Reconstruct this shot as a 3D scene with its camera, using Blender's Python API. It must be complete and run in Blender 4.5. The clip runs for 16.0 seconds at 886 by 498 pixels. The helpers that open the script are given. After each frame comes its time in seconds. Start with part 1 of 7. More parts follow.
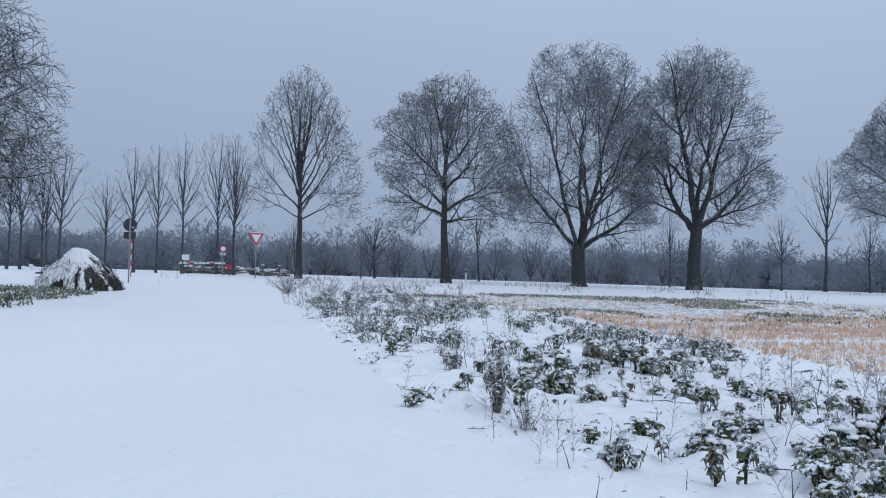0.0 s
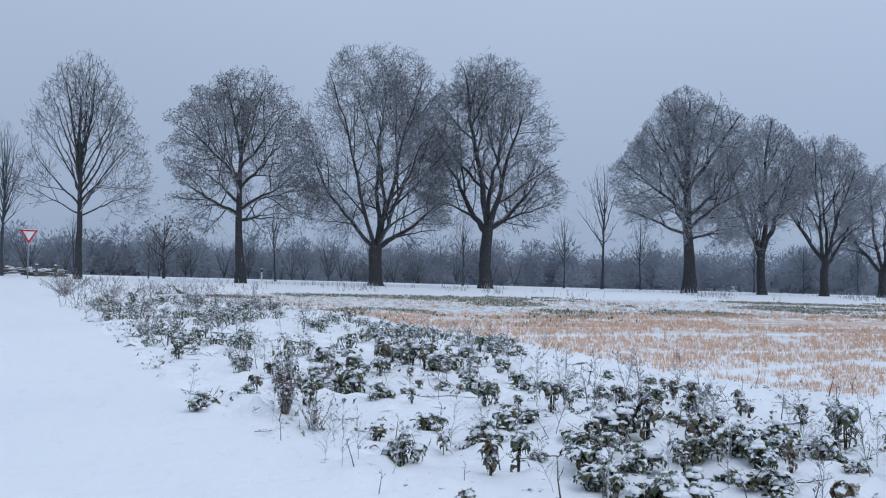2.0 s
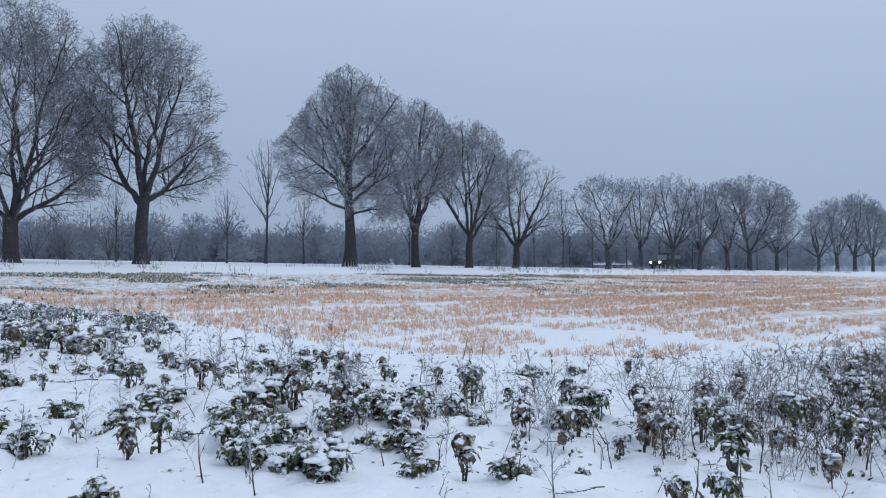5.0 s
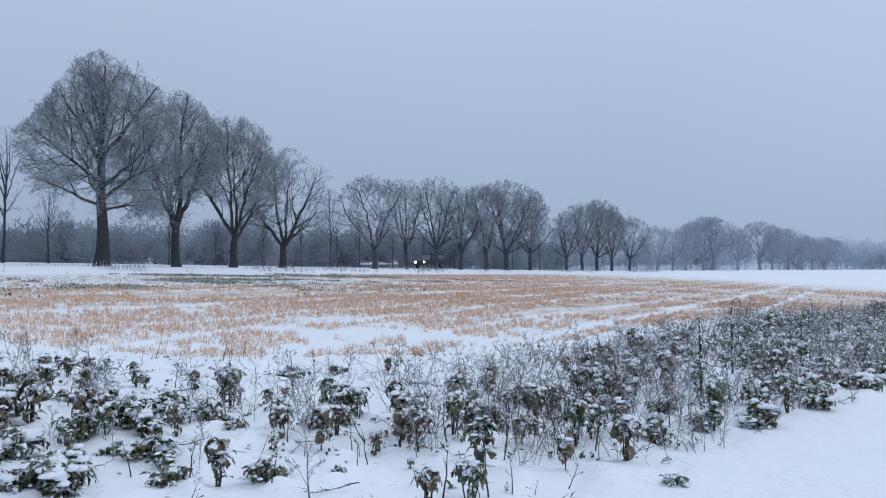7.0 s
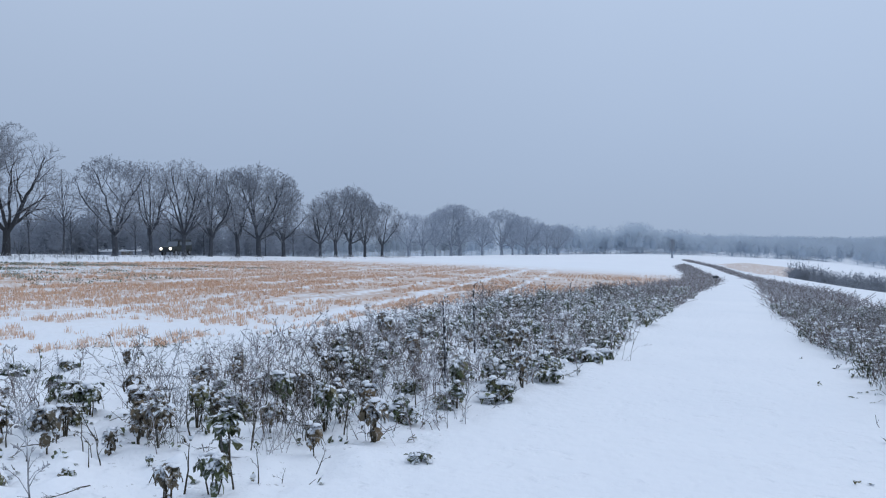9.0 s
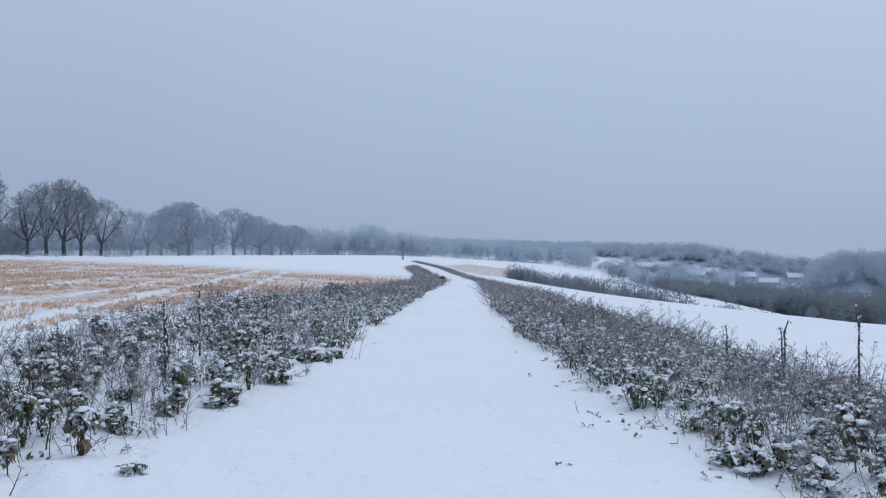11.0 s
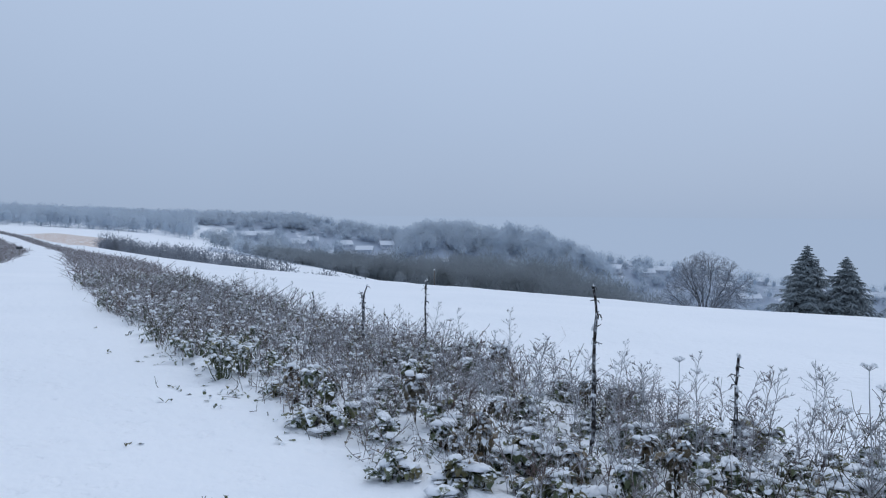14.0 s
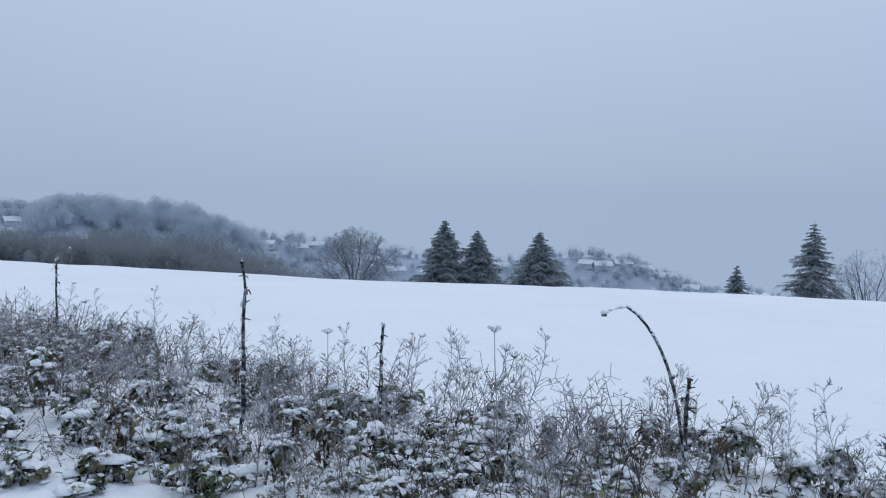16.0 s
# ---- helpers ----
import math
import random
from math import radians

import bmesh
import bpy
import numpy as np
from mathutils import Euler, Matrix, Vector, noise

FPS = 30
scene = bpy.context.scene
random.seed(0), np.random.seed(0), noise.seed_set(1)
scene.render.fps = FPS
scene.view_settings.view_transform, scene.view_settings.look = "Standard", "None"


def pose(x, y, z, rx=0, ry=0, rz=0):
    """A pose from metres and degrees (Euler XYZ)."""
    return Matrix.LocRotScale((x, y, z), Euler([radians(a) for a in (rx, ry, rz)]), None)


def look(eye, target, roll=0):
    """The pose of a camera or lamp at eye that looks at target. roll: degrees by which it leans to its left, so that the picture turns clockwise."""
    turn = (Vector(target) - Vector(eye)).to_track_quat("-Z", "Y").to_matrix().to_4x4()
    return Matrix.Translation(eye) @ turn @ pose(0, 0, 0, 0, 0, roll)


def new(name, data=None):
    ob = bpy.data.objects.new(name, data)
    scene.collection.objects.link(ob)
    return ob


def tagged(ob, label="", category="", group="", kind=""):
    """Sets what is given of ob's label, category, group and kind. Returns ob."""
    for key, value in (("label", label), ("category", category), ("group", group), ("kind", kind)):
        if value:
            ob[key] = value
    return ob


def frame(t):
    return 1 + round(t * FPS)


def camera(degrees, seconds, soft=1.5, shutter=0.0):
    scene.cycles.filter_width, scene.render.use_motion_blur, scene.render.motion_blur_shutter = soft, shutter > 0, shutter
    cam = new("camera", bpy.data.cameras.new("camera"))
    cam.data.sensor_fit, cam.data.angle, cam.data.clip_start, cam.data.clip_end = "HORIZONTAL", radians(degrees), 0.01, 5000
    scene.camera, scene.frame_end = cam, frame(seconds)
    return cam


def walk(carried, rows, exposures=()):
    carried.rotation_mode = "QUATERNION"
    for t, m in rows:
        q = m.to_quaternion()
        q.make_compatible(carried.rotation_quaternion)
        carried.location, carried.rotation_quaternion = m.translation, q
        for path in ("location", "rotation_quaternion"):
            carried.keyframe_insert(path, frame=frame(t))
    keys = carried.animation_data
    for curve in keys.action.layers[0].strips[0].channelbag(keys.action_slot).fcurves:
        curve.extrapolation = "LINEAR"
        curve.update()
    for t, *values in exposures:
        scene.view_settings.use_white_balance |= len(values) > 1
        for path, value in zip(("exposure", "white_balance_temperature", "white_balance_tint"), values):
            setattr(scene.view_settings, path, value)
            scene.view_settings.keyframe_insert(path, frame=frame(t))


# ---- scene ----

# camera and its walk: seconds, place, turn
cam = camera(55.41, 16.0, 1.15)
ROWS = [
    (0.0, 0.000, 0.000, 1.600, 93.00, -0.70, -0.03), (0.5, 0.022, -0.010, 1.607, 93.15, -0.69, -2.92),
    (1.0, 0.040, -0.038, 1.614, 93.37, -0.67, -6.34), (1.5, 0.060, -0.068, 1.615, 93.25, -0.48, -10.10),
    (2.0, 0.092, -0.086, 1.614, 93.05, -0.22, -13.61), (2.5, 0.131, -0.110, 1.612, 92.89, -0.03, -17.38),
    (3.0, 0.157, -0.127, 1.609, 92.54, -0.01, -20.85), (3.5, 0.175, -0.145, 1.605, 92.13, 0.07, -24.64),
    (4.0, 0.198, -0.159, 1.604, 91.82, 0.31, -29.17), (6.5, 0.243, -0.234, 1.613, 90.98, 0.51, -46.45),
    (7.0, 0.244, -0.269, 1.614, 91.07, 0.53, -51.65), (7.5, 0.255, -0.282, 1.619, 90.81, 0.59, -55.85),
    (8.0, 0.263, -0.292, 1.616, 90.36, 0.51, -59.10), (8.5, 0.273, -0.286, 1.612, 90.00, 0.54, -63.06),
    (9.0, 0.290, -0.298, 1.608, 89.95, 0.74, -68.24), (11.5, 0.355, -0.372, 1.585, 89.51, -0.06, -90.30),
    (12.0, 0.360, -0.425, 1.582, 88.98, -0.11, -94.44), (12.5, 0.354, -0.481, 1.580, 88.58, -0.05, -98.01),
    (13.0, 0.346, -0.526, 1.573, 88.13, -0.23, -101.51), (13.5, 0.380, -0.553, 1.574, 87.74, -0.41, -106.47),
    (14.0, 0.426, -0.572, 1.583, 87.80, -0.40, -112.58), (14.5, 0.445, -0.588, 1.583, 87.97, -0.60, -118.81),
    (15.0, 0.455, -0.600, 1.584, 87.71, -0.53, -124.70), (15.5, 0.470, -0.625, 1.575, 86.90, -0.57, -130.51),
    (16.0, 0.478, -0.647, 1.570, 86.43, -1.03, -135.80),
]
walk(cam, [(t, pose(*p)) for t, *p in ROWS], [(0.0, -0.04), (1.5, 0.0), (4.0, 0.0), (6.5, 0.04), (7.5, 0.02), (9.0, -0.01), (11.5, -0.09), (13.0, -0.07), (16.0, -0.06)])

# ---- overcast winter daylight ----
world = bpy.data.worlds.new("overcast_sky")
scene.world = world
world.use_nodes = True
wn, wl = world.node_tree.nodes, world.node_tree.links
wn.clear()
w_out = wn.new("ShaderNodeOutputWorld")
w_bg = wn.new("ShaderNodeBackground")
w_sky = wn.new("ShaderNodeTexSky")
w_sky.sky_type, w_sky.sun_disc = "NISHITA", False
w_sky.sun_elevation, w_sky.sun_rotation = radians(38), radians(142)
w_sky.dust_density, w_sky.ozone_density = 3.0, 2.0
w_co = wn.new("ShaderNodeTexCoord")
w_sep = wn.new("ShaderNodeSeparateXYZ")
w_ramp = wn.new("ShaderNodeValToRGB")
els = w_ramp.color_ramp.elements
els[0].position, els[0].color = 0.0, (0.325, 0.416, 0.572, 1)
els[1].position, els[1].color = 1.0, (0.628, 0.747, 0.945, 1)
for at_z, col in ((0.10, (0.359, 0.456, 0.624, 1)), (0.25, (0.418, 0.522, 0.700, 1)), (0.5, (0.530, 0.646, 0.838, 1))):
    e = els.new(at_z)
    e.color = col
w_noise = wn.new("ShaderNodeTexNoise")
w_noise.inputs["Scale"].default_value, w_noise.inputs["Detail"].default_value = 1.6, 3.0
w_cl = wn.new("ShaderNodeMapRange")
w_cl.inputs["From Min"].default_value, w_cl.inputs["From Max"].default_value = 0.25, 0.75
w_cl.inputs["To Min"].default_value, w_cl.inputs["To Max"].default_value = 0.97, 1.03
w_mul = wn.new("ShaderNodeMix")
w_mul.data_type, w_mul.blend_type = "RGBA", "MULTIPLY"
w_mul.inputs[0].default_value = 1.0
w_add = wn.new("ShaderNodeMix")
w_add.data_type, w_add.blend_type = "RGBA", "ADD"
w_add.inputs[0].default_value = 0.003
wl.new(w_co.outputs["Generated"], w_sep.inputs[0])
wl.new(w_sep.outputs["Z"], w_ramp.inputs[0])
wl.new(w_co.outputs["Generated"], w_noise.inputs["Vector"])
wl.new(w_noise.outputs["Fac"], w_cl.inputs["Value"])
wl.new(w_ramp.outputs[0], w_mul.inputs[6])
wl.new(w_cl.outputs[0], w_mul.inputs[7])
w_dot = wn.new("ShaderNodeVectorMath")
w_dot.operation = "DOT_PRODUCT"
w_dot.inputs[1].default_value = (0.62, -0.78, 0.0)
wl.new(w_co.outputs["Generated"], w_dot.inputs[0])
w_side = wn.new("ShaderNodeMapRange")
w_side.inputs["From Min"].default_value, w_side.inputs["From Max"].default_value = -1.0, 1.0
w_side.inputs["To Min"].default_value, w_side.inputs["To Max"].default_value = 0.88, 1.10
wl.new(w_dot.outputs["Value"], w_side.inputs["Value"])
w_mul2 = wn.new("ShaderNodeMix")
w_mul2.data_type, w_mul2.blend_type = "RGBA", "MULTIPLY"
w_mul2.inputs[0].default_value = 1.0
wl.new(w_mul.outputs[2], w_mul2.inputs[6])
wl.new(w_side.outputs[0], w_mul2.inputs[7])
wl.new(w_mul2.outputs[2], w_add.inputs[6])
wl.new(w_sky.outputs[0], w_add.inputs[7])
wl.new(w_add.outputs[2], w_bg.inputs["Color"])
w_bg.inputs["Strength"].default_value = 1.0
wl.new(w_bg.outputs[0], w_out.inputs[0])

sun_data = bpy.data.lights.new("sun", "SUN")
sun_data.energy, sun_data.angle, sun_data.color = 0.5, radians(60), (1.0, 0.97, 0.94)
sun = new("sun", sun_data)
sun.matrix_world = look((0, 0, 0), (-0.62, 0.78, -1.2))


# ---- materials ----
def material(name):
    m = bpy.data.materials.new(name)
    m.use_nodes = True
    n, l = m.node_tree.nodes, m.node_tree.links
    return m, n, l, n["Principled BSDF"]


def noise_fac(n, l, scale, detail=4.0, lo=0.35, hi=0.65, vector=None, rough=0.55):
    tex = n.new("ShaderNodeTexNoise")
    tex.inputs["Scale"].default_value, tex.inputs["Detail"].default_value = scale, detail
    tex.inputs["Roughness"].default_value = rough
    if vector is not None:
        l.new(vector, tex.inputs["Vector"])
    mr = n.new("ShaderNodeMapRange")
    mr.inputs["From Min"].default_value, mr.inputs["From Max"].default_value = lo, hi
    l.new(tex.outputs["Fac"], mr.inputs["Value"])
    return mr.outputs[0]


def mix_col(n, l, fac, a, b, blend="MIX"):
    mx = n.new("ShaderNodeMix")
    mx.data_type, mx.blend_type = "RGBA", blend
    for sock, val in ((mx.inputs[0], fac), (mx.inputs[6], a), (mx.inputs[7], b)):
        if isinstance(val, (int, float)):
            sock.default_value = val
        elif isinstance(val, tuple):
            sock.default_value = (*val[:3], 1)
        else:
            l.new(val, sock)
    return mx.outputs[2]


def maths(n, l, op, a, b=0.0):
    mt = n.new("ShaderNodeMath")
    mt.operation = op
    for sock, val in ((mt.inputs[0], a), (mt.inputs[1], b)):
        if isinstance(val, (int, float)):
            sock.default_value = val
        else:
            l.new(val, sock)
    return mt.outputs[0]


def bump(n, l, bsdf, height, strength, distance):
    b = n.new("ShaderNodeBump")
    b.inputs["Strength"].default_value, b.inputs["Distance"].default_value = strength, distance
    l.new(height, b.inputs["Height"])
    l.new(b.outputs[0], bsdf.inputs["Normal"])


def place(n):
    return n.new("ShaderNodeNewGeometry").outputs["Position"]


def upward(n, l, lo, hi):
    """How far a surface faces up or down, for snow that lies on it."""
    sep = n.new("ShaderNodeSeparateXYZ")
    l.new(n.new("ShaderNodeNewGeometry").outputs["Normal"], sep.inputs[0])
    mr = n.new("ShaderNodeMapRange")
    mr.inputs["From Min"].default_value, mr.inputs["From Max"].default_value = lo, hi
    l.new(maths(n, l, "ABSOLUTE", sep.outputs["Z"]), mr.inputs["Value"])
    return mr.outputs[0]


SNOW = (0.86, 0.885, 0.92)


def snow_material():
    m, n, l, b = material("fresh_snow")
    p = place(n)
    broad = noise_fac(n, l, 0.35, 4, 0.3, 0.7, p)
    fine = noise_fac(n, l, 9.0, 5, 0.3, 0.7, p)
    col = mix_col(n, l, broad, (0.835, 0.862, 0.90), (0.885, 0.905, 0.935))
    col = mix_col(n, l, maths(n, l, "MULTIPLY", fine, 0.25), col, (0.80, 0.83, 0.885))
    l.new(col, b.inputs["Base Color"])
    b.inputs["Roughness"].default_value = 0.75
    b.inputs["Specular IOR Level"].default_value = 0.25
    bump(n, l, b, fine, 0.25, 0.02)
    return m


def ground_material():
    """Snow over the whole ground; straw litter in the field, earth and dead grass in the weed strips."""
    m, n, l, b = material("snowy_ground")
    p = place(n)
    at = n.new("ShaderNodeAttribute")
    at.attribute_name = "cover"
    sep = n.new("ShaderNodeSeparateColor")
    l.new(at.outputs["Color"], sep.inputs[0])
    broad = noise_fac(n, l, 0.22, 4, 0.3, 0.7, p)
    fine = noise_fac(n, l, 7.0, 6, 0.3, 0.7, p)
    col = mix_col(n, l, broad, (0.835, 0.862, 0.90), (0.885, 0.905, 0.935))
    col = mix_col(n, l, maths(n, l, "MULTIPLY", fine, 0.2), col, (0.80, 0.83, 0.885))
    # straw: streaks along the drilled rows
    mp = n.new("ShaderNodeMapping")
    mp.inputs["Rotation"].default_value = (0, 0, radians(-10))
    mp.inputs["Scale"].default_value = (0.25, 2.2, 1)
    l.new(p, mp.inputs["Vector"])
    rows = noise_fac(n, l, 1.0, 6, 0.40, 0.60, mp.outputs[0], 0.7)
    grain = noise_fac(n, l, 5.0, 6, 0.42, 0.60, p, 0.7)
    mixed = maths(n, l, "MULTIPLY", maths(n, l, "ADD", rows, grain), 0.85)
    straw = maths(n, l, "MULTIPLY", maths(n, l, "MINIMUM", maths(n, l, "MAXIMUM", maths(n, l, "SUBTRACT", mixed, 0.03), 0.0), 0.9), sep.outputs["Red"])
    straw_col = mix_col(n, l, noise_fac(n, l, 0.8, 3, 0.3, 0.7, p), (0.53, 0.315, 0.18), (0.42, 0.26, 0.16))
    col = mix_col(n, l, straw, col, straw_col)
    green = maths(n, l, "MULTIPLY", noise_fac(n, l, 3.0, 6, 0.48, 0.62, p, 0.7), sep.outputs["Green"])
    col = mix_col(n, l, green, col, (0.09, 0.10, 0.06))
    earth = maths(n, l, "MULTIPLY", noise_fac(n, l, 11.0, 6, 0.63, 0.72, p, 0.65), sep.outputs["Blue"])
    col = mix_col(n, l, earth, col, (0.13, 0.11, 0.09))
    # far wood floor: brush under the trees, raised to a hazed blue-grey
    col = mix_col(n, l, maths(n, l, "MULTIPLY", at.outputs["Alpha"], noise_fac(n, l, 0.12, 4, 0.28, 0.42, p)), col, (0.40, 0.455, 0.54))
    l.new(col, b.inputs["Base Color"])
    b.inputs["Roughness"].default_value = 0.8
    b.inputs["Specular IOR Level"].default_value = 0.2
    pits = maths(n, l, "MULTIPLY", noise_fac(n, l, 3.2, 3, 0.60, 0.72, p), -1.3)
    low = maths(n, l, "ADD", maths(n, l, "MULTIPLY", broad, 2.0), pits)
    bump(n, l, b, maths(n, l, "ADD", fine, low), 0.45, 0.03)
    return m


def bark_material(name, dark, light, rime, rime_col=(0.62, 0.66, 0.72), grain=14.0, lying=0.0, rime_scale=3.1, soft=0.0):
    """Bark or twig, with hoar frost and clinging snow over a share of it; lying: snow on level surfaces;
    soft: share of the light that comes through a mass of thin twigs."""
    m, n, l, b = material(name)
    p = place(n)
    rnd = n.new("ShaderNodeObjectInfo").outputs["Random"]
    grain_f = noise_fac(n, l, grain, 5, 0.3, 0.7, p)
    col = mix_col(n, l, grain_f, dark, light)
    hi = 0.52 + (0.5 - rime) * 0.5
    frost = noise_fac(n, l, rime_scale, 6, hi - 0.09, hi + 0.09, p, 0.7)
    fac = maths(n, l, "MULTIPLY", frost, 0.35 + 0.65 * rime)
    col = mix_col(n, l, fac, col, rime_col)
    col = mix_col(n, l, maths(n, l, "MULTIPLY", rnd, 0.12), col, light)
    if lying:
        up = maths(n, l, "MULTIPLY", upward(n, l, 0.55, 0.9), noise_fac(n, l, 6.0, 3, 0.35, 0.55, p))
        col = mix_col(n, l, maths(n, l, "MULTIPLY", up, lying), col, SNOW)
    l.new(col, b.inputs["Base Color"])
    b.inputs["Roughness"].default_value = 0.9
    b.inputs["Specular IOR Level"].default_value = 0.15
    bump(n, l, b, grain_f, 0.5, 0.02)
    if soft:
        thin = n.new("ShaderNodeBsdfTranslucent")
        l.new(col, thin.inputs["Color"])
        both = n.new("ShaderNodeMixShader")
        both.inputs[0].default_value = soft
        l.new(b.outputs[0], both.inputs[1])
        l.new(thin.outputs[0], both.inputs[2])
        l.new(both.outputs[0], n["Material Output"].inputs["Surface"])
    return m


def leaf_material(name, a, b_, brown, dusting, snow_col=(0.80, 0.84, 0.89)):
    m, n, l, b = material(name)
    p = place(n)
    isl = n.new("ShaderNodeNewGeometry").outputs["Random Per Island"]
    col = mix_col(n, l, isl, a, b_)
    wilt = noise_fac(n, l, 4.0, 3, 0.50, 0.62, p)
    col = mix_col(n, l, maths(n, l, "MULTIPLY", wilt, 0.6), col, brown)
    vein = noise_fac(n, l, 70.0, 4, 0.3, 0.7, p)
    col = mix_col(n, l, maths(n, l, "MULTIPLY", vein, 0.25), col, (0.10, 0.13, 0.06))
    rim = noise_fac(n, l, 38.0, 4, 0.58, 0.64, p, 0.7)
    lying = maths(n, l, "MULTIPLY", upward(n, l, 0.42, 0.58), noise_fac(n, l, 17.0, 4, 0.60 - 0.3 * dusting, 0.66 - 0.3 * dusting, p))
    fac = maths(n, l, "MAXIMUM", maths(n, l, "MULTIPLY", rim, 0.32), lying)
    col = mix_col(n, l, fac, col, snow_col)
    l.new(col, b.inputs["Base Color"])
    b.inputs["Roughness"].default_value = 0.55
    bump(n, l, b, vein, 0.5, 0.004)
    return m


def plain_material(name, col, rough=0.5, metal=0.0, wear=0.25, dirt=(0.2, 0.19, 0.18), emit=0.0):
    m, n, l, b = material(name)
    p = place(n)
    f = noise_fac(n, l, 4.0, 6, 0.45, 0.75, p)
    c = mix_col(n, l, maths(n, l, "MULTIPLY", f, wear), col, dirt)
    l.new(c, b.inputs["Base Color"])
    b.inputs["Roughness"].default_value, b.inputs["Metallic"].default_value = rough, metal
    bump(n, l, b, noise_fac(n, l, 40.0, 3, 0.3, 0.7, p), 0.15, 0.003)
    if emit:
        b.inputs["Emission Color"].default_value = (*col, 1)
        b.inputs["Emission Strength"].default_value = emit
    return m


M_SNOW = snow_material()
M_GROUND = ground_material()
M_BARK = bark_material("dark_wet_bark", (0.030, 0.031, 0.035), (0.078, 0.078, 0.082), 0.16, lying=0.6)
M_TWIG = bark_material("frosted_twigs", (0.058, 0.063, 0.073), (0.125, 0.132, 0.146), 0.48, (0.44, 0.47, 0.52), rime_scale=11.0)
M_TWIG_RIME = bark_material("heavily_rimed_twigs", (0.08, 0.087, 0.101), (0.16, 0.172, 0.193), 0.58, (0.50, 0.535, 0.59), rime_scale=9.0)
# trees further off: rimed, with haze also mixed into their base colours
M_TWIG_DULL = bark_material("dull_hazed_rimed_twigs", (0.138, 0.152, 0.178), (0.223, 0.242, 0.276), 0.5, (0.445, 0.482, 0.538), rime_scale=6.0)
M_BARK_DULL = bark_material("dull_hazed_wet_bark", (0.045, 0.050, 0.060), (0.095, 0.103, 0.118), 0.2, lying=0.4)
M_BARK_RIME = bark_material("hazed_rimed_bark", (0.060, 0.066, 0.078), (0.105, 0.115, 0.132), 0.35, lying=0.5)
M_TWIG_PALE = bark_material("pale_hazed_rimed_twigs", (0.32, 0.362, 0.427), (0.38, 0.426, 0.497), 0.45, (0.50, 0.552, 0.63), rime_scale=1.5)
M_BARK_PALE = bark_material("pale_hazed_rimed_bark", (0.19, 0.22, 0.265), (0.25, 0.285, 0.34), 0.4)
# growth far off: haze painted in as paler, bluer colours of little contrast
M_FAR = bark_material("hazed_rimed_wood", (0.248, 0.275, 0.319), (0.292, 0.322, 0.370), 0.3, (0.330, 0.364, 0.415), 0.15, soft=0.5)
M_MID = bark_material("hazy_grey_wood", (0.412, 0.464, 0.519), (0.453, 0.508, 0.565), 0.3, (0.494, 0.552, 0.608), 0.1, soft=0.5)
M_VALLEY = bark_material("dark_hazed_rimed_wood", (0.262, 0.292, 0.314), (0.323, 0.356, 0.380), 0.3, (0.391, 0.430, 0.457), 0.1, soft=0.5)
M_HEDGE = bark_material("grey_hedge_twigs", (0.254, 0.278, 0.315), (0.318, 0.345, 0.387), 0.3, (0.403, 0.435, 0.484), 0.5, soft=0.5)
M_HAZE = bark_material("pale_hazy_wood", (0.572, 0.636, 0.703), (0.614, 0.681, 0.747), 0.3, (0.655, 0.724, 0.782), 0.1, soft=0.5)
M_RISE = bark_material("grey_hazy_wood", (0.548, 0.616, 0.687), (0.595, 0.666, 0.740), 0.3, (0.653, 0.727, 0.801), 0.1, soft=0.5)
M_HILL = bark_material("pale_hazed_rimed_wood", (0.551, 0.614, 0.685), (0.603, 0.671, 0.740), 0.4, (0.645, 0.712, 0.780), 0.15, soft=0.5)
M_WEED = bark_material("frosted_brown_weed", (0.078, 0.057, 0.053), (0.190, 0.142, 0.128), 0.52, (0.76, 0.80, 0.86), grain=8.0, rime_scale=5.0)
M_LEAF = leaf_material("dark_green_frosted_leaf", (0.022, 0.037, 0.015), (0.098, 0.118, 0.042), (0.175, 0.125, 0.052), 0.36)
M_GREEN = leaf_material("frosted_green_leaf", (0.045, 0.070, 0.028), (0.13, 0.155, 0.060), (0.16, 0.14, 0.06), 0.22)
M_LEAF_BROWN = leaf_material("withered_brown_leaf", (0.055, 0.043, 0.027), (0.140, 0.098, 0.058), (0.19, 0.120, 0.062), 0.40)
M_STEM = bark_material("weed_stem", (0.035, 0.032, 0.022), (0.09, 0.075, 0.05), 0.25, grain=40.0)
M_DRY = bark_material("dry_frosted_stem", (0.075, 0.065, 0.062), (0.16, 0.14, 0.13), 0.62, (0.70, 0.74, 0.80), grain=40.0)
M_BLACK = bark_material("blackened_stalk", (0.016, 0.015, 0.016), (0.052, 0.047, 0.044), 0.42, (0.7, 0.74, 0.8), grain=40.0, rime_scale=22.0)
M_STRAW = bark_material("straw_stubble", (0.60, 0.365, 0.225), (0.82, 0.575, 0.42), 0.36, (0.82, 0.79, 0.78), grain=9.0)


# ---- building helpers ----
def sp(u):
    return np.logaddexp(0.0, u)


def smooth(u):
    u = np.clip(u, 0.0, 1.0)
    return u * u * (3 - 2 * u)


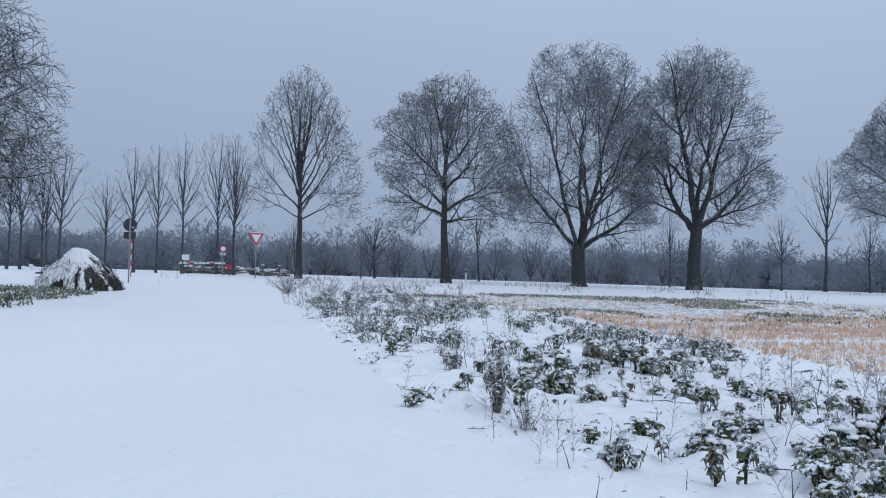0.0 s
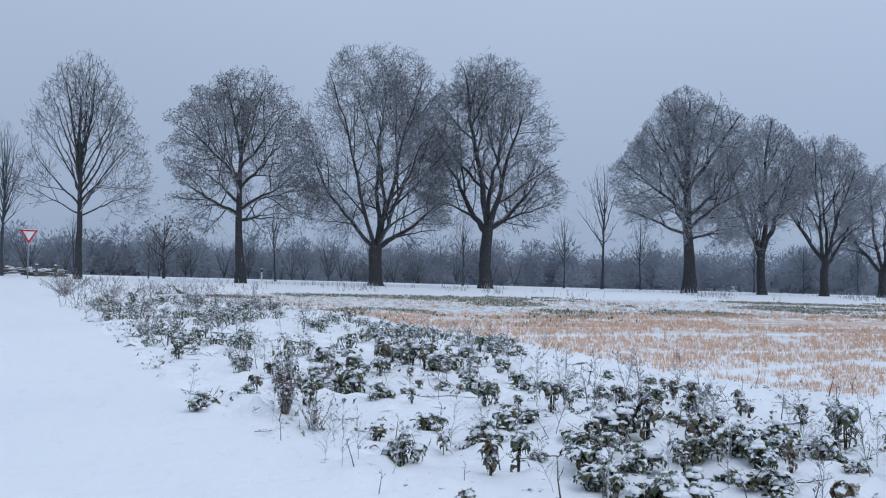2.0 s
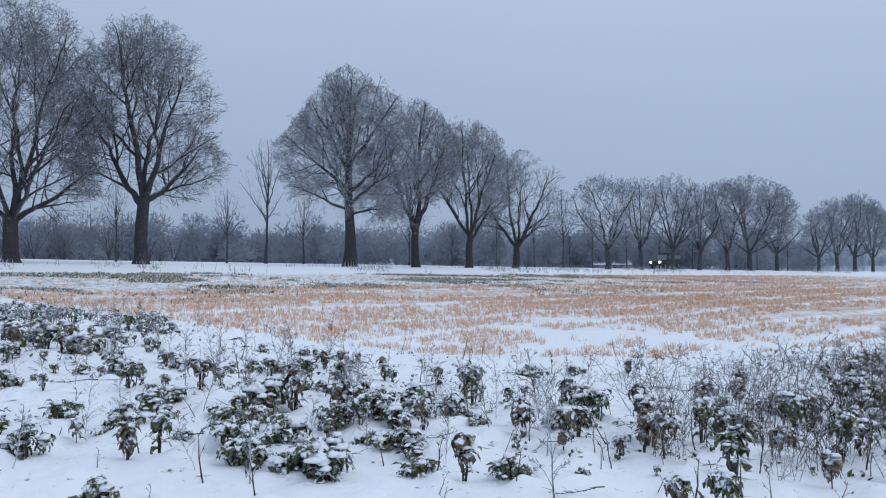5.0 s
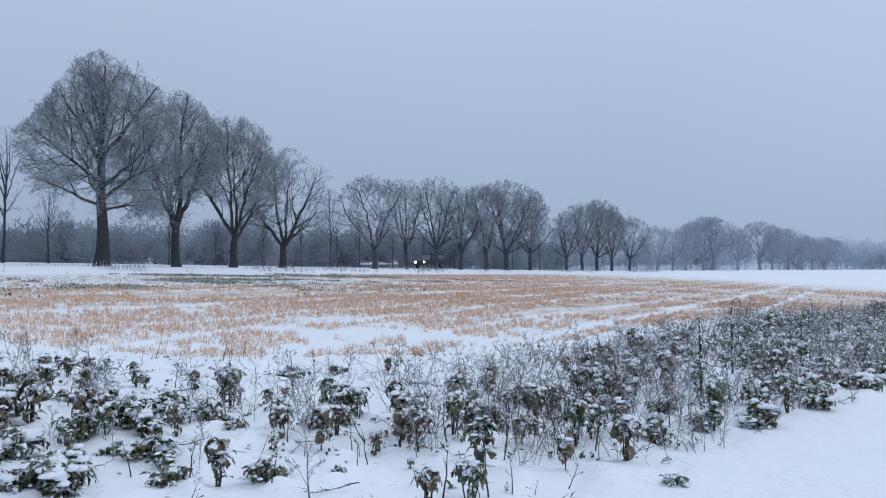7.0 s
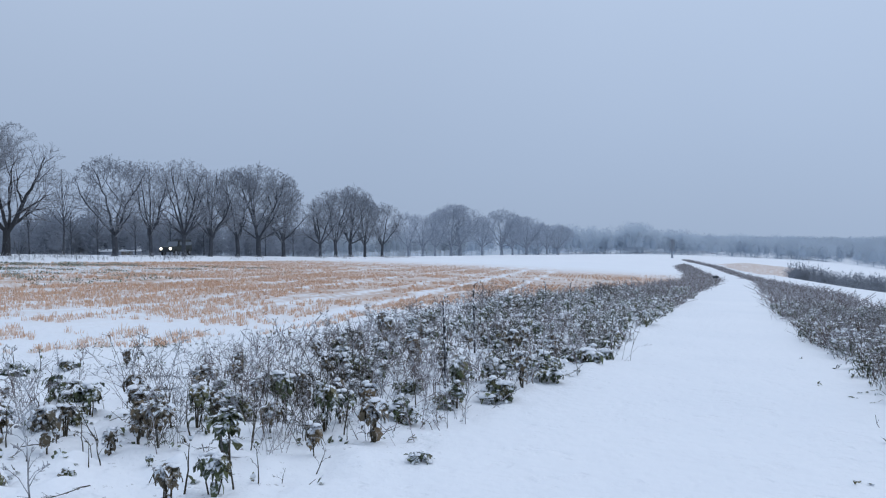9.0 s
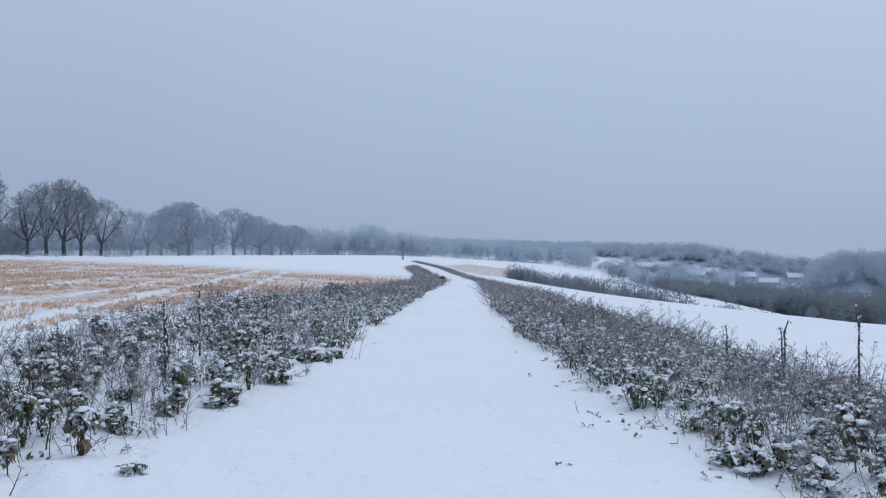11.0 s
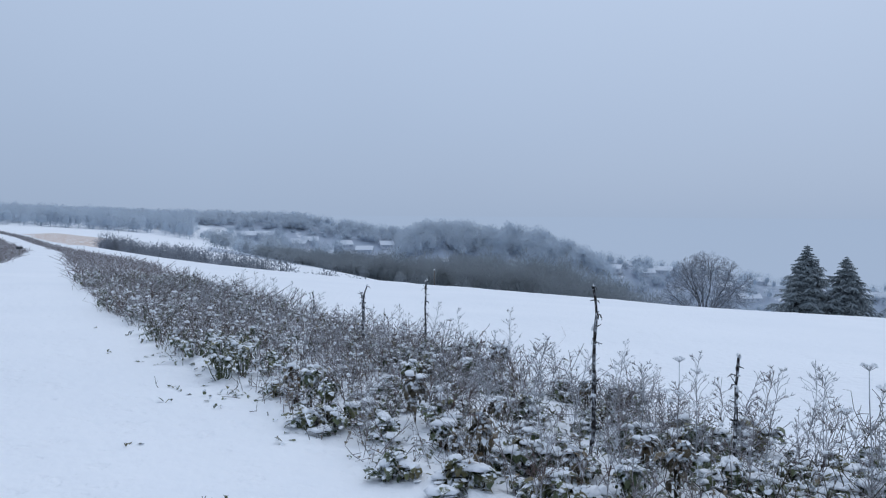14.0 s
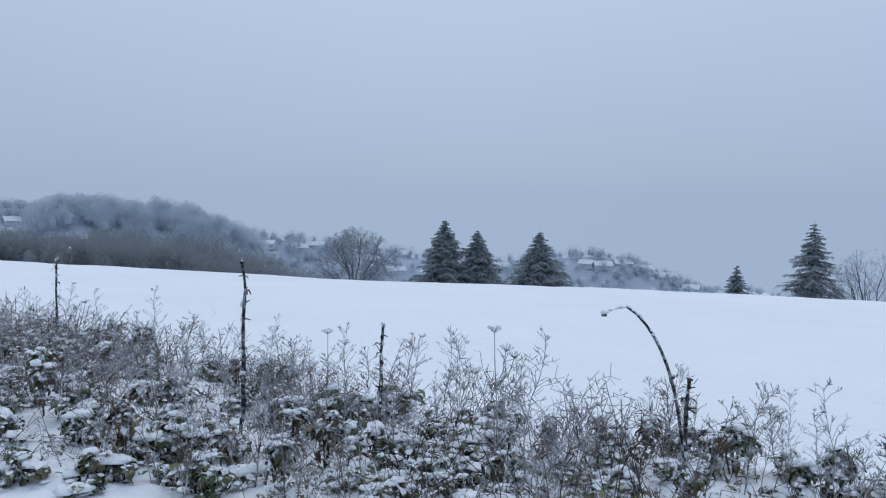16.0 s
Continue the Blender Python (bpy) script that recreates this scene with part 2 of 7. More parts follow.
def value_noise(x, y, scale, seed):
    x, y = np.asarray(x, float) * scale, np.asarray(y, float) * scale
    i, j = np.floor(x), np.floor(y)
    u, v = smooth(x - i), smooth(y - j)

    def h(a, b):
        return np.modf(np.abs(np.sin(a * 127.1 + b * 311.7 + seed * 74.7) * 43758.5453))[0]

    return (h(i, j) * (1 - u) + h(i + 1, j) * u) * (1 - v) + (h(i, j + 1) * (1 - u) + h(i + 1, j + 1) * u) * v - 0.5


def mesh_from(name, verts, faces, mat=None, shade=True):
    """A mesh from an array of places and arrays of triangles or quads."""
    faces = faces if isinstance(faces, list) else [faces]
    faces = [np.asarray(f, np.int32) for f in faces if len(f)]
    me = bpy.data.meshes.new(name)
    me.vertices.add(len(verts))
    me.vertices.foreach_set("co", np.asarray(verts, np.float32).ravel())
    sizes = np.concatenate([np.full(len(f), f.shape[1], np.int32) for f in faces])
    me.loops.add(int(sizes.sum()))
    me.loops.foreach_set("vertex_index", np.concatenate([f.ravel() for f in faces]))
    me.polygons.add(len(sizes))
    me.polygons.foreach_set("loop_start", np.concatenate([[0], np.cumsum(sizes)[:-1]]).astype(np.int32))
    if shade:
        me.polygons.foreach_set("use_smooth", np.ones(len(sizes), bool))
    me.update(calc_edges=True)
    if mat:
        me.materials.append(mat)
    return me


def child(name, me, parent, label=""):
    ob = new(name, me)
    ob.parent = parent
    return tagged(ob, label) if label else ob


def part(name, bm, mat, parent, label="", shade=False):
    me = bpy.data.meshes.new(name)
    bm.to_mesh(me)
    bm.free()
    me.materials.append(mat)
    if shade:
        me.polygons.foreach_set("use_smooth", np.ones(len(me.polygons), bool))
    return child(name, me, parent, label)


def base_at(name, x, y, label, category, group="", turn=0.0, sink=0.02):
    ob = new(name)
    ob.matrix_basis = pose(x, y, float(land(x, y)) - sink, 0, 0, turn)
    return tagged(ob, label, category, group)


class Bag:
    """Gathers pieces of geometry into one mesh."""

    def __init__(self):
        self.v, self.f, self.n = [], {3: [], 4: []}, 0

    def add(self, verts, *faces):
        verts = np.asarray(verts, float).reshape(-1, 3)
        for f in faces:
            f = np.asarray(f)
            if len(f):
                self.f[f.shape[1]].append(f + self.n)
        self.v.append(verts)
        self.n += len(verts)

    def mesh(self, name, mat, shade=True):
        return mesh_from(name, np.concatenate(self.v), [np.concatenate(f) for f in self.f.values() if f], mat, shade)


def unit(v):
    return v / (np.linalg.norm(v, axis=-1, keepdims=True) + 1e-9)


def tubes(points, radii, sides):
    """Tubes along polylines. points: n, k, 3; radii: n, k."""
    n, k, _ = points.shape
    axis = unit(points[:, -1] - points[:, 0])
    ref = np.where(np.abs(axis[:, 2:3]) < 0.8, np.array([[0, 0, 1.0]]), np.array([[1.0, 0, 0]]))
    u = unit(np.cross(axis, ref))
    w = np.cross(axis, u)
    a = np.arange(sides) * 2 * np.pi / sides
    ring = u[:, None, :] * np.cos(a)[None, :, None] + w[:, None, :] * np.sin(a)[None, :, None]
    verts = points[:, :, None, :] + ring[:, None] * radii[:, :, None, None]
    i = np.arange(n)[:, None, None] * k * sides
    j = np.arange(k - 1)[None, :, None] * sides
    s = np.arange(sides)[None, None, :]
    t = (s + 1) % sides
    quad = np.stack([i + j + s, i + j + t, i + j + sides + t, i + j + sides + s], -1).reshape(-1, 4)
    return verts.reshape(-1, 3), quad


def ribbons(points, radii, rng):
    """Narrow flat strips from point to point, for twigs far off. points: n, 2, 3; radii: n, 2."""
    n = len(points)
    axis = unit(points[:, 1] - points[:, 0])
    u = unit(np.cross(axis, rng.normal(0, 1, (n, 3))))
    v = np.stack([points[:, 0] - u * radii[:, :1], points[:, 0] + u * radii[:, :1], points[:, 1] + u * radii[:, 1:], points[:, 1] - u * radii[:, 1:]], 1)
    i = np.arange(n) * 4
    return v.reshape(-1, 3), np.stack([i, i + 1, i + 2, i + 3], -1)


def lumps(centres, sizes, rng, rings=4, segs=7, rough=0.22):
    """Rounded, uneven heaps with a flat underside. centres: n, 3; sizes: n, 3 (half widths and height)."""
    n = len(centres)
    th = np.linspace(0, np.pi * 0.66, rings)
    ph = np.arange(segs) * 2 * np.pi / segs
    x = np.sin(th)[:, None] * np.cos(ph)
    y = np.sin(th)[:, None] * np.sin(ph)
    z = np.cos(th)[:, None] * np.ones(segs)
    base = np.stack([x, y, z], -1).reshape(1, -1, 3)
    base = base * (1 + rng.uniform(-rough, rough, (n, rings * segs, 1)))
    base[..., 2] = np.where(base[..., 2] < 0, base[..., 2] * 0.5, base[..., 2])
    turn = rng.uniform(0, 6.28, n)
    c, s = np.cos(turn)[:, None], np.sin(turn)[:, None]
    b = base * np.asarray(sizes)[:, None, :]
    v = np.stack([b[..., 0] * c - b[..., 1] * s, b[..., 0] * s + b[..., 1] * c, b[..., 2]], -1) + np.asarray(centres)[:, None, :]
    q = []
    for r in range(rings - 1):
        for g in range(segs):
            h = (g + 1) % segs
            q.append((r * segs + g, (r + 1) * segs + g, (r + 1) * segs + h, r * segs + h))
    q = np.array(q)
    quad = (q[None] + (np.arange(n) * rings * segs)[:, None, None]).reshape(-1, 4)
    return v.reshape(-1, 3), quad


def box_bm(bm, cx, cy, cz, sx, sy, sz, bevel=0.0, turn=0.0):
    m = Matrix.Translation((cx, cy, cz)) @ Matrix.Rotation(turn, 4, "Z") @ Matrix.Diagonal((sx, sy, sz, 1))
    made = bmesh.ops.create_cube(bm, size=1.0, matrix=m)["verts"]
    if bevel:
        edges = list({e for v in made for e in v.link_edges})
        bmesh.ops.bevel(bm, geom=edges, offset=bevel, segments=2, affect="EDGES", profile=0.6)


def box(cx, cy, cz, sx, sy, sz, bevel=0.0, turn=0.0):
    bm = bmesh.new()
    box_bm(bm, cx, cy, cz, sx, sy, sz, bevel, turn)
    return bm


def rod(p0, p1, r0, r1=None, segs=10):
    p0, p1 = Vector(p0), Vector(p1)
    bm = bmesh.new()
    d = p1 - p0
    m = Matrix.Translation((p0 + p1) / 2) @ d.to_track_quat("Z", "Y").to_matrix().to_4x4()
    bmesh.ops.create_cone(bm, cap_ends=True, segments=segs, radius1=r0, radius2=r0 if r1 is None else r1, depth=d.length, matrix=m)
    return bm


# ---- the lie of the land ----
ROW_N = np.array((-0.1219, 0.9925))  # across the avenue
ROW_A = np.array((0.9925, 0.1219))  # along it


RIDGE = np.array([(106.5, -70), (108.5, -30), (109.8, -17), (110.8, -10.5), (112.5, -9.0), (114.6, -10.0), (115.7, -13.0), (116.5, -11.5), (117.6, -11.0), (119.3, -13.5), (120.6, -19), (122.0, -22), (123.1, -25), (124.2, -38), (125.6, -70)])


def land_broad(x, y):
    x, y = np.asarray(x, float), np.asarray(y, float)
    ye = y - 6 * sp((y - 70) / 6)
    ye = ye + 20 * sp((-260 - ye) / 20)
    xe = x - 10 * sp((x - 110) / 20)
    xe = xe + 20 * sp((-60 - xe) / 20)
    xc = x - 15 * sp((x - 80) / 15)
    s0 = np.maximum(0, 0.5 * xc - 0.866 * y)
    s = s0 - 20 * sp((s0 - 240) / 20)
    z = 0.04 * ye - 0.02 * xe - 4.7e-4 * s * s - 2.0 * sp((s0 - 75) / 10)
    for hx, hy, h, w in ((572, 85, 3, 50), (575, 10, 4.5, 50), (573, -62, 3, 50), (565, -130, 27, 52), (438, -381, 44, 52), (381, -438, 36, 52), (316, -486, 58, 52), (256, -516, 30, 48)):
        z = z + h * np.exp(-((x - hx) ** 2 + (y - hy) ** 2) / (2 * w * w))
    over = 0.212 * x - 0.977 * y - 29.0
    z = z - 4.0 * smooth(over / 14) * smooth((62 - over) / 22) * smooth((190 - x) / 50) * smooth((x - 25) / 40)
    for b, r, h, w in ((106.5, 565, 9.7, 34), (110, 555, 12, 34), (113.5, 555, 27.1, 34), (117, 555, 23.4, 34), (120.5, 560, 19.8, 34), (124, 568, 24.8, 40), (127, 575, 7.9, 36), (156.5, 575, 20, 22), (160, 575, 34, 26)):
        z = z + h * np.exp(-((x - r * math.sin(math.radians(b))) ** 2 + (y - r * math.cos(math.radians(b))) ** 2) / (2 * w * w))
    # the wooded ridge across the valley
    crest = np.interp(np.degrees(np.arctan2(x, y)), RIDGE[:, 0], RIDGE[:, 1]) - 60 * ((np.hypot(x, y) - 430) / 65) ** 2
    z = np.logaddexp(z / 1.5, crest / 1.5) * 1.5
    q = ROW_N[0] * x + ROW_N[1] * y
    z = z + 0.16 * smooth((q - 44) / 4) * smooth((150 - x) / 60) + 0.10 * np.exp(-((q - 47.5) / 1.6) ** 2) * (x > -7)
    return z


PATH_EDGE = np.array([(-9.8, 50), (-6.7, 34.2), (-2.0, 16.4), (-0.2, 9.2), (0.5, 7.2), (1.1, 5.6), (2.6, 4.0), (4.9, 2.8), (6.3, 2.5),
                      (9, 2.6), (12, 2.15), (18, 2.55), (32, 3.1), (92, 5.2), (174, 16.5), (240, 29), (320, 45)])
FIELD_EDGE = np.array([(-6, 48), (1.2, 32), (4.0, 24), (5.4, 18.5), (6.6, 13.7), (8.4, 10.2), (9.9, 9.4), (11.7, 8.2), (15.2, 8.5), (20, 9.2),
                       (33, 7.6), (50, 7.4), (75, 7.6), (105, 10.2), (174, 19.5), (240, 31.5), (325, 47.5)])
RIGHT_EDGE = np.array([(-40, -5.5), (-5, -4.1), (0, -3.6), (3.2, -3.3), (5.0, -2.95), (5.7, -2.5), (7.9, -2.15), (10, -1.9), (13, -1.5), (16.4, -1.2), (30, -0.2), (49, 0.6),
                       (93, 1.9), (175, 12.5), (240, 24), (320, 38)])


def inside(x, y, poly):
    x, y = np.asarray(x, float), np.asarray(y, float)
    c = np.zeros(x.shape, bool)
    px, py = poly[:, 0], poly[:, 1]
    for i in range(len(poly)):
        j = i - 1
        if py[i] == py[j]:
            continue
        hit = ((py[i] > y) != (py[j] > y)) & (x < (px[j] - px[i]) * (y - py[i]) / (py[j] - py[i]) + px[i])
        c ^= hit
    return c


DRILL_N = np.array((-0.21, 0.9777))  # across the drilled rows of the field
TRAMS = ((3.0, 0.18), (5.7, 0.30), (7.9, 0.16), (10.8, 0.26), (13.2, 0.18), (16.6, 0.26), (19.0, 0.2), (22.5, 0.26), (25.0, 0.2), (28.5, 0.26))


def tramline(x, y):
    """Wheel tracks through the field, filled with snow."""
    q = DRILL_N[0] * x + DRILL_N[1] * y + 0.15 * value_noise(x, y, 0.08, 51)
    return np.any([np.abs(q - at) < half for at, half in TRAMS], axis=0)


STRIP = np.concatenate([PATH_EDGE, FIELD_EDGE[::-1]])
FIELD = np.concatenate([FIELD_EDGE, np.array([(325, 88), (150, 66), (60, 50), (10, 44), (-6, 48)])])


def right_front(x):
    return np.interp(x, RIGHT_EDGE[:, 0], RIGHT_EDGE[:, 1])


def in_right(x, y):
    f = right_front(x)
    return (y < f + 0.02) & (y > f - 3.4 + 0.15 * np.clip(5 - x, 0, 5) - 0.02 * np.clip(x, 0, 60) + 0.035 * np.clip(x - 50, 0, 80))


def land(x, y):
    x, y = np.asarray(x, float), np.asarray(y, float)
    z = land_broad(x, y)
    r = np.hypot(x, y)
    near = smooth((90 - r) / 60)
    rough = np.where(inside(x, y, STRIP) | in_right(x, y), 1.0, 0.25)
    z = z + near * rough * (0.12 * value_noise(x, y, 1.1, 1) + 0.10 * value_noise(x, y, 2.7, 2) + 0.05 * value_noise(x, y, 6.1, 3))
    return z + 0.12 * near * value_noise(x, y, 0.25, 4)


def build_ground():
    ang = np.radians(np.concatenate([np.linspace(-40, 175, 480), np.linspace(175, 320, 50)[1:-1]]))
    rad = np.concatenate([[0.3, 0.7], np.geomspace(1.1, 3000, 250)])
    A, R = np.meshgrid(ang, rad)
    x, y = np.sin(A) * R, np.cos(A) * R
    z = land(x, y)
    na, nr = len(ang), len(rad)
    i, j = np.meshgrid(np.arange(nr - 1), np.arange(na), indexing="ij")
    k = (j + 1) % na
    quad = np.stack([i * na + j, (i + 1) * na + j, (i + 1) * na + k, i * na + k], -1).reshape(-1, 4)
    verts = np.stack([x, y, z], -1).reshape(-1, 3)
    verts = np.concatenate([verts, [[0, 0, float(land(0.0, 0.0))]]])
    tri = np.stack([np.full(na, na * nr), np.arange(na), (np.arange(na) + 1) % na], -1)[:, [0, 1, 2]]
    me = mesh_from("ground", verts, [quad[:, ::-1], tri[:, ::-1]], M_GROUND)
    field = inside(x, y, FIELD).astype(float)
    q = ROW_N[0] * x + ROW_N[1] * y
    far_field = field * smooth((40.5 - q) / 2) * smooth((np.hypot(x, y) - 14) / 22) * np.clip(0.85 + 0.6 * value_noise(x, y, 0.05, 7), 0, 1)
    far_field = far_field * np.where(tramline(x, y), 0.1, 1.0) * smooth((118 - x) / 55)
    green = smooth((q - 25 - 2 * value_noise(x, y, 0.2, 8)) / 3) * smooth((40.5 - q) / 2) * smooth((52 - x) / 20) * (x > -2)
    weeds = np.where(inside(x, y, STRIP) | in_right(x, y), 1.0, 0.0)
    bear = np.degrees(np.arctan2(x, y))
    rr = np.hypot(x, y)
    # where far woods stand; the material tints this floor with haze
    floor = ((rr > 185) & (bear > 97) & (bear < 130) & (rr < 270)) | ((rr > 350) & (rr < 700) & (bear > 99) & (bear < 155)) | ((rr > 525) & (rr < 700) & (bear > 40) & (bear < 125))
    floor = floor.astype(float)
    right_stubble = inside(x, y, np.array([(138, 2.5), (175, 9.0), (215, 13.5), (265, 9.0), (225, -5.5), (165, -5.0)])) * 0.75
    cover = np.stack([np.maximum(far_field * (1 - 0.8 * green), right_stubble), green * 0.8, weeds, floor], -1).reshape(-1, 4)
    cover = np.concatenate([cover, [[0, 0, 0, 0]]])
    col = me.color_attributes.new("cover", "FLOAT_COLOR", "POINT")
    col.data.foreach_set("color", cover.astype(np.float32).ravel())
    ob = new("ground", me)
    return tagged(ob, "fresh white snow over path, stubble field and slopes", "snowy ground", kind="structure")


build_ground()


# ---- bare winter trees ----
ROUND = ((0.0, 0.05), (0.2, 0.45), (0.3, 0.85), (0.45, 1.0), (0.65, 0.95), (0.8, 0.8), (0.92, 0.5), (1.0, 0.12))


def bare_tree(rng, height, spread, fork, radius, outline=ROUND, limbs=9, forks=3, leader=0.0, low=0.34, girth=0.5, bow=0.08, lean=(0.0, 0.0), rise=0.35, droop=0.0,
              dense=(1.9, 4.2, 6.5, 4.5), reach=(0.30, 0.115, 0.048, 0.022), twig=0.0095, lobed=0.10, angle=(34, 74)):
    """Polylines of a leafless tree: trunk, limbs, forks of the limbs, branches, branchlets, twigs and fine twigs.
    outline: half width of the crown, as a share of spread, at shares of the height; fork: where the limbs begin;
    leader: how far up the trunk runs (0: it ends at the fork); dense: shoots to the metre, level by level."""
    oz, orad = np.array(outline).T
    wave = rng.uniform(0, 6.28, (5, 2))
    lean = np.array(lean, float)

    def wide(z, az):
        u = np.clip(z / height, 0, 1)
        lobes = sum(np.sin((k + 2) * az + wave[k, 0] + u * (5 + 3 * k)) * np.cos(u * (7 + 4 * k) + wave[k, 1]) for k in range(5)) / 2.2
        return spread * np.interp(u, oz, orad) * (1 + lobed * lobes)

    def outside(p):
        off = p[..., :2] - lean * (p[..., 2:] / height)
        return (np.hypot(off[..., 0], off[..., 1]) > wide(p[..., 2], np.arctan2(off[..., 1], off[..., 0]))) | (p[..., 2] > height) | (p[..., 2] < 0.1)

    def room(base, way, most):
        t = np.linspace(0.08, 1.0, 12)
        out = outside(base[:, None] + way[:, None] * (most[:, None] * t)[..., None])
        first = np.where(out.any(1), out.argmax(1), 11)
        return most * np.maximum(t[first], 0.22)

    def bend(base, ctrl, tip, steps, wob):
        t = np.linspace(0, 1, steps + 1)[None, :, None]
        p = base[:, None] * (1 - t) ** 2 + ctrl[:, None] * 2 * t * (1 - t) + tip[:, None] * t ** 2
        dist = np.linalg.norm(tip - base, axis=1)[:, None, None]
        p[:, 1:] += np.cumsum(rng.normal(0, wob, p[:, 1:].shape), 1) * dist
        return p

    def depth(p):
        """How near a place is to the skin of the crown, from 0 at its heart to 1."""
        off = p[..., :2] - lean * (p[..., 2:] / height)
        around = np.hypot(off[..., 0], off[..., 1]) / (wide(p[..., 2], np.arctan2(off[..., 1], off[..., 0])) + 0.05)
        return np.maximum(around, (p[..., 2] / height - 0.45) / 0.55)

    def shoots(pts, rad, per_metre, u_lo, u_hi, ang, most, up, out, share, r_cap, steps, wob, r_end, taper_u=0.5, shell=0.0, even=0.0):
        n, k, _ = pts.shape
        length = np.linalg.norm(np.diff(pts, axis=1), axis=2).sum(1)
        count = np.maximum(1, np.floor(length * (u_hi - u_lo) * per_metre + rng.uniform(0, 1, n))).astype(int)
        idx = np.repeat(np.arange(n), count)
        order = np.arange(len(idx)) - np.repeat(np.cumsum(count) - count, count)
        u = u_lo + (u_hi - u_lo) * (order + rng.uniform(0.1, 0.9, len(idx))) / count[idx]
        pos = u * (k - 1)
        a = np.minimum(pos.astype(int), k - 2)
        f = (pos - a)[:, None]
        base = pts[idx, a] * (1 - f) + pts[idx, a + 1] * f
        r0 = rad[idx, a] * (1 - f[:, 0]) + rad[idx, a + 1] * f[:, 0]
        if shell:
            # fewer shoots in the shade of the inner crown and in the gaps between its clumps
            gap = value_noise(base[:, 0] + base[:, 2] * 0.7 + wave[0, 0] * 9, base[:, 1] - base[:, 2] * 0.6 + wave[1, 0] * 9, 0.55 * 14 / height, 3)
            keep = rng.uniform(0, 1, len(idx)) < np.clip((depth(base) - shell) / 0.3, 0.22, 1) * np.clip(0.95 + 1.5 * gap, 0.35, 1)
            if even:
                # crowded places carry no more shoots than the rest of the crown
                cell = np.floor(base / (height * 0.065)).astype(int)
                _, inv, many = np.unique(cell, axis=0, return_inverse=True, return_counts=True)
                many = many[inv.ravel()]
                keep &= rng.uniform(0, 1, len(idx)) < np.clip(even * np.median(many) / many, 0, 1)
            keep[0] = True
            idx, order, u, a, f, base, r0 = idx[keep], order[keep], u[keep], a[keep], f[keep], base[keep], r0[keep]
        tan = unit(pts[idx, a + 1] - pts[idx, a])
        s1 = unit(np.cross(tan, np.array([0.31, 0.2, 0.93])))
        s2 = np.cross(tan, s1)
        turn = order * 2.4 + idx * 1.7 + rng.normal(0, 0.5, len(idx))
        side = s1 * np.cos(turn)[:, None] + s2 * np.sin(turn)[:, None]
        an = np.radians(rng.uniform(*ang, len(idx)))[:, None]
        d0 = unit(tan * np.cos(an) + side * np.sin(an))
        away = base - np.array([0, 0, height * 0.42])
        away[:, :2] -= lean * 0.4
        d1 = unit(d0 + np.array([0, 0, up]) + unit(away) * out)
        want = most * (1.15 - taper_u * u) * rng.uniform(0.55, 1.2, len(idx))
        ln = room(base, unit(d0 + d1), want)[:, None]
        p = bend(base, base + d0 * ln * 0.5, base + (d0 + d1) * ln * 0.5, steps, wob)
        first = np.minimum(r0 * share, r_cap * rng.uniform(0.75, 1.2, len(idx)))
        return p, first[:, None] * np.linspace(1, r_end, steps + 1)[None]

    top = height * leader if leader else fork
    tz = np.linspace(0, 1, 12)
    sway = np.cumsum(rng.normal(0, 0.004 if leader else 0.008, (12, 2)), 0) * top
    sway -= sway[:1]
    trunk = np.concatenate([sway + np.outer(tz, lean * top / height), (tz * top)[:, None]], 1)[None]
    t_r = radius * (np.linspace(1, 0.07, 12) ** 0.9 if leader else np.linspace(1, 0.8, 12))
    t_r[0] *= 1.4
    t_r[1] *= 1.08
    # limbs aim at the outline of the crown, evenly round it
    i = (np.arange(limbs) + 0.5) / limbs
    az = np.arange(limbs) * 2.39996 + rng.uniform(-0.35, 0.35, limbs)
    share = low + (0.97 - low) * i ** 0.75
    rr = wide(share * height, az) * rng.uniform(0.80, 0.93, limbs)
    tip = np.stack([np.cos(az) * rr, np.sin(az) * rr, share * height], 1)
    tip[:, :2] += lean * share[:, None]
    z0 = fork + (np.minimum(tip[:, 2], top) - fork) * (0.62 - 0.22 * np.clip(rise, 0, 1)) * (0.35 + 0.65 * i) if leader else fork * rng.uniform(0.82, 0.99, limbs)
    pos = np.clip(z0 / top, 0, 0.97) * 11
    a = np.minimum(pos.astype(int), 10)
    f = (pos - a)[:, None]
    base = trunk[0, a] * (1 - f) + trunk[0, a + 1] * f
    span = tip - base
    ctrl = base + span * np.stack([np.full(limbs, 0.55), np.full(limbs, 0.55), 0.55 - bow * (1 - i) * 2], 1)
    limb = bend(base, ctrl, tip, 12, 0.010)
    l_0 = np.minimum(t_r[a] * 0.8, radius * girth * rng.uniform(0.7, 1.1, limbs))
    limb_r = l_0[:, None] * np.linspace(1, 0.10, 13)[None] ** 0.9
    sub, sub_r = shoots(limb, limb_r, forks / 8.0, 0.15, 0.7, (20, 48), np.full(1, height * 0.42), 0.25 * rise, 0.30, 0.60, 0.16, 8, 0.016, 0.12)
    sub2, sub2_r = shoots(sub, sub_r, forks / 11.0, 0.3, 0.85, (22, 50), np.full(1, height * 0.26), 0.25 * rise, 0.30, 0.7, 0.09, 8, 0.018, 0.16)
    sub, sub_r = np.concatenate([sub, sub2]), np.concatenate([sub_r, sub2_r])
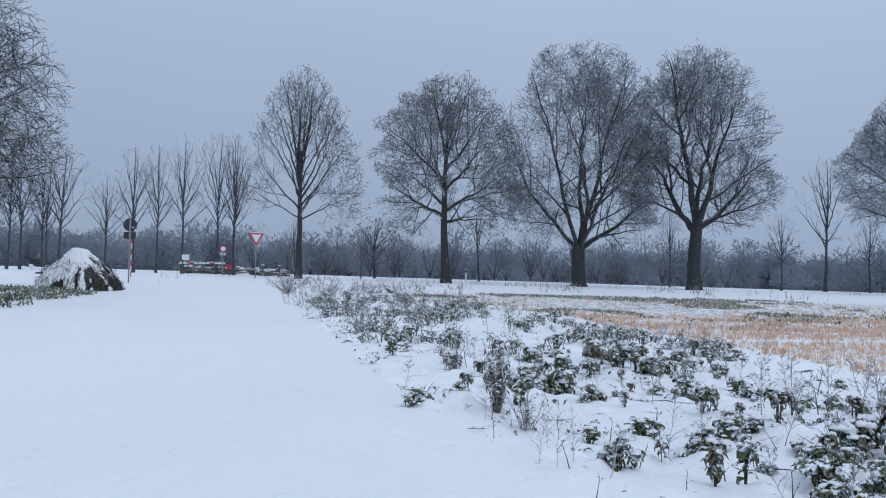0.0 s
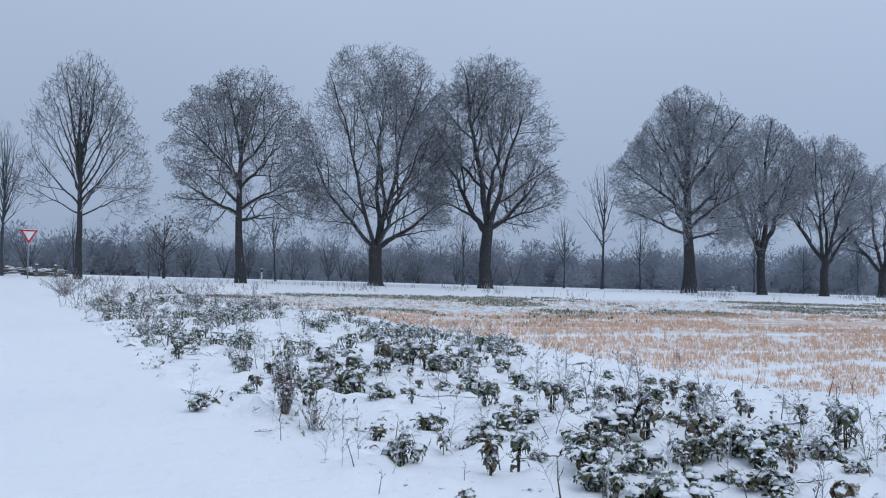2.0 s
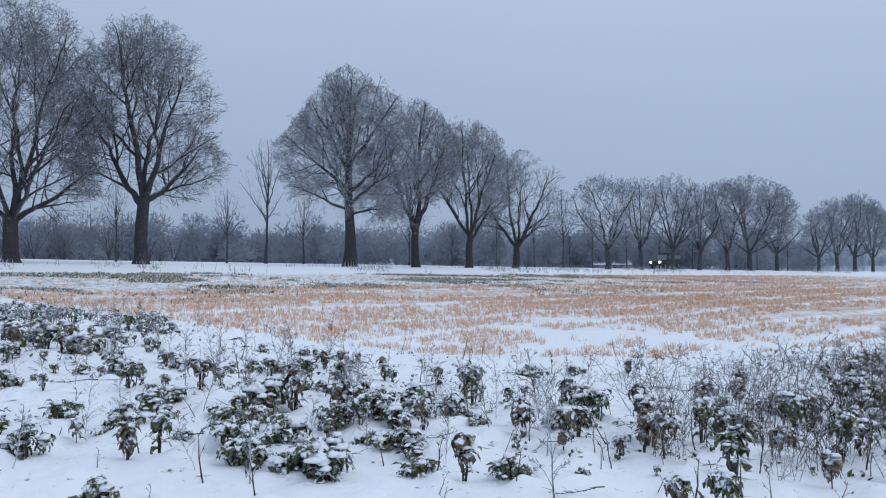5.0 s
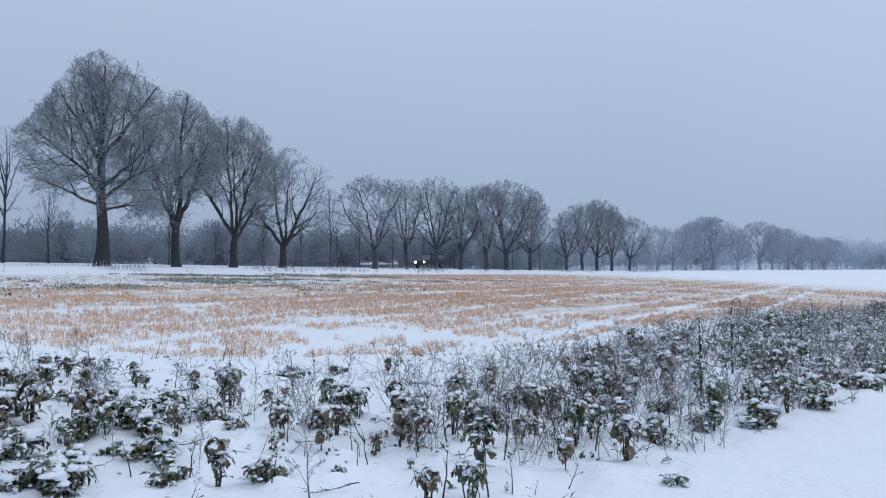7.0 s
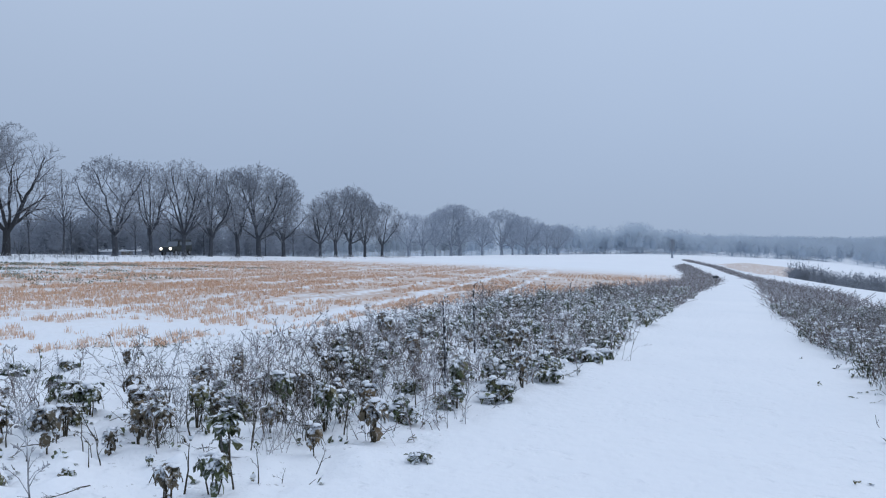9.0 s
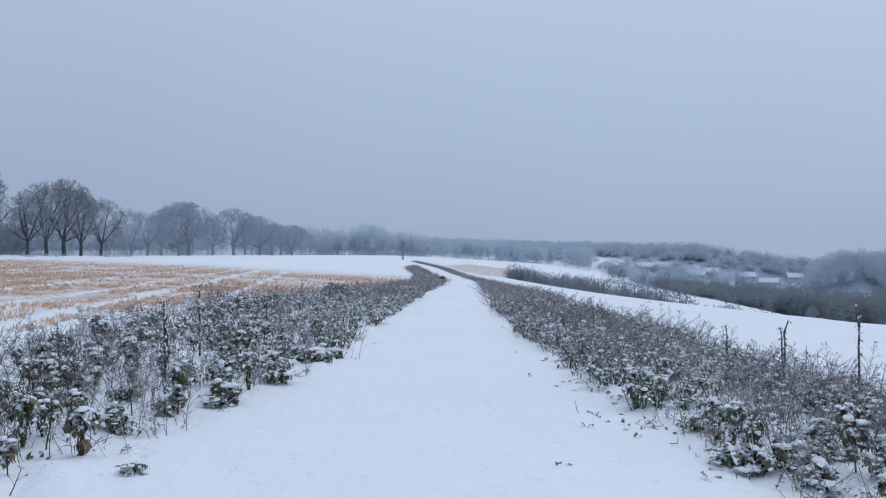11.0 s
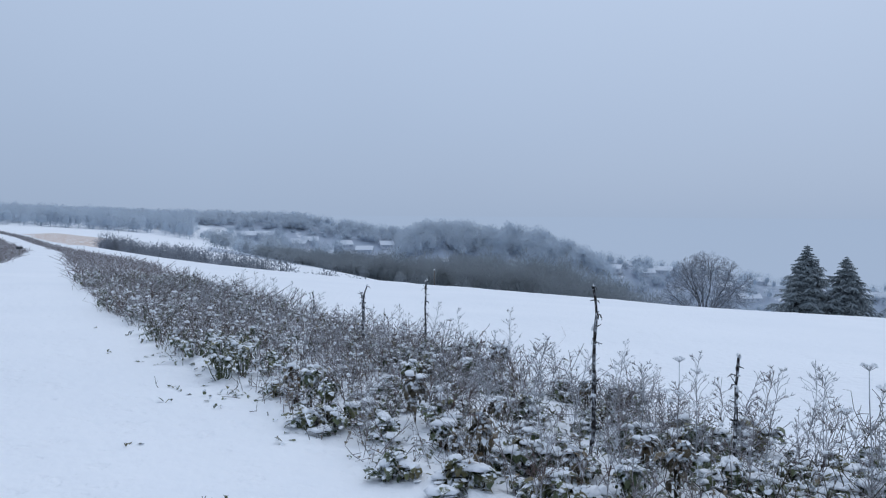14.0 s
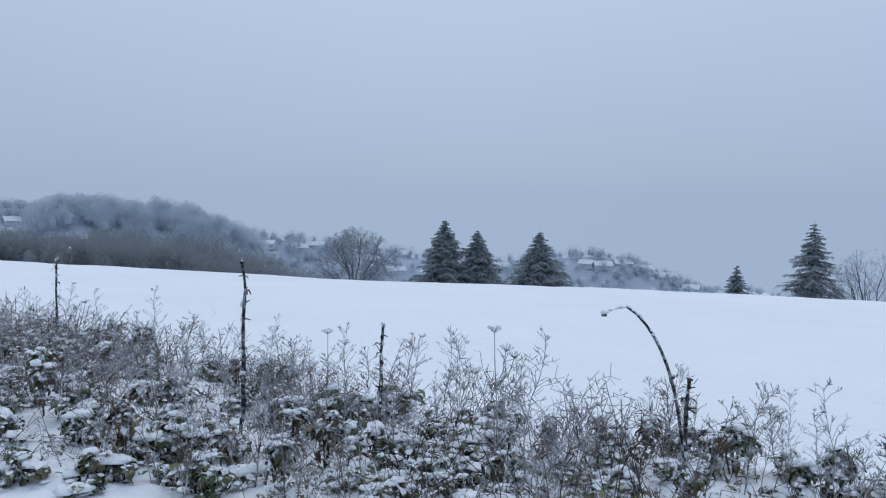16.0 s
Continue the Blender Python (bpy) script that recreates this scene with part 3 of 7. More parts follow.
    stems, stems_r = np.concatenate([limb[:, ::2][:, :7], sub[:, [0, 1, 2, 4, 5, 6, 8]]]), np.concatenate([limb_r[:, ::2][:, :7], sub_r[:, [0, 1, 2, 4, 5, 6, 8]]])
    if leader:
        stems, stems_r = np.concatenate([stems, trunk[:, 5:]]), np.concatenate([stems_r, t_r[None, 5:]])
    up = 0.5 * rise - droop
    br, br_r = shoots(stems, stems_r, dense[0], 0.18, 1.0, angle, height * reach[0], up, 0.35, 0.55, 0.048, 5, 0.024, 0.32, 0.5, 0.12)
    bl, bl_r = shoots(br, br_r, dense[1], 0.22, 1.0, angle, height * reach[1], up * 0.8, 0.30, 0.6, 0.020, 3, 0.035, 0.5, 0.35, 0.22, 1.0)
    bl_r = np.maximum(bl_r, twig)
    tw, tw_r = shoots(bl, bl_r, dense[2], 0.1, 1.0, (28, 78), height * reach[2], up * 0.8 - droop, 0.25, 0.8, twig * 1.1, 2, 0.05, 0.7, 0.3, 0.28, 0.95)
    fi, fi_r = shoots(tw, tw_r, dense[3], 0.15, 1.0, (28, 75), height * reach[3], up * 0.6 - droop, 0.2, 0.9, twig * 0.85, 1, 0.05, 0.6, 0.3)
    return [(trunk, t_r[None]), (limb, limb_r), (sub, sub_r), (br, br_r), (bl, bl_r), (tw, tw_r), (fi, fi_r)]


def tree_meshes(levels, bark, twigs):
    wood, fine = Bag(), Bag()
    rng = np.random.default_rng(5)
    for k, (pts, rr) in enumerate(levels):
        if k < 4:
            wood.add(*tubes(pts, rr, (10, 7, 6, 4)[k]))
        elif k == 4:
            fine.add(*tubes(pts, rr, 3))
        else:
            for s in range(pts.shape[1] - 1):
                fine.add(*ribbons(pts[:, s:s + 2], rr[:, s:s + 2] * 1.25, rng))
    return wood.mesh("trunk", bark), fine.mesh("crown", twigs)


def leaf_bits(rng, levels, count, size):
    """Small withered leaves still hanging on the twigs."""
    pts = levels[-1][0]
    pick = rng.integers(0, len(pts), count)
    c = pts[pick, rng.integers(1, pts.shape[1], count)]
    a, b = unit(rng.normal(0, 1, (count, 3))), unit(rng.normal(0, 1, (count, 3)))
    b = unit(np.cross(a, b))
    s = size * rng.uniform(0.6, 1.3, (count, 1))
    drop = np.array([[0, 0, -1.0]]) * s
    v = np.stack([c, c + a * s * 0.7 + drop * 0.5, c + drop * 1.6 + b * s * 0.3, c - a * s * 0.7 + drop * 0.5], 1).reshape(-1, 3)
    i = np.arange(count) * 4
    return mesh_from("leaves", v, np.concatenate([np.stack([i, i + 1, i + 2], -1), np.stack([i, i + 2, i + 3], -1)]), M_LEAF_BROWN, False)


def tree_thing(name, x, y, levels, bark, twigs, label, group="", turn=0.0, leaves=0, rng=None, leaf_size=0.06, category="tree"):
    ob = base_at(name, x, y, label, category, group, turn, 0.06)
    tr, cr = tree_meshes(levels, bark, twigs)
    child("trunk", tr, ob)
    child("crown", cr, ob, "frosted bare twigs")
    if leaves:
        child("leaves", leaf_bits(rng, levels, leaves, leaf_size), ob, "withered brown leaves")
    return ob


AVENUE = "avenue trees along the road"


def avenue_near():
    rng = np.random.default_rng(11)
    lv = bare_tree(rng, 13.1, 3.8, 3.4, 0.20, ((0.0, 0.1), (0.18, 0.3), (0.26, 0.8), (0.36, 1.0), (0.5, 0.95), (0.65, 0.80), (0.8, 0.60), (0.92, 0.38), (1.0, 0.14)), limbs=20, forks=4,
                   leader=0.82, girth=0.36, low=0.34, rise=0.9, bow=0.03, dense=(1.35, 3.6, 5.2, 3.4), reach=(0.22, 0.10, 0.045, 0.02), lobed=0.24, twig=0.0105)
    tree_thing("avenue_tree", -8.8, 51.3, lv, M_BARK, M_TWIG, "slender bare tree with ascending branches and few withered leaves", AVENUE, 20, 1600, rng, 0.05)
    rng = np.random.default_rng(12)
    lv = bare_tree(rng, 13.2, 4.9, 3.6, 0.29, ((0.0, 0.1), (0.2, 0.3), (0.27, 0.85), (0.42, 1.0), (0.6, 0.97), (0.75, 0.86), (0.88, 0.62), (0.96, 0.34), (1.0, 0.1)), limbs=11, forks=4,
                   leader=0.80, girth=0.5, low=0.28, rise=0.0, bow=0.0, lean=(-0.2, 0), dense=(2.1, 5.4, 8.6, 4.2), lobed=0.27)
    tree_thing("avenue_tree", 0.2, 52.4, lv, M_BARK, M_TWIG, "spreading bare tree with dark forked trunk and brownish twigs", AVENUE, 80, 5200, rng, 0.055)
    rng = np.random.default_rng(113)
    lv = bare_tree(rng, 15.8, 5.6, 2.7, 0.46, ((0.0, 0.1), (0.17, 0.45), (0.26, 0.9), (0.4, 1.0), (0.6, 0.97), (0.78, 0.86), (0.9, 0.62), (0.97, 0.36), (1.0, 0.14)), limbs=7, forks=5,
                   girth=0.44, low=0.30, rise=0.3, bow=0.06, lean=(0.0, 0), dense=(1.9, 5.2, 8.0, 4.0), lobed=0.22, reach=(0.26, 0.11, 0.045, 0.02))
    tree_thing("avenue_tree", 8.6, 53.5, lv, M_BARK, M_TWIG, "great round-crowned bare tree with many stems from a short trunk", AVENUE, 10)
    rng = np.random.default_rng(14)
    lv = bare_tree(rng, 15.9, 5.0, 4.3, 0.44, ((0.0, 0.1), (0.22, 0.3), (0.3, 0.95), (0.42, 0.96), (0.6, 0.84), (0.78, 0.82), (0.9, 0.62), (0.97, 0.36), (1.0, 0.14)), limbs=5, forks=6,
                   girth=0.54, low=0.40, rise=0.25, bow=0.10, lean=(0.5, 0), dense=(1.9, 5.2, 8.0, 4.0), lobed=0.24, reach=(0.26, 0.11, 0.045, 0.02))
    tree_thing("avenue_tree", 16.2, 54.4, lv, M_BARK, M_TWIG, "tall bare tree with trunk forked low in two stems", AVENUE, 0)
    rng = np.random.default_rng(15)
    lv = bare_tree(rng, 15.4, 5.3, 3.8, 0.46, ((0.0, 0.1), (0.18, 0.3), (0.25, 0.85), (0.4, 1.0), (0.6, 0.98), (0.74, 0.80), (0.86, 0.52), (0.95, 0.28), (1.0, 0.1)), limbs=15, forks=4,
                   leader=0.94, girth=0.40, low=0.28, rise=0.2, bow=0.02, dense=(2.0, 5.6, 8.4, 4.2), twig=0.0115, lobed=0.25)
    tree_thing("avenue_tree", 32.4, 56.2, lv, M_BARK, M_TWIG_RIME, "broad bare tree with thick trunk and whitened frosted crown", AVENUE, 30)
    for seed, x, y, h, w, fork, r, lean, turn, label in (
            (16, 39.0, 57.0, 14.0, 4.3, 3.2, 0.36, (0.5, 0), 75, "forked bare tree with frosted rounded crown"),
            (17, 45.1, 57.8, 13.2, 4.0, 3.0, 0.33, (0.2, 0), 10, "bare tree with frosted crown and upright limbs"),
            (18, 51.1, 58.5, 11.0, 4.4, 2.2, 0.34, (0.6, 0), 0, "low bare tree with frosted crown and bushy foot")):
        rng = np.random.default_rng(seed)
        lv = bare_tree(rng, h, w, fork, r, limbs=5, forks=6, girth=0.6, low=0.36, rise=0.3, bow=0.05, lean=lean, dense=(2.1, 5.4, 7.8, 3.8), twig=0.0125, lobed=0.25)
        tree_thing("avenue_tree", x, y, lv, M_BARK, M_TWIG_RIME, label, AVENUE, turn)


def avenue_far():
    kinds = []
    for k in range(3):
        rng = np.random.default_rng(30 + k)
        kinds.append(bare_tree(rng, 11.0, 3.7, 2.4, 0.27, limbs=5 + k, forks=5, girth=0.55, low=0.36, rise=0.35, bow=0.06, dense=(2.1, 4.8, 6.0, 3.2), twig=0.017, lobed=0.24))
    rng = np.random.default_rng(33)
    clump = bare_tree(rng, 11.0, 4.4, 2.4, 0.30, ((0.0, 0.1), (0.2, 0.4), (0.3, 0.9), (0.5, 1.0), (0.7, 0.97), (0.85, 0.8), (0.95, 0.5), (1.0, 0.2)), limbs=7, forks=6, girth=0.5, low=0.3, rise=0.3,
                      dense=(2.1, 4.8, 6.2, 3.4), twig=0.017, lobed=0.12)
    kinds.append(clump)
    rng = np.random.default_rng(40)
    spots = [(65.0, 60.1, 10.2, 1.1, 0), (71.0, 60.8, 10.6, 0.75, 1), (77.0, 61.5, 11.2, 0.9, 2), (82.7, 62.2, 11.0, 0.95, 1), (89.2, 63.0, 11.6, 1.0, 0), (94.8, 63.7, 12.2, 1.15, 3),
             (102.3, 64.6, 11.0, 1.0, 2), (115.4, 66.3, 9.7, 0.9, 1), (121.6, 67.0, 11.5, 1.05, 0), (128.4, 67.9, 12.2, 1.1, 3), (135.4, 68.7, 11.0, 1.0, 2), (145.0, 69.9, 10.6, 1.0, 0)]
    # one set dull, one pale: the haze in the colours grows with distance
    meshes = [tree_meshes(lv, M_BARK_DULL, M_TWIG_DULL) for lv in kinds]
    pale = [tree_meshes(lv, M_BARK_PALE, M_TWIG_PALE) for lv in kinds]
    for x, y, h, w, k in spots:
        ob = base_at("avenue_tree", x, y, "rimed bare avenue tree beside the road, slightly hazed", "tree", AVENUE, float(rng.uniform(0, 360)), 0.1)
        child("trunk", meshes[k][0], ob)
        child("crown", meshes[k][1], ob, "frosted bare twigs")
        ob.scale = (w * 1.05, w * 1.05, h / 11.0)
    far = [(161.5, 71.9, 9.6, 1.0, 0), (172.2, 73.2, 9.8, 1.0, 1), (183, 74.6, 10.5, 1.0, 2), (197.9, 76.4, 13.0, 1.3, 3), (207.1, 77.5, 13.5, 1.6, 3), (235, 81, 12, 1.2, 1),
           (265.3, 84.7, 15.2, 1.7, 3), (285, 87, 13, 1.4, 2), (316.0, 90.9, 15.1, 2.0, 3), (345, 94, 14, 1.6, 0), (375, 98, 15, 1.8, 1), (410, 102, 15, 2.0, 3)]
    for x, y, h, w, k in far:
        ob = base_at("avenue_tree", x, y, "rimed bare tree paled by haze at the far end of the avenue", "tree", AVENUE, float(rng.uniform(0, 360)), 0.1)
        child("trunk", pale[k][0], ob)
        child("crown", pale[k][1], ob, "rimed twigs paled by haze")
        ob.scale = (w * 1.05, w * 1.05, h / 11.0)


def young_trees():
    kinds = []
    slim = ((0.0, 0.1), (0.25, 0.25), (0.35, 0.8), (0.5, 1.0), (0.7, 0.8), (0.85, 0.5), (1.0, 0.08))
    for k in range(3):
        rng = np.random.default_rng(50 + k)
        lv = bare_tree(rng, 6.0, 1.75, 1.7, 0.075, slim, limbs=12, forks=1, leader=0.96, girth=0.42, low=0.42, rise=0.9, bow=0.02, dense=(1.6, 3.4, 4.0, 1.6), reach=(0.2, 0.09, 0.045, 0.03), twig=0.008)
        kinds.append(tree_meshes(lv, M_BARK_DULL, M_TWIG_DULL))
    rng = np.random.default_rng(55)
    spots = [(2.6, 60.8, 5.8), (16.8, 62.5, 6.0), (25.5, 63.6, 6.2), (29.0, 64.0, 10.6), (32.6, 64.4, 6.2), (55.9, 67.0, 5.6), (61.9, 67.8, 6.0),
             (66.6, 68.3, 9.2), (44.0, 65.5, 4.8), (49.5, 66.2, 4.8), (72, 69, 6), (79, 70, 6), (86, 70.8, 6), (94, 71.8, 6), (103, 73, 6), (112, 74, 6), (122, 75.3, 6),
             (68.0, 68.6, 5.5), (-10.5, 60, 4.5), (9.5, 62, 4.2)]
    for n, (x, y, h) in enumerate(spots):
        ob = base_at("young_tree", x, y, "thin young bare tree across the road, frosted and hazed grey", "tree", "young trees across the road", float(rng.uniform(0, 360)), 0.05)
        child("trunk", kinds[n % 3][0], ob)
        child("crown", kinds[n % 3][1], ob, "frosted bare twigs")
        w = h / 6.0
        ob.scale = (w ** 0.85, w ** 0.85, w)


def poplars():
    kinds = []
    slim = ((0.0, 0.1), (0.3, 0.15), (0.42, 0.6), (0.6, 1.0), (0.78, 0.9), (0.92, 0.55), (1.0, 0.12))
    for k in range(5):
        rng = np.random.default_rng(60 + k)
        lv = bare_tree(rng, 9.0, 1.9, 2.6, 0.085, slim, limbs=12, forks=2, leader=0.98, girth=0.46, low=0.46, rise=0.9, bow=0.0, dense=(1.2, 2.6, 2.8, 1.4), reach=(0.16, 0.07, 0.035, 0.02), twig=0.0095, angle=(22, 50), lobed=0.4)
        kinds.append(tree_meshes(lv, M_BARK_DULL, M_TWIG_DULL))
    rng = np.random.default_rng(65)
    spots = [(-28.4, 54.9, 8.2, 1), (-27.7, 55.2, 8.0, 1), (-26.5, 55.6, 7.6, .8), (-26.0, 55.2, 7.0, .8), (-25.1, 55.3, 8.4, 1.2), (-20.5, 55.9, 8.6, 1.1), (-19.4, 57.0, 9.0, .9),
             (-17.4, 56.5, 9.5, 1.0), (-15.2, 56.6, 9.8, 1.0), (-14.2, 57.2, 9.8, .9), (-13.9, 56.0, 9.4, 1.0), (-30, 56, 8, 1), (-24, 60, 7, 1)]
    for n, (x, y, h, w) in enumerate(spots):
        ob = base_at("slim_tree", x, y, "slim upright bare tree behind the track", "tree", "slim bare trees", float(rng.uniform(0, 360)), 0.05)
        child("trunk", kinds[n * 2 % 5][0], ob)
        child("crown", kinds[n * 2 % 5][1], ob)
        ob.scale = (w, w, h / 9.0)


def shrubs():
    kinds = []
    vase = ((0.0, 0.15), (0.2, 0.45), (0.5, 0.85), (0.75, 1.0), (0.9, 0.8), (1.0, 0.3))
    for k in range(5):
        rng = np.random.default_rng(70 + k)
        lv = bare_tree(rng, 4.2, 1.7 + 0.25 * (k % 3), 0.25 + 0.15 * (k % 2), 0.09, vase if k % 2 else ROUND, limbs=9 + 2 * k, forks=2, girth=0.4, low=0.55, rise=0.8, bow=0.02, dense=(2.0, 3.8, 4.6, 1.8), reach=(0.26, 0.13, 0.07, 0.04), twig=0.009, lobed=0.2)
        kinds.append(tree_meshes(lv, M_BARK_DULL, M_TWIG_DULL))
    rng = np.random.default_rng(75)
    for n in range(30):
        b = -12 + n * 1.08 + rng.uniform(-0.9, 0.9)
        dist = rng.uniform(68, 92) / math.cos(radians(b + 7))
        x, y = math.sin(radians(b)) * dist, math.cos(radians(b)) * dist
        ob = base_at("shrub", x, y, "many-stemmed bare shrub behind the road, frosted and hazed grey", "shrub", "shrubs behind the road", float(rng.uniform(0, 360)), 0.08)
        child("branchwork", kinds[n * 3 % 5][0], ob)
        tagged(child("brush", kinds[n * 3 % 5][1], ob), kind="stuff")
        h, w = float(rng.uniform(0.55, 1.3)), float(rng.uniform(0.6, 1.15))
        ob.scale = (w, w, h)
    ob = base_at("shrub", 51.6, 57.6, "bare shrub at the foot of an avenue tree", "shrub", "", 0, 0.05)
    child("branchwork", kinds[0][0], ob)
    tagged(child("brush", kinds[0][1], ob), kind="stuff")
    ob.scale = (0.75, 0.75, 0.42)


def wood(name, spots, height, width, mat, label, seed, twigs=150, thick=0.05, vary=(0.7, 1.25), canopy=None, reach=(0.03, 0.08), heart=0.38):
    """A far wood: very many small trees with rounded crowns, in one body of twigs.
    canopy: heights to which the tree tops reach, by bearing; heart: size of the close inner crown."""
    rng = np.random.default_rng(seed)
    bag = Bag()
    for x, y in spots:
        h = height * rng.uniform(*vary)
        w = width * rng.uniform(0.7, 1.3)
        z = float(land_broad(x, y)) - 0.3
        if canopy is not None:
            h = max(3.5, float(np.interp(math.degrees(math.atan2(x, y)), canopy[:, 0], canopy[:, 1])) - z) * rng.uniform(*vary)
        n = int(twigs * 2)
        d = unit(rng.normal(0, 1, (n, 3)))
        q = rng.uniform(0.05, 1, (n, 1)) ** 0.5
        base = np.array([x, y, z + h * 0.48]) + d * q * np.array([w * 0.8, w * 0.8, h * 0.47])
        out = unit(d * np.array([1, 1, 0.6]) + rng.normal(0, 0.6, (n, 3)) + np.array([0, 0, 0.35]))
        tip = base + out * (rng.uniform(*reach, n) * h)[:, None]
        th = thick * rng.uniform(0.8, 1.7, n)
        bag.add(*ribbons(np.stack([base, tip], 1), np.stack([th, th * 0.5], 1), rng))
        bag.add(*lumps(np.array([[x, y, z + h * 0.30]]), np.array([[w * 0.8, w * 0.8, h * 0.8]]) * heart, rng, 6, 9, 0.2))
        bag.add(*tubes(np.array([[[x, y, z], [x, y, z + h * 0.5], [x, y, z + h * 0.85]]]), np.array([[0.16, 0.11, 0.03]]), 4))
    ob = new(name, bag.mesh(name, mat))
    return tagged(ob, label, "woodland", kind="stuff")


def ring(b0, b1, d0, d1, n, seed):
    rng = np.random.default_rng(seed)
    b = np.radians(rng.uniform(b0, b1, n))
    d = rng.uniform(d0, d1, n)
    return list(zip(np.sin(b) * d, np.cos(b) * d))



def big_left_tree():
    rng = np.random.default_rng(81)
    lv = bare_tree(rng, 11.6, 6.6, 2.8, 0.42, limbs=16, forks=5, leader=0.8, girth=0.45, low=0.3, rise=0.1, bow=0.0, droop=0.35, dense=(1.9, 3.8, 5.0, 3.0), lobed=0.16, reach=(0.3, 0.12, 0.06, 0.03))
    tree_thing("drooping_tree", -18.4, 25.8, lv, M_BARK, M_BARK, "old bare tree with drooping dark twigs at the track", "", 35)


def conifers():
    """Spruces with tiers of drooping, snow-dusted boughs."""
    # needles paled and snow dimmed: haze put into both colours
    mat = leaf_material("hazed_snowy_needles", (0.228, 0.268, 0.303), (0.284, 0.327, 0.362), (0.248, 0.288, 0.321), 0.02, (0.37, 0.42, 0.47))

    def spruce(rng, h, w, sparse):
        bag, stem = Bag(), Bag()
        stem.add(*tubes(np.array([[[0, 0, 0], [0, 0, h * 0.5], [0, 0, h]]]), np.array([[0.2, 0.13, 0.02]]), 7))
        z = 0.6
        while z < h - 0.15:
            u = z / h
            n = int(9 if u < 0.85 else 6)
            az = rng.uniform(0, 6.28) + np.arange(n) * 6.283 / n + rng.uniform(-0.25, 0.25, n)
            ln = w * (1 - u) ** 0.85 * rng.uniform(0.45, 1.15, n) + 0.12
            d = np.stack([np.cos(az), np.sin(az)], 1)
            zz = z + rng.uniform(-0.15, 0.15, n)
            t = np.linspace(0, 1, 5)
            pts = np.concatenate([d[:, None, :] * (ln[:, None] * t)[..., None],
                                  (zz[:, None] - 0.32 * ln[:, None] * t ** 1.3 + 0.16 * ln[:, None] * t ** 3)[..., None]], -1)
            bag.add(*tubes(pts, np.outer(np.full(n, 0.05), 1 - 0.6 * t), 3))
            k = 40
            f = rng.uniform(0.10, 1.0, (n, k))
            a = np.minimum((f * 4).astype(int), 3)
            g = (f * 4 - a)[..., None]
            ii = np.arange(n)[:, None]
            base = pts[ii, a] * (1 - g) + pts[ii, a + 1] * g
            side = np.stack([-d[:, 1], d[:, 0]], 1)[:, None] * np.where(np.arange(k) % 2, 1, -1)[None, :, None]
            le = ln[:, None, None] * 0.36 * rng.uniform(0.6, 1.2, (n, k, 1)) * (1.15 - f[..., None] * 0.7)
            tip = base + np.concatenate([(d[:, None] * rng.uniform(0.4, 1.0, (n, k, 1)) + side * rng.uniform(0.4, 1.2, (n, k, 1))) * le, -rng.uniform(0.2, 0.9, (n, k, 1)) * le], -1)
            seg = np.stack([base, tip], 2).reshape(-1, 2, 3)
            bag.add(*ribbons(seg, np.tile(np.array([[0.05, 0.018]]), (len(seg), 1)) * rng.uniform(0.6, 1.4, (len(seg), 1)), rng))
            z += 0.36 * sparse * (1 - 0.4 * u)
        return stem.mesh("trunk", M_BARK_RIME), bag.mesh("foliage", mat)

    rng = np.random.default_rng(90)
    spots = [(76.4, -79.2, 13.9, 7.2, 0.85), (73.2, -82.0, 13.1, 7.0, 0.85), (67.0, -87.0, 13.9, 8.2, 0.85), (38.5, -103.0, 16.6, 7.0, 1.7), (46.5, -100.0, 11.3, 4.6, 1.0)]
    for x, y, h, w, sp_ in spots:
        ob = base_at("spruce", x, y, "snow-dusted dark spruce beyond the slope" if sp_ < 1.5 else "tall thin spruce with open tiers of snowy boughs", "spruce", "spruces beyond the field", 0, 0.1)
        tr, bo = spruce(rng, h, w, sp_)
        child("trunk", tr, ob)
        child("foliage", bo, ob, "snow-dusted green boughs paled by haze")["kind"] = "stuff"
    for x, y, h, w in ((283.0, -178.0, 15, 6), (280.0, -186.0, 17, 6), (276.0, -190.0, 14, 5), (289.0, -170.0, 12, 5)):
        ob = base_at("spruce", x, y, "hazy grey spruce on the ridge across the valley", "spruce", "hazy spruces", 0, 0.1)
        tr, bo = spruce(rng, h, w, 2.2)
        # hazed grey of the far woods instead of needle green
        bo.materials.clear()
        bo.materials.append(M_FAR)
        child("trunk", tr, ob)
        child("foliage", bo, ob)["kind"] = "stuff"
    lv = bare_tree(np.random.default_rng(91), 11.4, 5.4, 2.8, 0.36, limbs=10, forks=5, low=0.3, dense=(1.9, 4.6, 6.4, 3.0), twig=0.014, lobed=0.12)
    tree_thing("field_tree", 83.9, -70.6, lv, M_BARK_RIME, M_TWIG_DULL, "round bare tree at the far edge of the snowfield")
    lv = bare_tree(np.random.default_rng(92), 14.0, 4.5, 3.4, 0.28, limbs=9, forks=4, dense=(1.3, 3.0, 4.0, 2.0), twig=0.014, lobed=0.2)
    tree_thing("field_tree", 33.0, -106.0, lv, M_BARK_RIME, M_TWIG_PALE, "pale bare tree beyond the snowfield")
    lv = bare_tree(np.random.default_rng(93), 7.0, 1.1, 1.2, 0.35, ((0, 0.2), (0.2, 0.5), (0.5, 0.9), (0.8, 1.0), (1.0, 0.6)), limbs=10, forks=2, leader=0.95, rise=1.0, dense=(2, 4, 4, 2), twig=0.03)
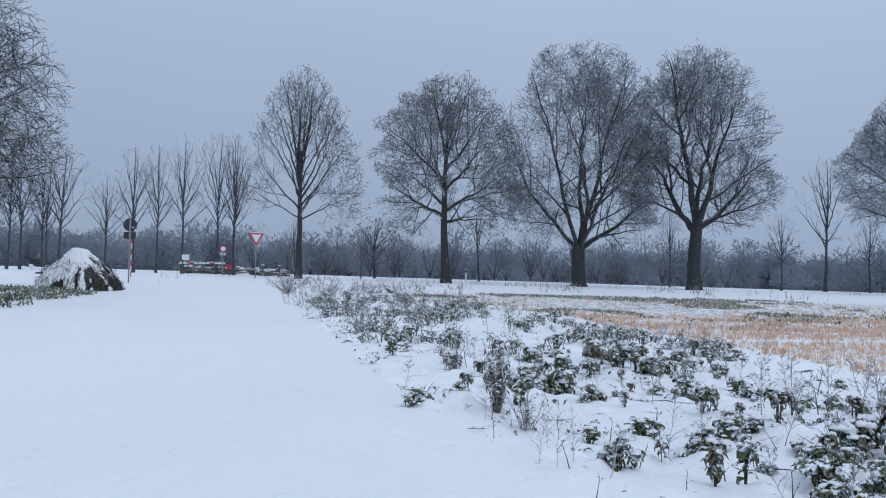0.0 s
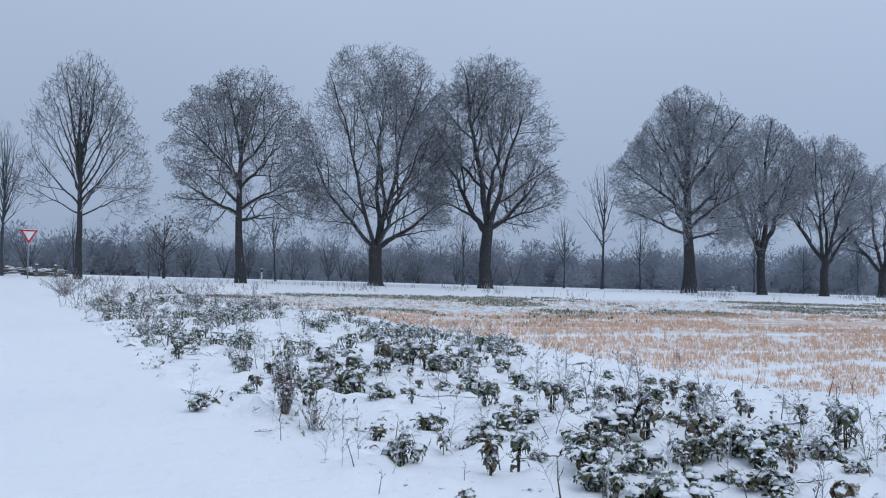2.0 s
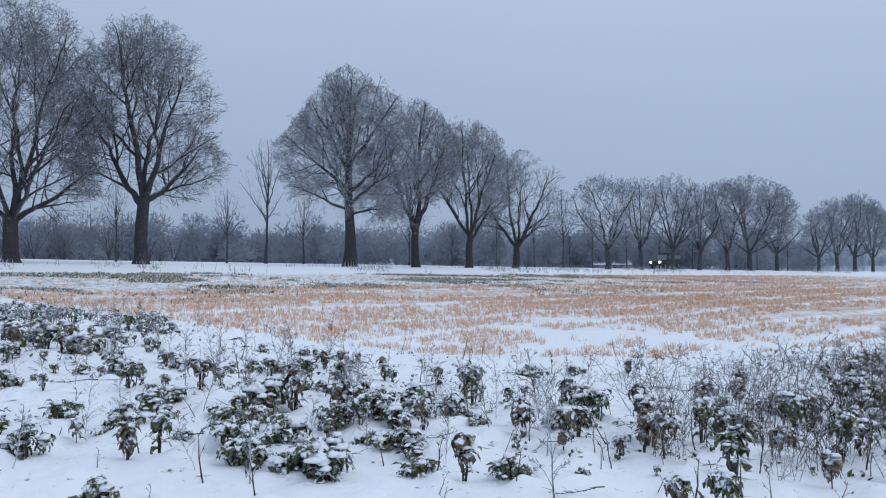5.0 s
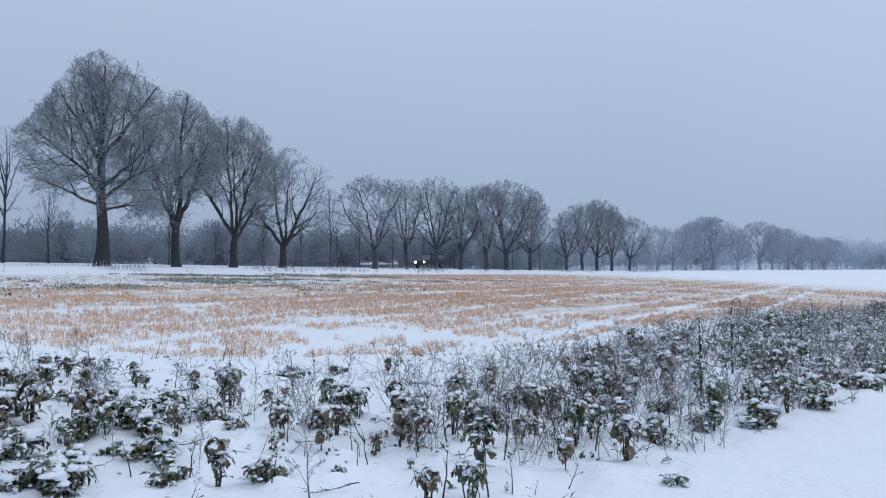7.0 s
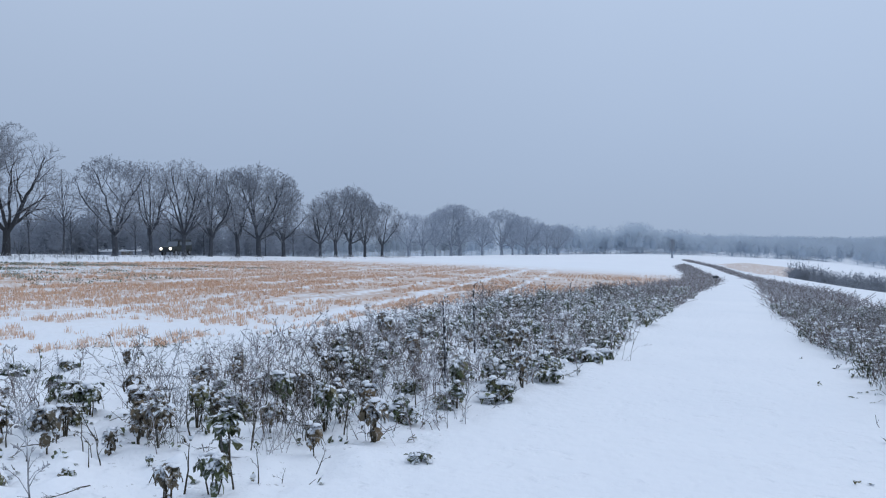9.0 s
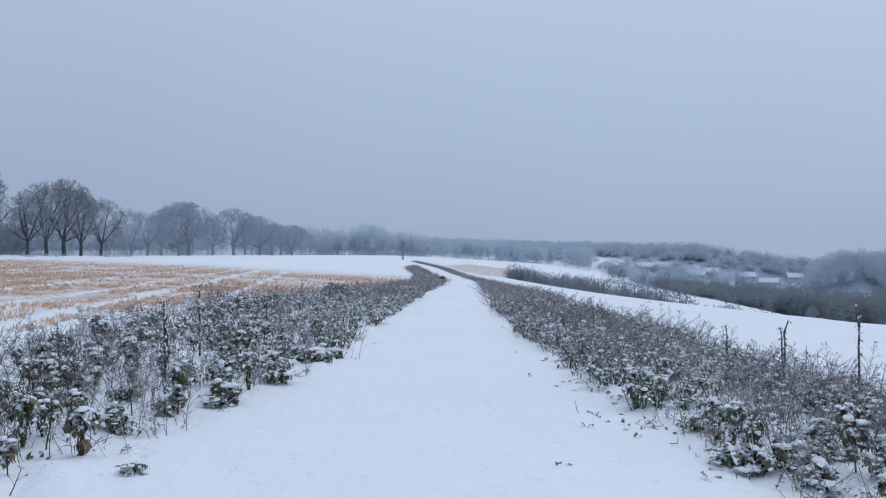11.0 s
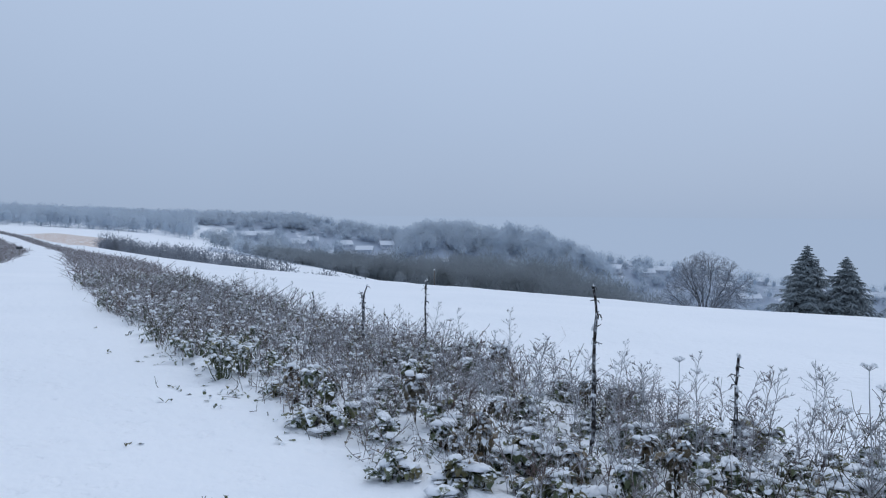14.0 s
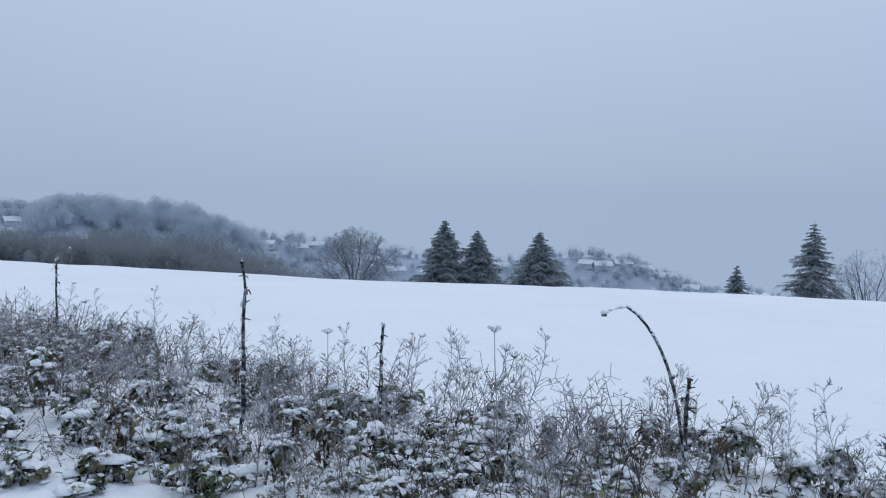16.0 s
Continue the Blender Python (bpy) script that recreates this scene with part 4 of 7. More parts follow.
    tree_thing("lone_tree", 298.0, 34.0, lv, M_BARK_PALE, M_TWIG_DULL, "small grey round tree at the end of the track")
    lv = bare_tree(np.random.default_rng(94), 4.6, 2.0, 0.8, 0.09, limbs=12, forks=2, leader=0.9, dense=(2.5, 4.5, 5.0, 2.0), twig=0.008)
    tree_thing("russet_tree", -4.9, 60.6, lv, M_BARK, M_WEED, "small reddish-brown dense tree behind the road", "", 0, 1200, np.random.default_rng(95), 0.07)


# ---- weeds ----
def leaf_blades(rng, base, az, length, width, e0, bend, k=4):
    """Curved, folded leaves. All arguments are arrays of one length."""
    n = len(base)
    t = np.linspace(0, 1, k + 1)
    e = e0[:, None] - bend[:, None] * t[None]
    step = (length / k)[:, None]
    out = np.concatenate([np.zeros((n, 1)), np.cumsum(np.cos(e[:, :-1]) * step, 1)], 1)
    up = np.concatenate([np.zeros((n, 1)), np.cumsum(np.sin(e[:, :-1]) * step, 1)], 1)
    d = np.stack([np.cos(az), np.sin(az), np.zeros(n)], 1)
    s = np.stack([-np.sin(az), np.cos(az), np.zeros(n)], 1)
    mid = base[:, None] + d[:, None] * out[..., None] + np.array([0, 0, 1.0]) * up[..., None]
    prof = np.sin(np.pi * (0.12 + 0.84 * t)) * rng.uniform(0.75, 1.25, (n, k + 1))
    half = (width[:, None] * prof / 2)[..., None]
    fold = np.array([0, 0, 1.0]) * half * rng.uniform(-0.3, 0.7, (n, 1, 1))
    v = np.stack([mid - s[:, None] * half + fold, mid, mid + s[:, None] * half + fold], 2)
    i = np.arange(n)[:, None] * (k + 1) * 3
    j = np.arange(k)[None] * 3
    b = (i + j)
    q = np.concatenate([np.stack([b, b + 3, b + 4, b + 1], -1), np.stack([b + 1, b + 4, b + 5, b + 2], -1)], 1)
    return v.reshape(-1, 3), q.reshape(-1, 4)


KITS = []


def leafy_meshes(rng, h, w, leaves, hanging, far=False):
    stem, foliage, snow = Bag(), Bag(), Bag()
    n = int(rng.integers(5, 9)) if not hanging else int(rng.integers(1, 4))
    az = rng.uniform(0, 6.28, n)
    r = (rng.uniform(0.1, 0.6, n) * w * 0.6) if hanging else rng.uniform(0.1, 1.0, n) * w
    top = np.stack([r * np.cos(az), r * np.sin(az), h * rng.uniform(0.72, 1.0, n) * (1 if hanging else 1 - 0.5 * (r / w) ** 2)], 1)
    foot = top * np.array([0.25, 0.25, 0]) + np.array([0, 0, -0.05])
    mid = foot * 0.5 + top * 0.5 + rng.normal(0, 0.025, (n, 3))
    stem.add(*tubes(np.stack([foot, mid, top], 1), np.tile(np.array([[0.011, 0.009, 0.006]]), (n, 1)) * rng.uniform(0.7, 1.4, (n, 1)), 5))
    per = leaves // n
    idx = np.repeat(np.arange(n), per)
    # most leaves hang from the top of each stem
    f = np.where(rng.random(len(idx)) < (0.72 if not hanging else 0.82), rng.uniform(0.84, 1.0, len(idx)), rng.uniform(0.4, 0.9, len(idx)))[:, None]
    base = np.where(f < 0.5, foot[idx] + (mid - foot)[idx] * (2 * f), mid[idx] + (top - mid)[idx] * (2 * f - 1))
    m = len(idx)
    base = base + rng.normal(0, 0.016, (m, 3)) * np.array([1, 1, 0.6])
    la = rng.uniform(0, 6.28, m)
    ln = rng.uniform(0.07, 0.165, m)
    wd = ln * rng.uniform(0.34, 0.60, m)
    if hanging:
        e0, bend = rng.uniform(-0.6, 0.5, m), rng.uniform(1.5, 2.4, m)
    else:
        e0, bend = rng.uniform(-0.4, 0.7, m), rng.uniform(1.4, 2.8, m)
    v, q = leaf_blades(rng, base, la, ln, wd, e0, bend, 2 if far else 3)
    v[:, 2] = np.maximum(v[:, 2], 0.0)
    foliage.add(v + rng.normal(0, 0.006, v.shape), q)
    # caps of snow on the heads, and crumbs on single leaves
    pick = np.flatnonzero(rng.random(n) < (0.72 if not hanging else 0.6))
    if len(pick):
        k = len(pick)
        c = top[pick] + np.stack([rng.normal(0, 0.015, k), rng.normal(0, 0.015, k), rng.uniform(-0.005, 0.012, k)], 1)
        big = rng.uniform(0.5, 1.35, (k, 1)) * (0.6 if hanging else 0.7 if far else 1.0)
        more = 1 if far else 2
        c, big, k = np.repeat(c, more, 0), np.repeat(big, more, 0), k * more
        c = c + rng.normal(0, 0.024, c.shape) * np.array([1, 1, 0.35]) * (more > 1)
        snow.add(*lumps(c, np.array([[0.062, 0.052, 0.034]]) * big * rng.uniform(0.8, 1.2, (k, 3)), rng, 3 if far else 5, 6 if far else 7, 0.28))
    k = int(rng.integers(14, 22)) // (2 if far else 1) if not hanging else int(rng.integers(2, 5))
    pick = rng.integers(0, n, k)
    c = top[pick] + np.stack([rng.normal(0, 0.06, k), rng.normal(0, 0.06, k), rng.uniform(-0.12, -0.01, k)], 1)
    snow.add(*lumps(c, np.stack([rng.uniform(0.014, 0.045, k), rng.uniform(0.014, 0.038, k), rng.uniform(0.010, 0.026, k)], 1), rng, 3 if far else 4, 6, 0.25))
    k = leaves // (10 if far else 8)
    pick = rng.integers(0, m, k)
    c = base[pick] + np.stack([np.cos(la[pick]), np.sin(la[pick]), np.zeros(k)], 1) * (ln[pick] * 0.3)[:, None] + np.array([0, 0, 0.008])
    snow.add(*lumps(c, np.stack([rng.uniform(0.010, 0.030, k), rng.uniform(0.008, 0.022, k), rng.uniform(0.006, 0.014, k)], 1), rng, 3, 4, 0.3))
    brown = hanging and rng.random() < 0.75
    if far:
        KITS.append((stem, foliage, snow))
        return None
    return stem.mesh("stem", M_STEM), foliage.mesh("foliage", M_LEAF_BROWN if brown else M_LEAF), snow.mesh("snow_cap", M_SNOW)


def stalk_meshes(rng, h, branches, mat, heads=False, thick=0.008, sway=0.018):
    """A dry upright stem with thin side shoots."""
    bag = Bag()
    k = 7
    t = np.linspace(0, 1, k)
    p = np.stack([np.cumsum(rng.normal(0, sway, k)) * h, np.cumsum(rng.normal(0, sway, k)) * h, t * h], 1)
    p[0] = (0, 0, -0.05)
    bag.add(*tubes(p[None], (thick * (1 - 0.7 * t))[None], 5))
    n = branches
    u = rng.uniform(0.2, 0.98, n)
    a = np.minimum((u * (k - 1)).astype(int), k - 2)
    g = (u * (k - 1) - a)[:, None]
    base = p[a] * (1 - g) + p[a + 1] * g
    az = rng.uniform(0, 6.28, n)
    el = rng.uniform(0.75, 1.25, n)
    ln = h * 0.30 * (1.15 - u) * rng.uniform(0.5, 1.3, n) + 0.03
    d = np.stack([np.cos(az) * np.cos(el), np.sin(az) * np.cos(el), np.sin(el)], 1)
    tip = base + d * ln[:, None] + np.stack([np.cos(az), np.sin(az), -0.4 * np.ones(n)], 1) * (ln * 0.25)[:, None]
    mid = base + d * (ln * 0.55)[:, None]
    fine = 0.0018 + 0.1 * thick
    bag.add(*tubes(np.stack([base, mid, tip], 1), np.tile(np.array([[1.0, 0.8, 0.5]]), (n, 1)) * fine, 3))
    m = n * 5
    pk = rng.integers(0, n, m)
    f = rng.uniform(0.25, 1.0, m)[:, None]
    b2 = mid[pk] * (1 - f) + tip[pk] * f
    t2 = b2 + (unit(rng.normal(0, 1, (m, 3))) * 0.8 + d[pk] * 0.8) * rng.uniform(0.008, 0.035, m)[:, None]
    bag.add(*tubes(np.stack([b2, t2], 1), np.tile(np.array([[1.0, 0.7]]), (m, 1)) * fine, 3))
    if heads:
        c = np.concatenate([tip, p[-1:]])
        bag.add(*lumps(c, np.full((len(c), 3), 0.008) * rng.uniform(0.7, 1.5, (len(c), 1)), rng, 3, 5))
    return bag.mesh("stem", mat)


def dead_stalk(rng, h):
    """A thick blackened stalk with stubs of broken shoots, rags of leaf and a bent tip."""
    k = 14
    t = np.linspace(0, 1, k)
    a = rng.uniform(0, 6.28)
    hook = np.maximum(t - 0.82, 0) ** 2 * rng.uniform(0.1, 1.6) * h
    p = np.stack([np.cumsum(rng.normal(0, 0.0035, k)) * h + np.cos(a) * hook, np.cumsum(rng.normal(0, 0.0035, k)) * h + np.sin(a) * hook, t * h], 1)
    p[0, 2] = -0.05
    bag = Bag()
    bag.add(*tubes(p[None], ((0.017 - 0.007 * t) * rng.uniform(0.75, 1.25, k))[None], 7))
    n = 16
    b = p[rng.integers(2, k, n)]
    az = rng.uniform(0, 6.28, n)
    ln = rng.uniform(0.02, 0.075, n)[:, None]
    tip = b + np.stack([np.cos(az), np.sin(az), rng.uniform(-0.4, 0.9, n)], 1) * ln
    bag.add(*tubes(np.stack([b, tip], 1), np.tile([[0.006, 0.003]], (n, 1)), 4))
    n = 22
    b = p[rng.integers(1, k, n)]
    bag.add(*leaf_blades(rng, b, rng.uniform(0, 6.28, n), rng.uniform(0.03, 0.09, n), rng.uniform(0.012, 0.03, n), rng.uniform(-0.5, 0.3, n), rng.uniform(1.0, 1.8, n), 2))
    snow = Bag()
    n = 26
    b = p[rng.integers(2, k, n)] + rng.normal(0, 0.008, (n, 3)) * np.array([1, 1, 3.0])
    snow.add(*lumps(b + np.array([0.007, 0.005, 0]), np.stack([rng.uniform(0.006, 0.013, n), rng.uniform(0.006, 0.013, n), rng.uniform(0.012, 0.035, n)], 1), rng, 3, 5, 0.3))
    return [("stem", bag.mesh("stem", M_BLACK)), ("snow_cap", snow.mesh("snow_cap", M_SNOW))]


def fallen_mesh(rng):
    """A dropped branch with side twigs, lying flat."""
    bag = Bag()
    k = 8
    t = np.linspace(-0.5, 0.5, k)
    p = np.stack([t * 0.7, np.cumsum(rng.normal(0, 0.02, k)), 0.01 + 0.03 * np.sin(np.linspace(0, 3, k) + rng.uniform(0, 2)) ** 2], 1)
    bag.add(*tubes(p[None], np.linspace(0.008, 0.003, k)[None], 5))
    n = 12
    b = p[rng.integers(1, k, n)]
    d = unit(np.stack([rng.uniform(0.2, 1, n), rng.normal(0, 0.8, n), rng.uniform(-0.05, 0.4, n)], 1))
    tip = b + d * rng.uniform(0.05, 0.22, (n, 1))
    mid = (b + tip) / 2 + rng.normal(0, 0.012, (n, 3))
    fine = Bag()
    fine.add(*tubes(np.stack([b, mid, tip], 1), np.tile([[0.004, 0.003, 0.002]], (n, 1)), 3))
    return bag.mesh("branch", M_STEM), fine.mesh("side_twigs", M_STEM)


def umbel_meshes(rng, h):
    """A dried umbel plant: few branches, each with a flat head of rays under a pad of snow."""
    stem, snow = Bag(), Bag()
    k = 7
    t = np.linspace(0, 1, k)
    lean = rng.normal(0, 0.12, 2)
    p = np.stack([lean[0] * t ** 1.5 * h, lean[1] * t ** 1.5 * h, t * h], 1) + np.cumsum(rng.normal(0, 0.006, (k, 3)), 0)
    p[0, 2] = -0.05
    stem.add(*tubes(p[None], np.linspace(0.006, 0.003, k)[None], 4))
    n = int(rng.integers(3, 6))
    b = p[rng.integers(2, k - 1, n)]
    az = rng.uniform(0, 6.28, n)
    ln = rng.uniform(0.14, 0.36, n) * h
    tip = b + np.stack([np.cos(az) * 0.5, np.sin(az) * 0.5, np.full(n, 0.85)], 1) * ln[:, None]
    mid = b + np.stack([np.cos(az) * 0.36, np.sin(az) * 0.36, np.full(n, 0.4)], 1) * ln[:, None]
    stem.add(*tubes(np.stack([b, mid, tip], 1), np.tile([[0.0035, 0.003, 0.0022]], (n, 1)), 3))
    for c in list(tip) + [p[-1]]:
        rays = 13
        a = np.arange(rays) * 6.283 / rays + rng.uniform(-0.2, 0.2, rays)
        rr = rng.uniform(0.015, 0.048, rays)
        e = c + np.stack([np.cos(a) * rr, np.sin(a) * rr, rng.uniform(0.02, 0.035, rays)], 1)
        stem.add(*tubes(np.stack([np.repeat(c[None], rays, 0), e], 1), np.tile([[0.0018, 0.0014]], (rays, 1)), 3))
        snow.add(*lumps(e, rng.uniform(0.006, 0.012, (rays, 3)), rng, 3, 5, 0.25))
    return [("stem", stem.mesh("stem", M_DRY)), ("snow_cap", snow.mesh("snow_cap", M_SNOW))]


def tangle_meshes(rng, h, w, n, mat):
    """Arching dead stems grown through each other."""
    bag = Bag()
    k = 6
    t = np.linspace(0, 1, k)
    az = rng.uniform(0, 6.28, n)
    reach = rng.uniform(0.2, 1.0, n) * w
    hh = h * rng.uniform(0.45, 1.1, n)
    foot = np.stack([rng.normal(0, 0.25, n) * w, rng.normal(0, 0.25, n) * w, np.full(n, -0.04)], 1)
    arch = np.sin(t * rng.uniform(1.3, 2.1, (n, 1)))
    pts = foot[:, None] + np.stack([np.cos(az)[:, None] * reach[:, None] * t, np.sin(az)[:, None] * reach[:, None] * t, hh[:, None] * arch], -1)
    pts = pts + rng.normal(0, 0.012, pts.shape)
    pts[:, :, 2] = np.maximum(pts[:, :, 2], -0.03)
    bag.add(*tubes(pts, np.outer(rng.uniform(0.0018, 0.0038, n), 1 - 0.6 * t), 3))
    m = n * 7
    pk, u = rng.integers(0, n, m), rng.integers(1, k - 1, m)
    g = rng.uniform(0, 1, (m, 1))
    b = pts[pk, u] * (1 - g) + pts[pk, u + 1] * g
    d = unit(rng.normal(0, 1, (m, 3)) + np.array([0, 0, 0.5]))
    tip = b + d * rng.uniform(0.02, 0.10, m)[:, None]
    bag.add(*tubes(np.stack([b, tip], 1), np.tile(np.array([[0.0024, 0.0018]]), (m, 1)), 3))
    return bag.mesh("stems", mat)


def withered_bush(rng, h, w, n, leaves):
    """A dead upright bush: close stems that lean outwards, short shoots and curled leaves."""
    stem, leaf, snow = Bag(), Bag(), Bag()
    az = rng.uniform(0, 6.28, n)
    out = w * rng.uniform(0.1, 1.0, n)
    hh = h * rng.uniform(0.5, 1.0, n)
    t = np.linspace(0, 1, 6)
    way = np.stack([np.cos(az), np.sin(az)], 1)
    p = np.concatenate([way[:, None] * (out[:, None] * (0.15 + 0.85 * t ** 1.4))[..., None], (hh[:, None] * t - 0.04)[..., None]], -1)
    p[:, 1:] += np.cumsum(rng.normal(0, 0.012, p[:, 1:].shape), 1)
    stem.add(*tubes(p, np.outer(rng.uniform(0.004, 0.008, n), 1 - 0.6 * t), 4))
    m = n * 6
    pk, u, g = rng.integers(0, n, m), rng.integers(1, 5, m), rng.uniform(0, 1, (m, 1))
    b = p[pk, u] * (1 - g) + p[pk, u + 1] * g
    tip = b + unit(rng.normal(0, 1, (m, 3)) + np.array([0, 0, 0.9])) * rng.uniform(0.03, 0.14, (m, 1))
    stem.add(*tubes(np.stack([b, tip], 1), np.tile([[0.0028, 0.0018]], (m, 1)), 3))
    m = n * leaves
    pk, u, g = rng.integers(0, n, m), rng.integers(1, 5, m), rng.uniform(0, 1, (m, 1))
    b = p[pk, u] * (1 - g) + p[pk, u + 1] * g
    leaf.add(*leaf_blades(rng, b, rng.uniform(0, 6.28, m), rng.uniform(0.03, 0.10, m), rng.uniform(0.012, 0.035, m), rng.uniform(-0.9, 0.4, m), rng.uniform(0.6, 2.2, m), 3))
    pk = rng.integers(0, m, m // 6)
    snow.add(*lumps(b[pk] + np.array([0, 0, 0.008]), rng.uniform(0.008, 0.024, (len(pk), 3)) * np.array([1.2, 1, 0.7]), rng, 3, 5, 0.3))
    return [("stem", stem.mesh("stem", M_WEED)), ("foliage", leaf.mesh("foliage", M_LEAF_BROWN)), ("snow_cap", snow.mesh("snow_cap", M_SNOW))]


def scatter(rng, n, x0, x1, y0, y1, test, apart=0.0, taken=None):
    out = [] if taken is None else taken
    start = len(out)
    grid = {}
    for p in out:
        grid.setdefault((int(p[0] // 0.5), int(p[1] // 0.5)), []).append(p)
    tries = 0
    while len(out) - start < n and tries < 60 * n:
        tries += 1
        x, y = rng.uniform(x0, x1), rng.uniform(y0, y1)
        if not test(x, y):
            continue
        ci, cj = int(x // 0.5), int(y // 0.5)
        near = [p for i in (-1, 0, 1) for j in (-1, 0, 1) for p in grid.get((ci + i, cj + j), [])]
        if apart and any((x - p[0]) ** 2 + (y - p[1]) ** 2 < apart * apart for p in near):
            continue
        p = (x, y)
        out.append(p)
        grid.setdefault((ci, cj), []).append(p)
    return out[start:]


BUSHY = [(-0.24, 9.27, 0.36), (1.46, 10.74, 0.51), (3.1, 12.14, 0.55), (2.7, 12.95, 0.53), (3.14, 10.63, 0.47), (2.02, 8.34, 0.30), (1.4, 6.62, 0.30), (1.38, 7.99, 0.25),
         (1.48, 14.08, 0.4), (2.21, 7.4, 0.25), (2.9, 6.39, 0.44), (3.68, 7.61, 0.51), (-0.86, 16.76, 0.36), (-1.63, 18.48, 0.38), (0.16, 12.98, 0.28), (0.2, 17.13, 0.46),
         (1.81, 12.42, 0.4), (4.89, 7.28, 0.38), (5.16, 7.06, 0.43), (7.92, 8.44, 0.33), (3.08, 5.18, 0.40), (1.58, 5.35, 0.27), (6.99, 4.66, 0.56), (6.29, 2.32, 0.18),
         (9.67, 4.59, 0.45), (10.0, 3.3, 0.44), (9.28, 2.62, 0.40), (4.66, 4.22, 0.13), (3.0, 5.41, 0.42), (3.3, 5.62, 0.34), (3.35, 6.43, 0.40), (3.85, 6.51, 0.38), (2.75, 5.85, 0.36), (1.06, 10.66, 0.4), (2.5, 13.96, 0.55),
         (2.38, 7.64, 0.30), (2.85, 6.05, 0.36)]
HANGING = [(2.13, 11.9, 0.52), (2.94, 9.42, 0.40), (3.5, 8.87, 0.46), (1.99, 6.21, 0.32), (3.91, 7.38, 0.5), (4.02, 6.68, 0.47), (5.84, 7.03, 0.45), (6.72, 6.49, 0.35),
           (5.17, 5.44, 0.33), (5.1, 4.88, 0.42), (6.15, 5.48, 0.4), (6.05, 4.77, 0.52), (3.86, 4.61, 0.36), (6.02, 7.39, 0.38), (5.37, 5.74, 0.38), (7.2, 4.1, 0.52),
           (7.04, 3.58, 0.46), (6.78, 2.95, 0.42), (6.05, 3.11, 0.30), (4.88, 3.19, 0.36), (4.48, 3.22, 0.33)]


def put(name, meshes, x, y, scale, rng, label, category, group):
    ob = base_at(name, x, y, label, category, group, float(rng.uniform(0, 360)), 0.01)
    for part_name, me in meshes:
        c = child(part_name, me, ob)
        if part_name in ("snow_cap", "foliage", "side_twigs"):
            c["kind"] = "stuff"
    ob.scale = scale if isinstance(scale, tuple) else (scale, scale, scale)
    if name in ("bare_stem", "dry_stalk", "brown_weed", "plumed_weed"):
        ob.rotation_euler.x += float(rng.normal(0, 0.16))
        ob.rotation_euler.y += float(rng.normal(0, 0.16))
    if name in ("leafy_plant", "withered_plant"):
        ob.location.z -= float(rng.uniform(0.02, 0.16 if name == "leafy_plant" else 0.09)) * ob.scale.z
    return ob


L_BUSHY = "leafy dark green field plant bowed under caps of snow"
L_HANG = "withered field plant with limp hanging frosted leaves"


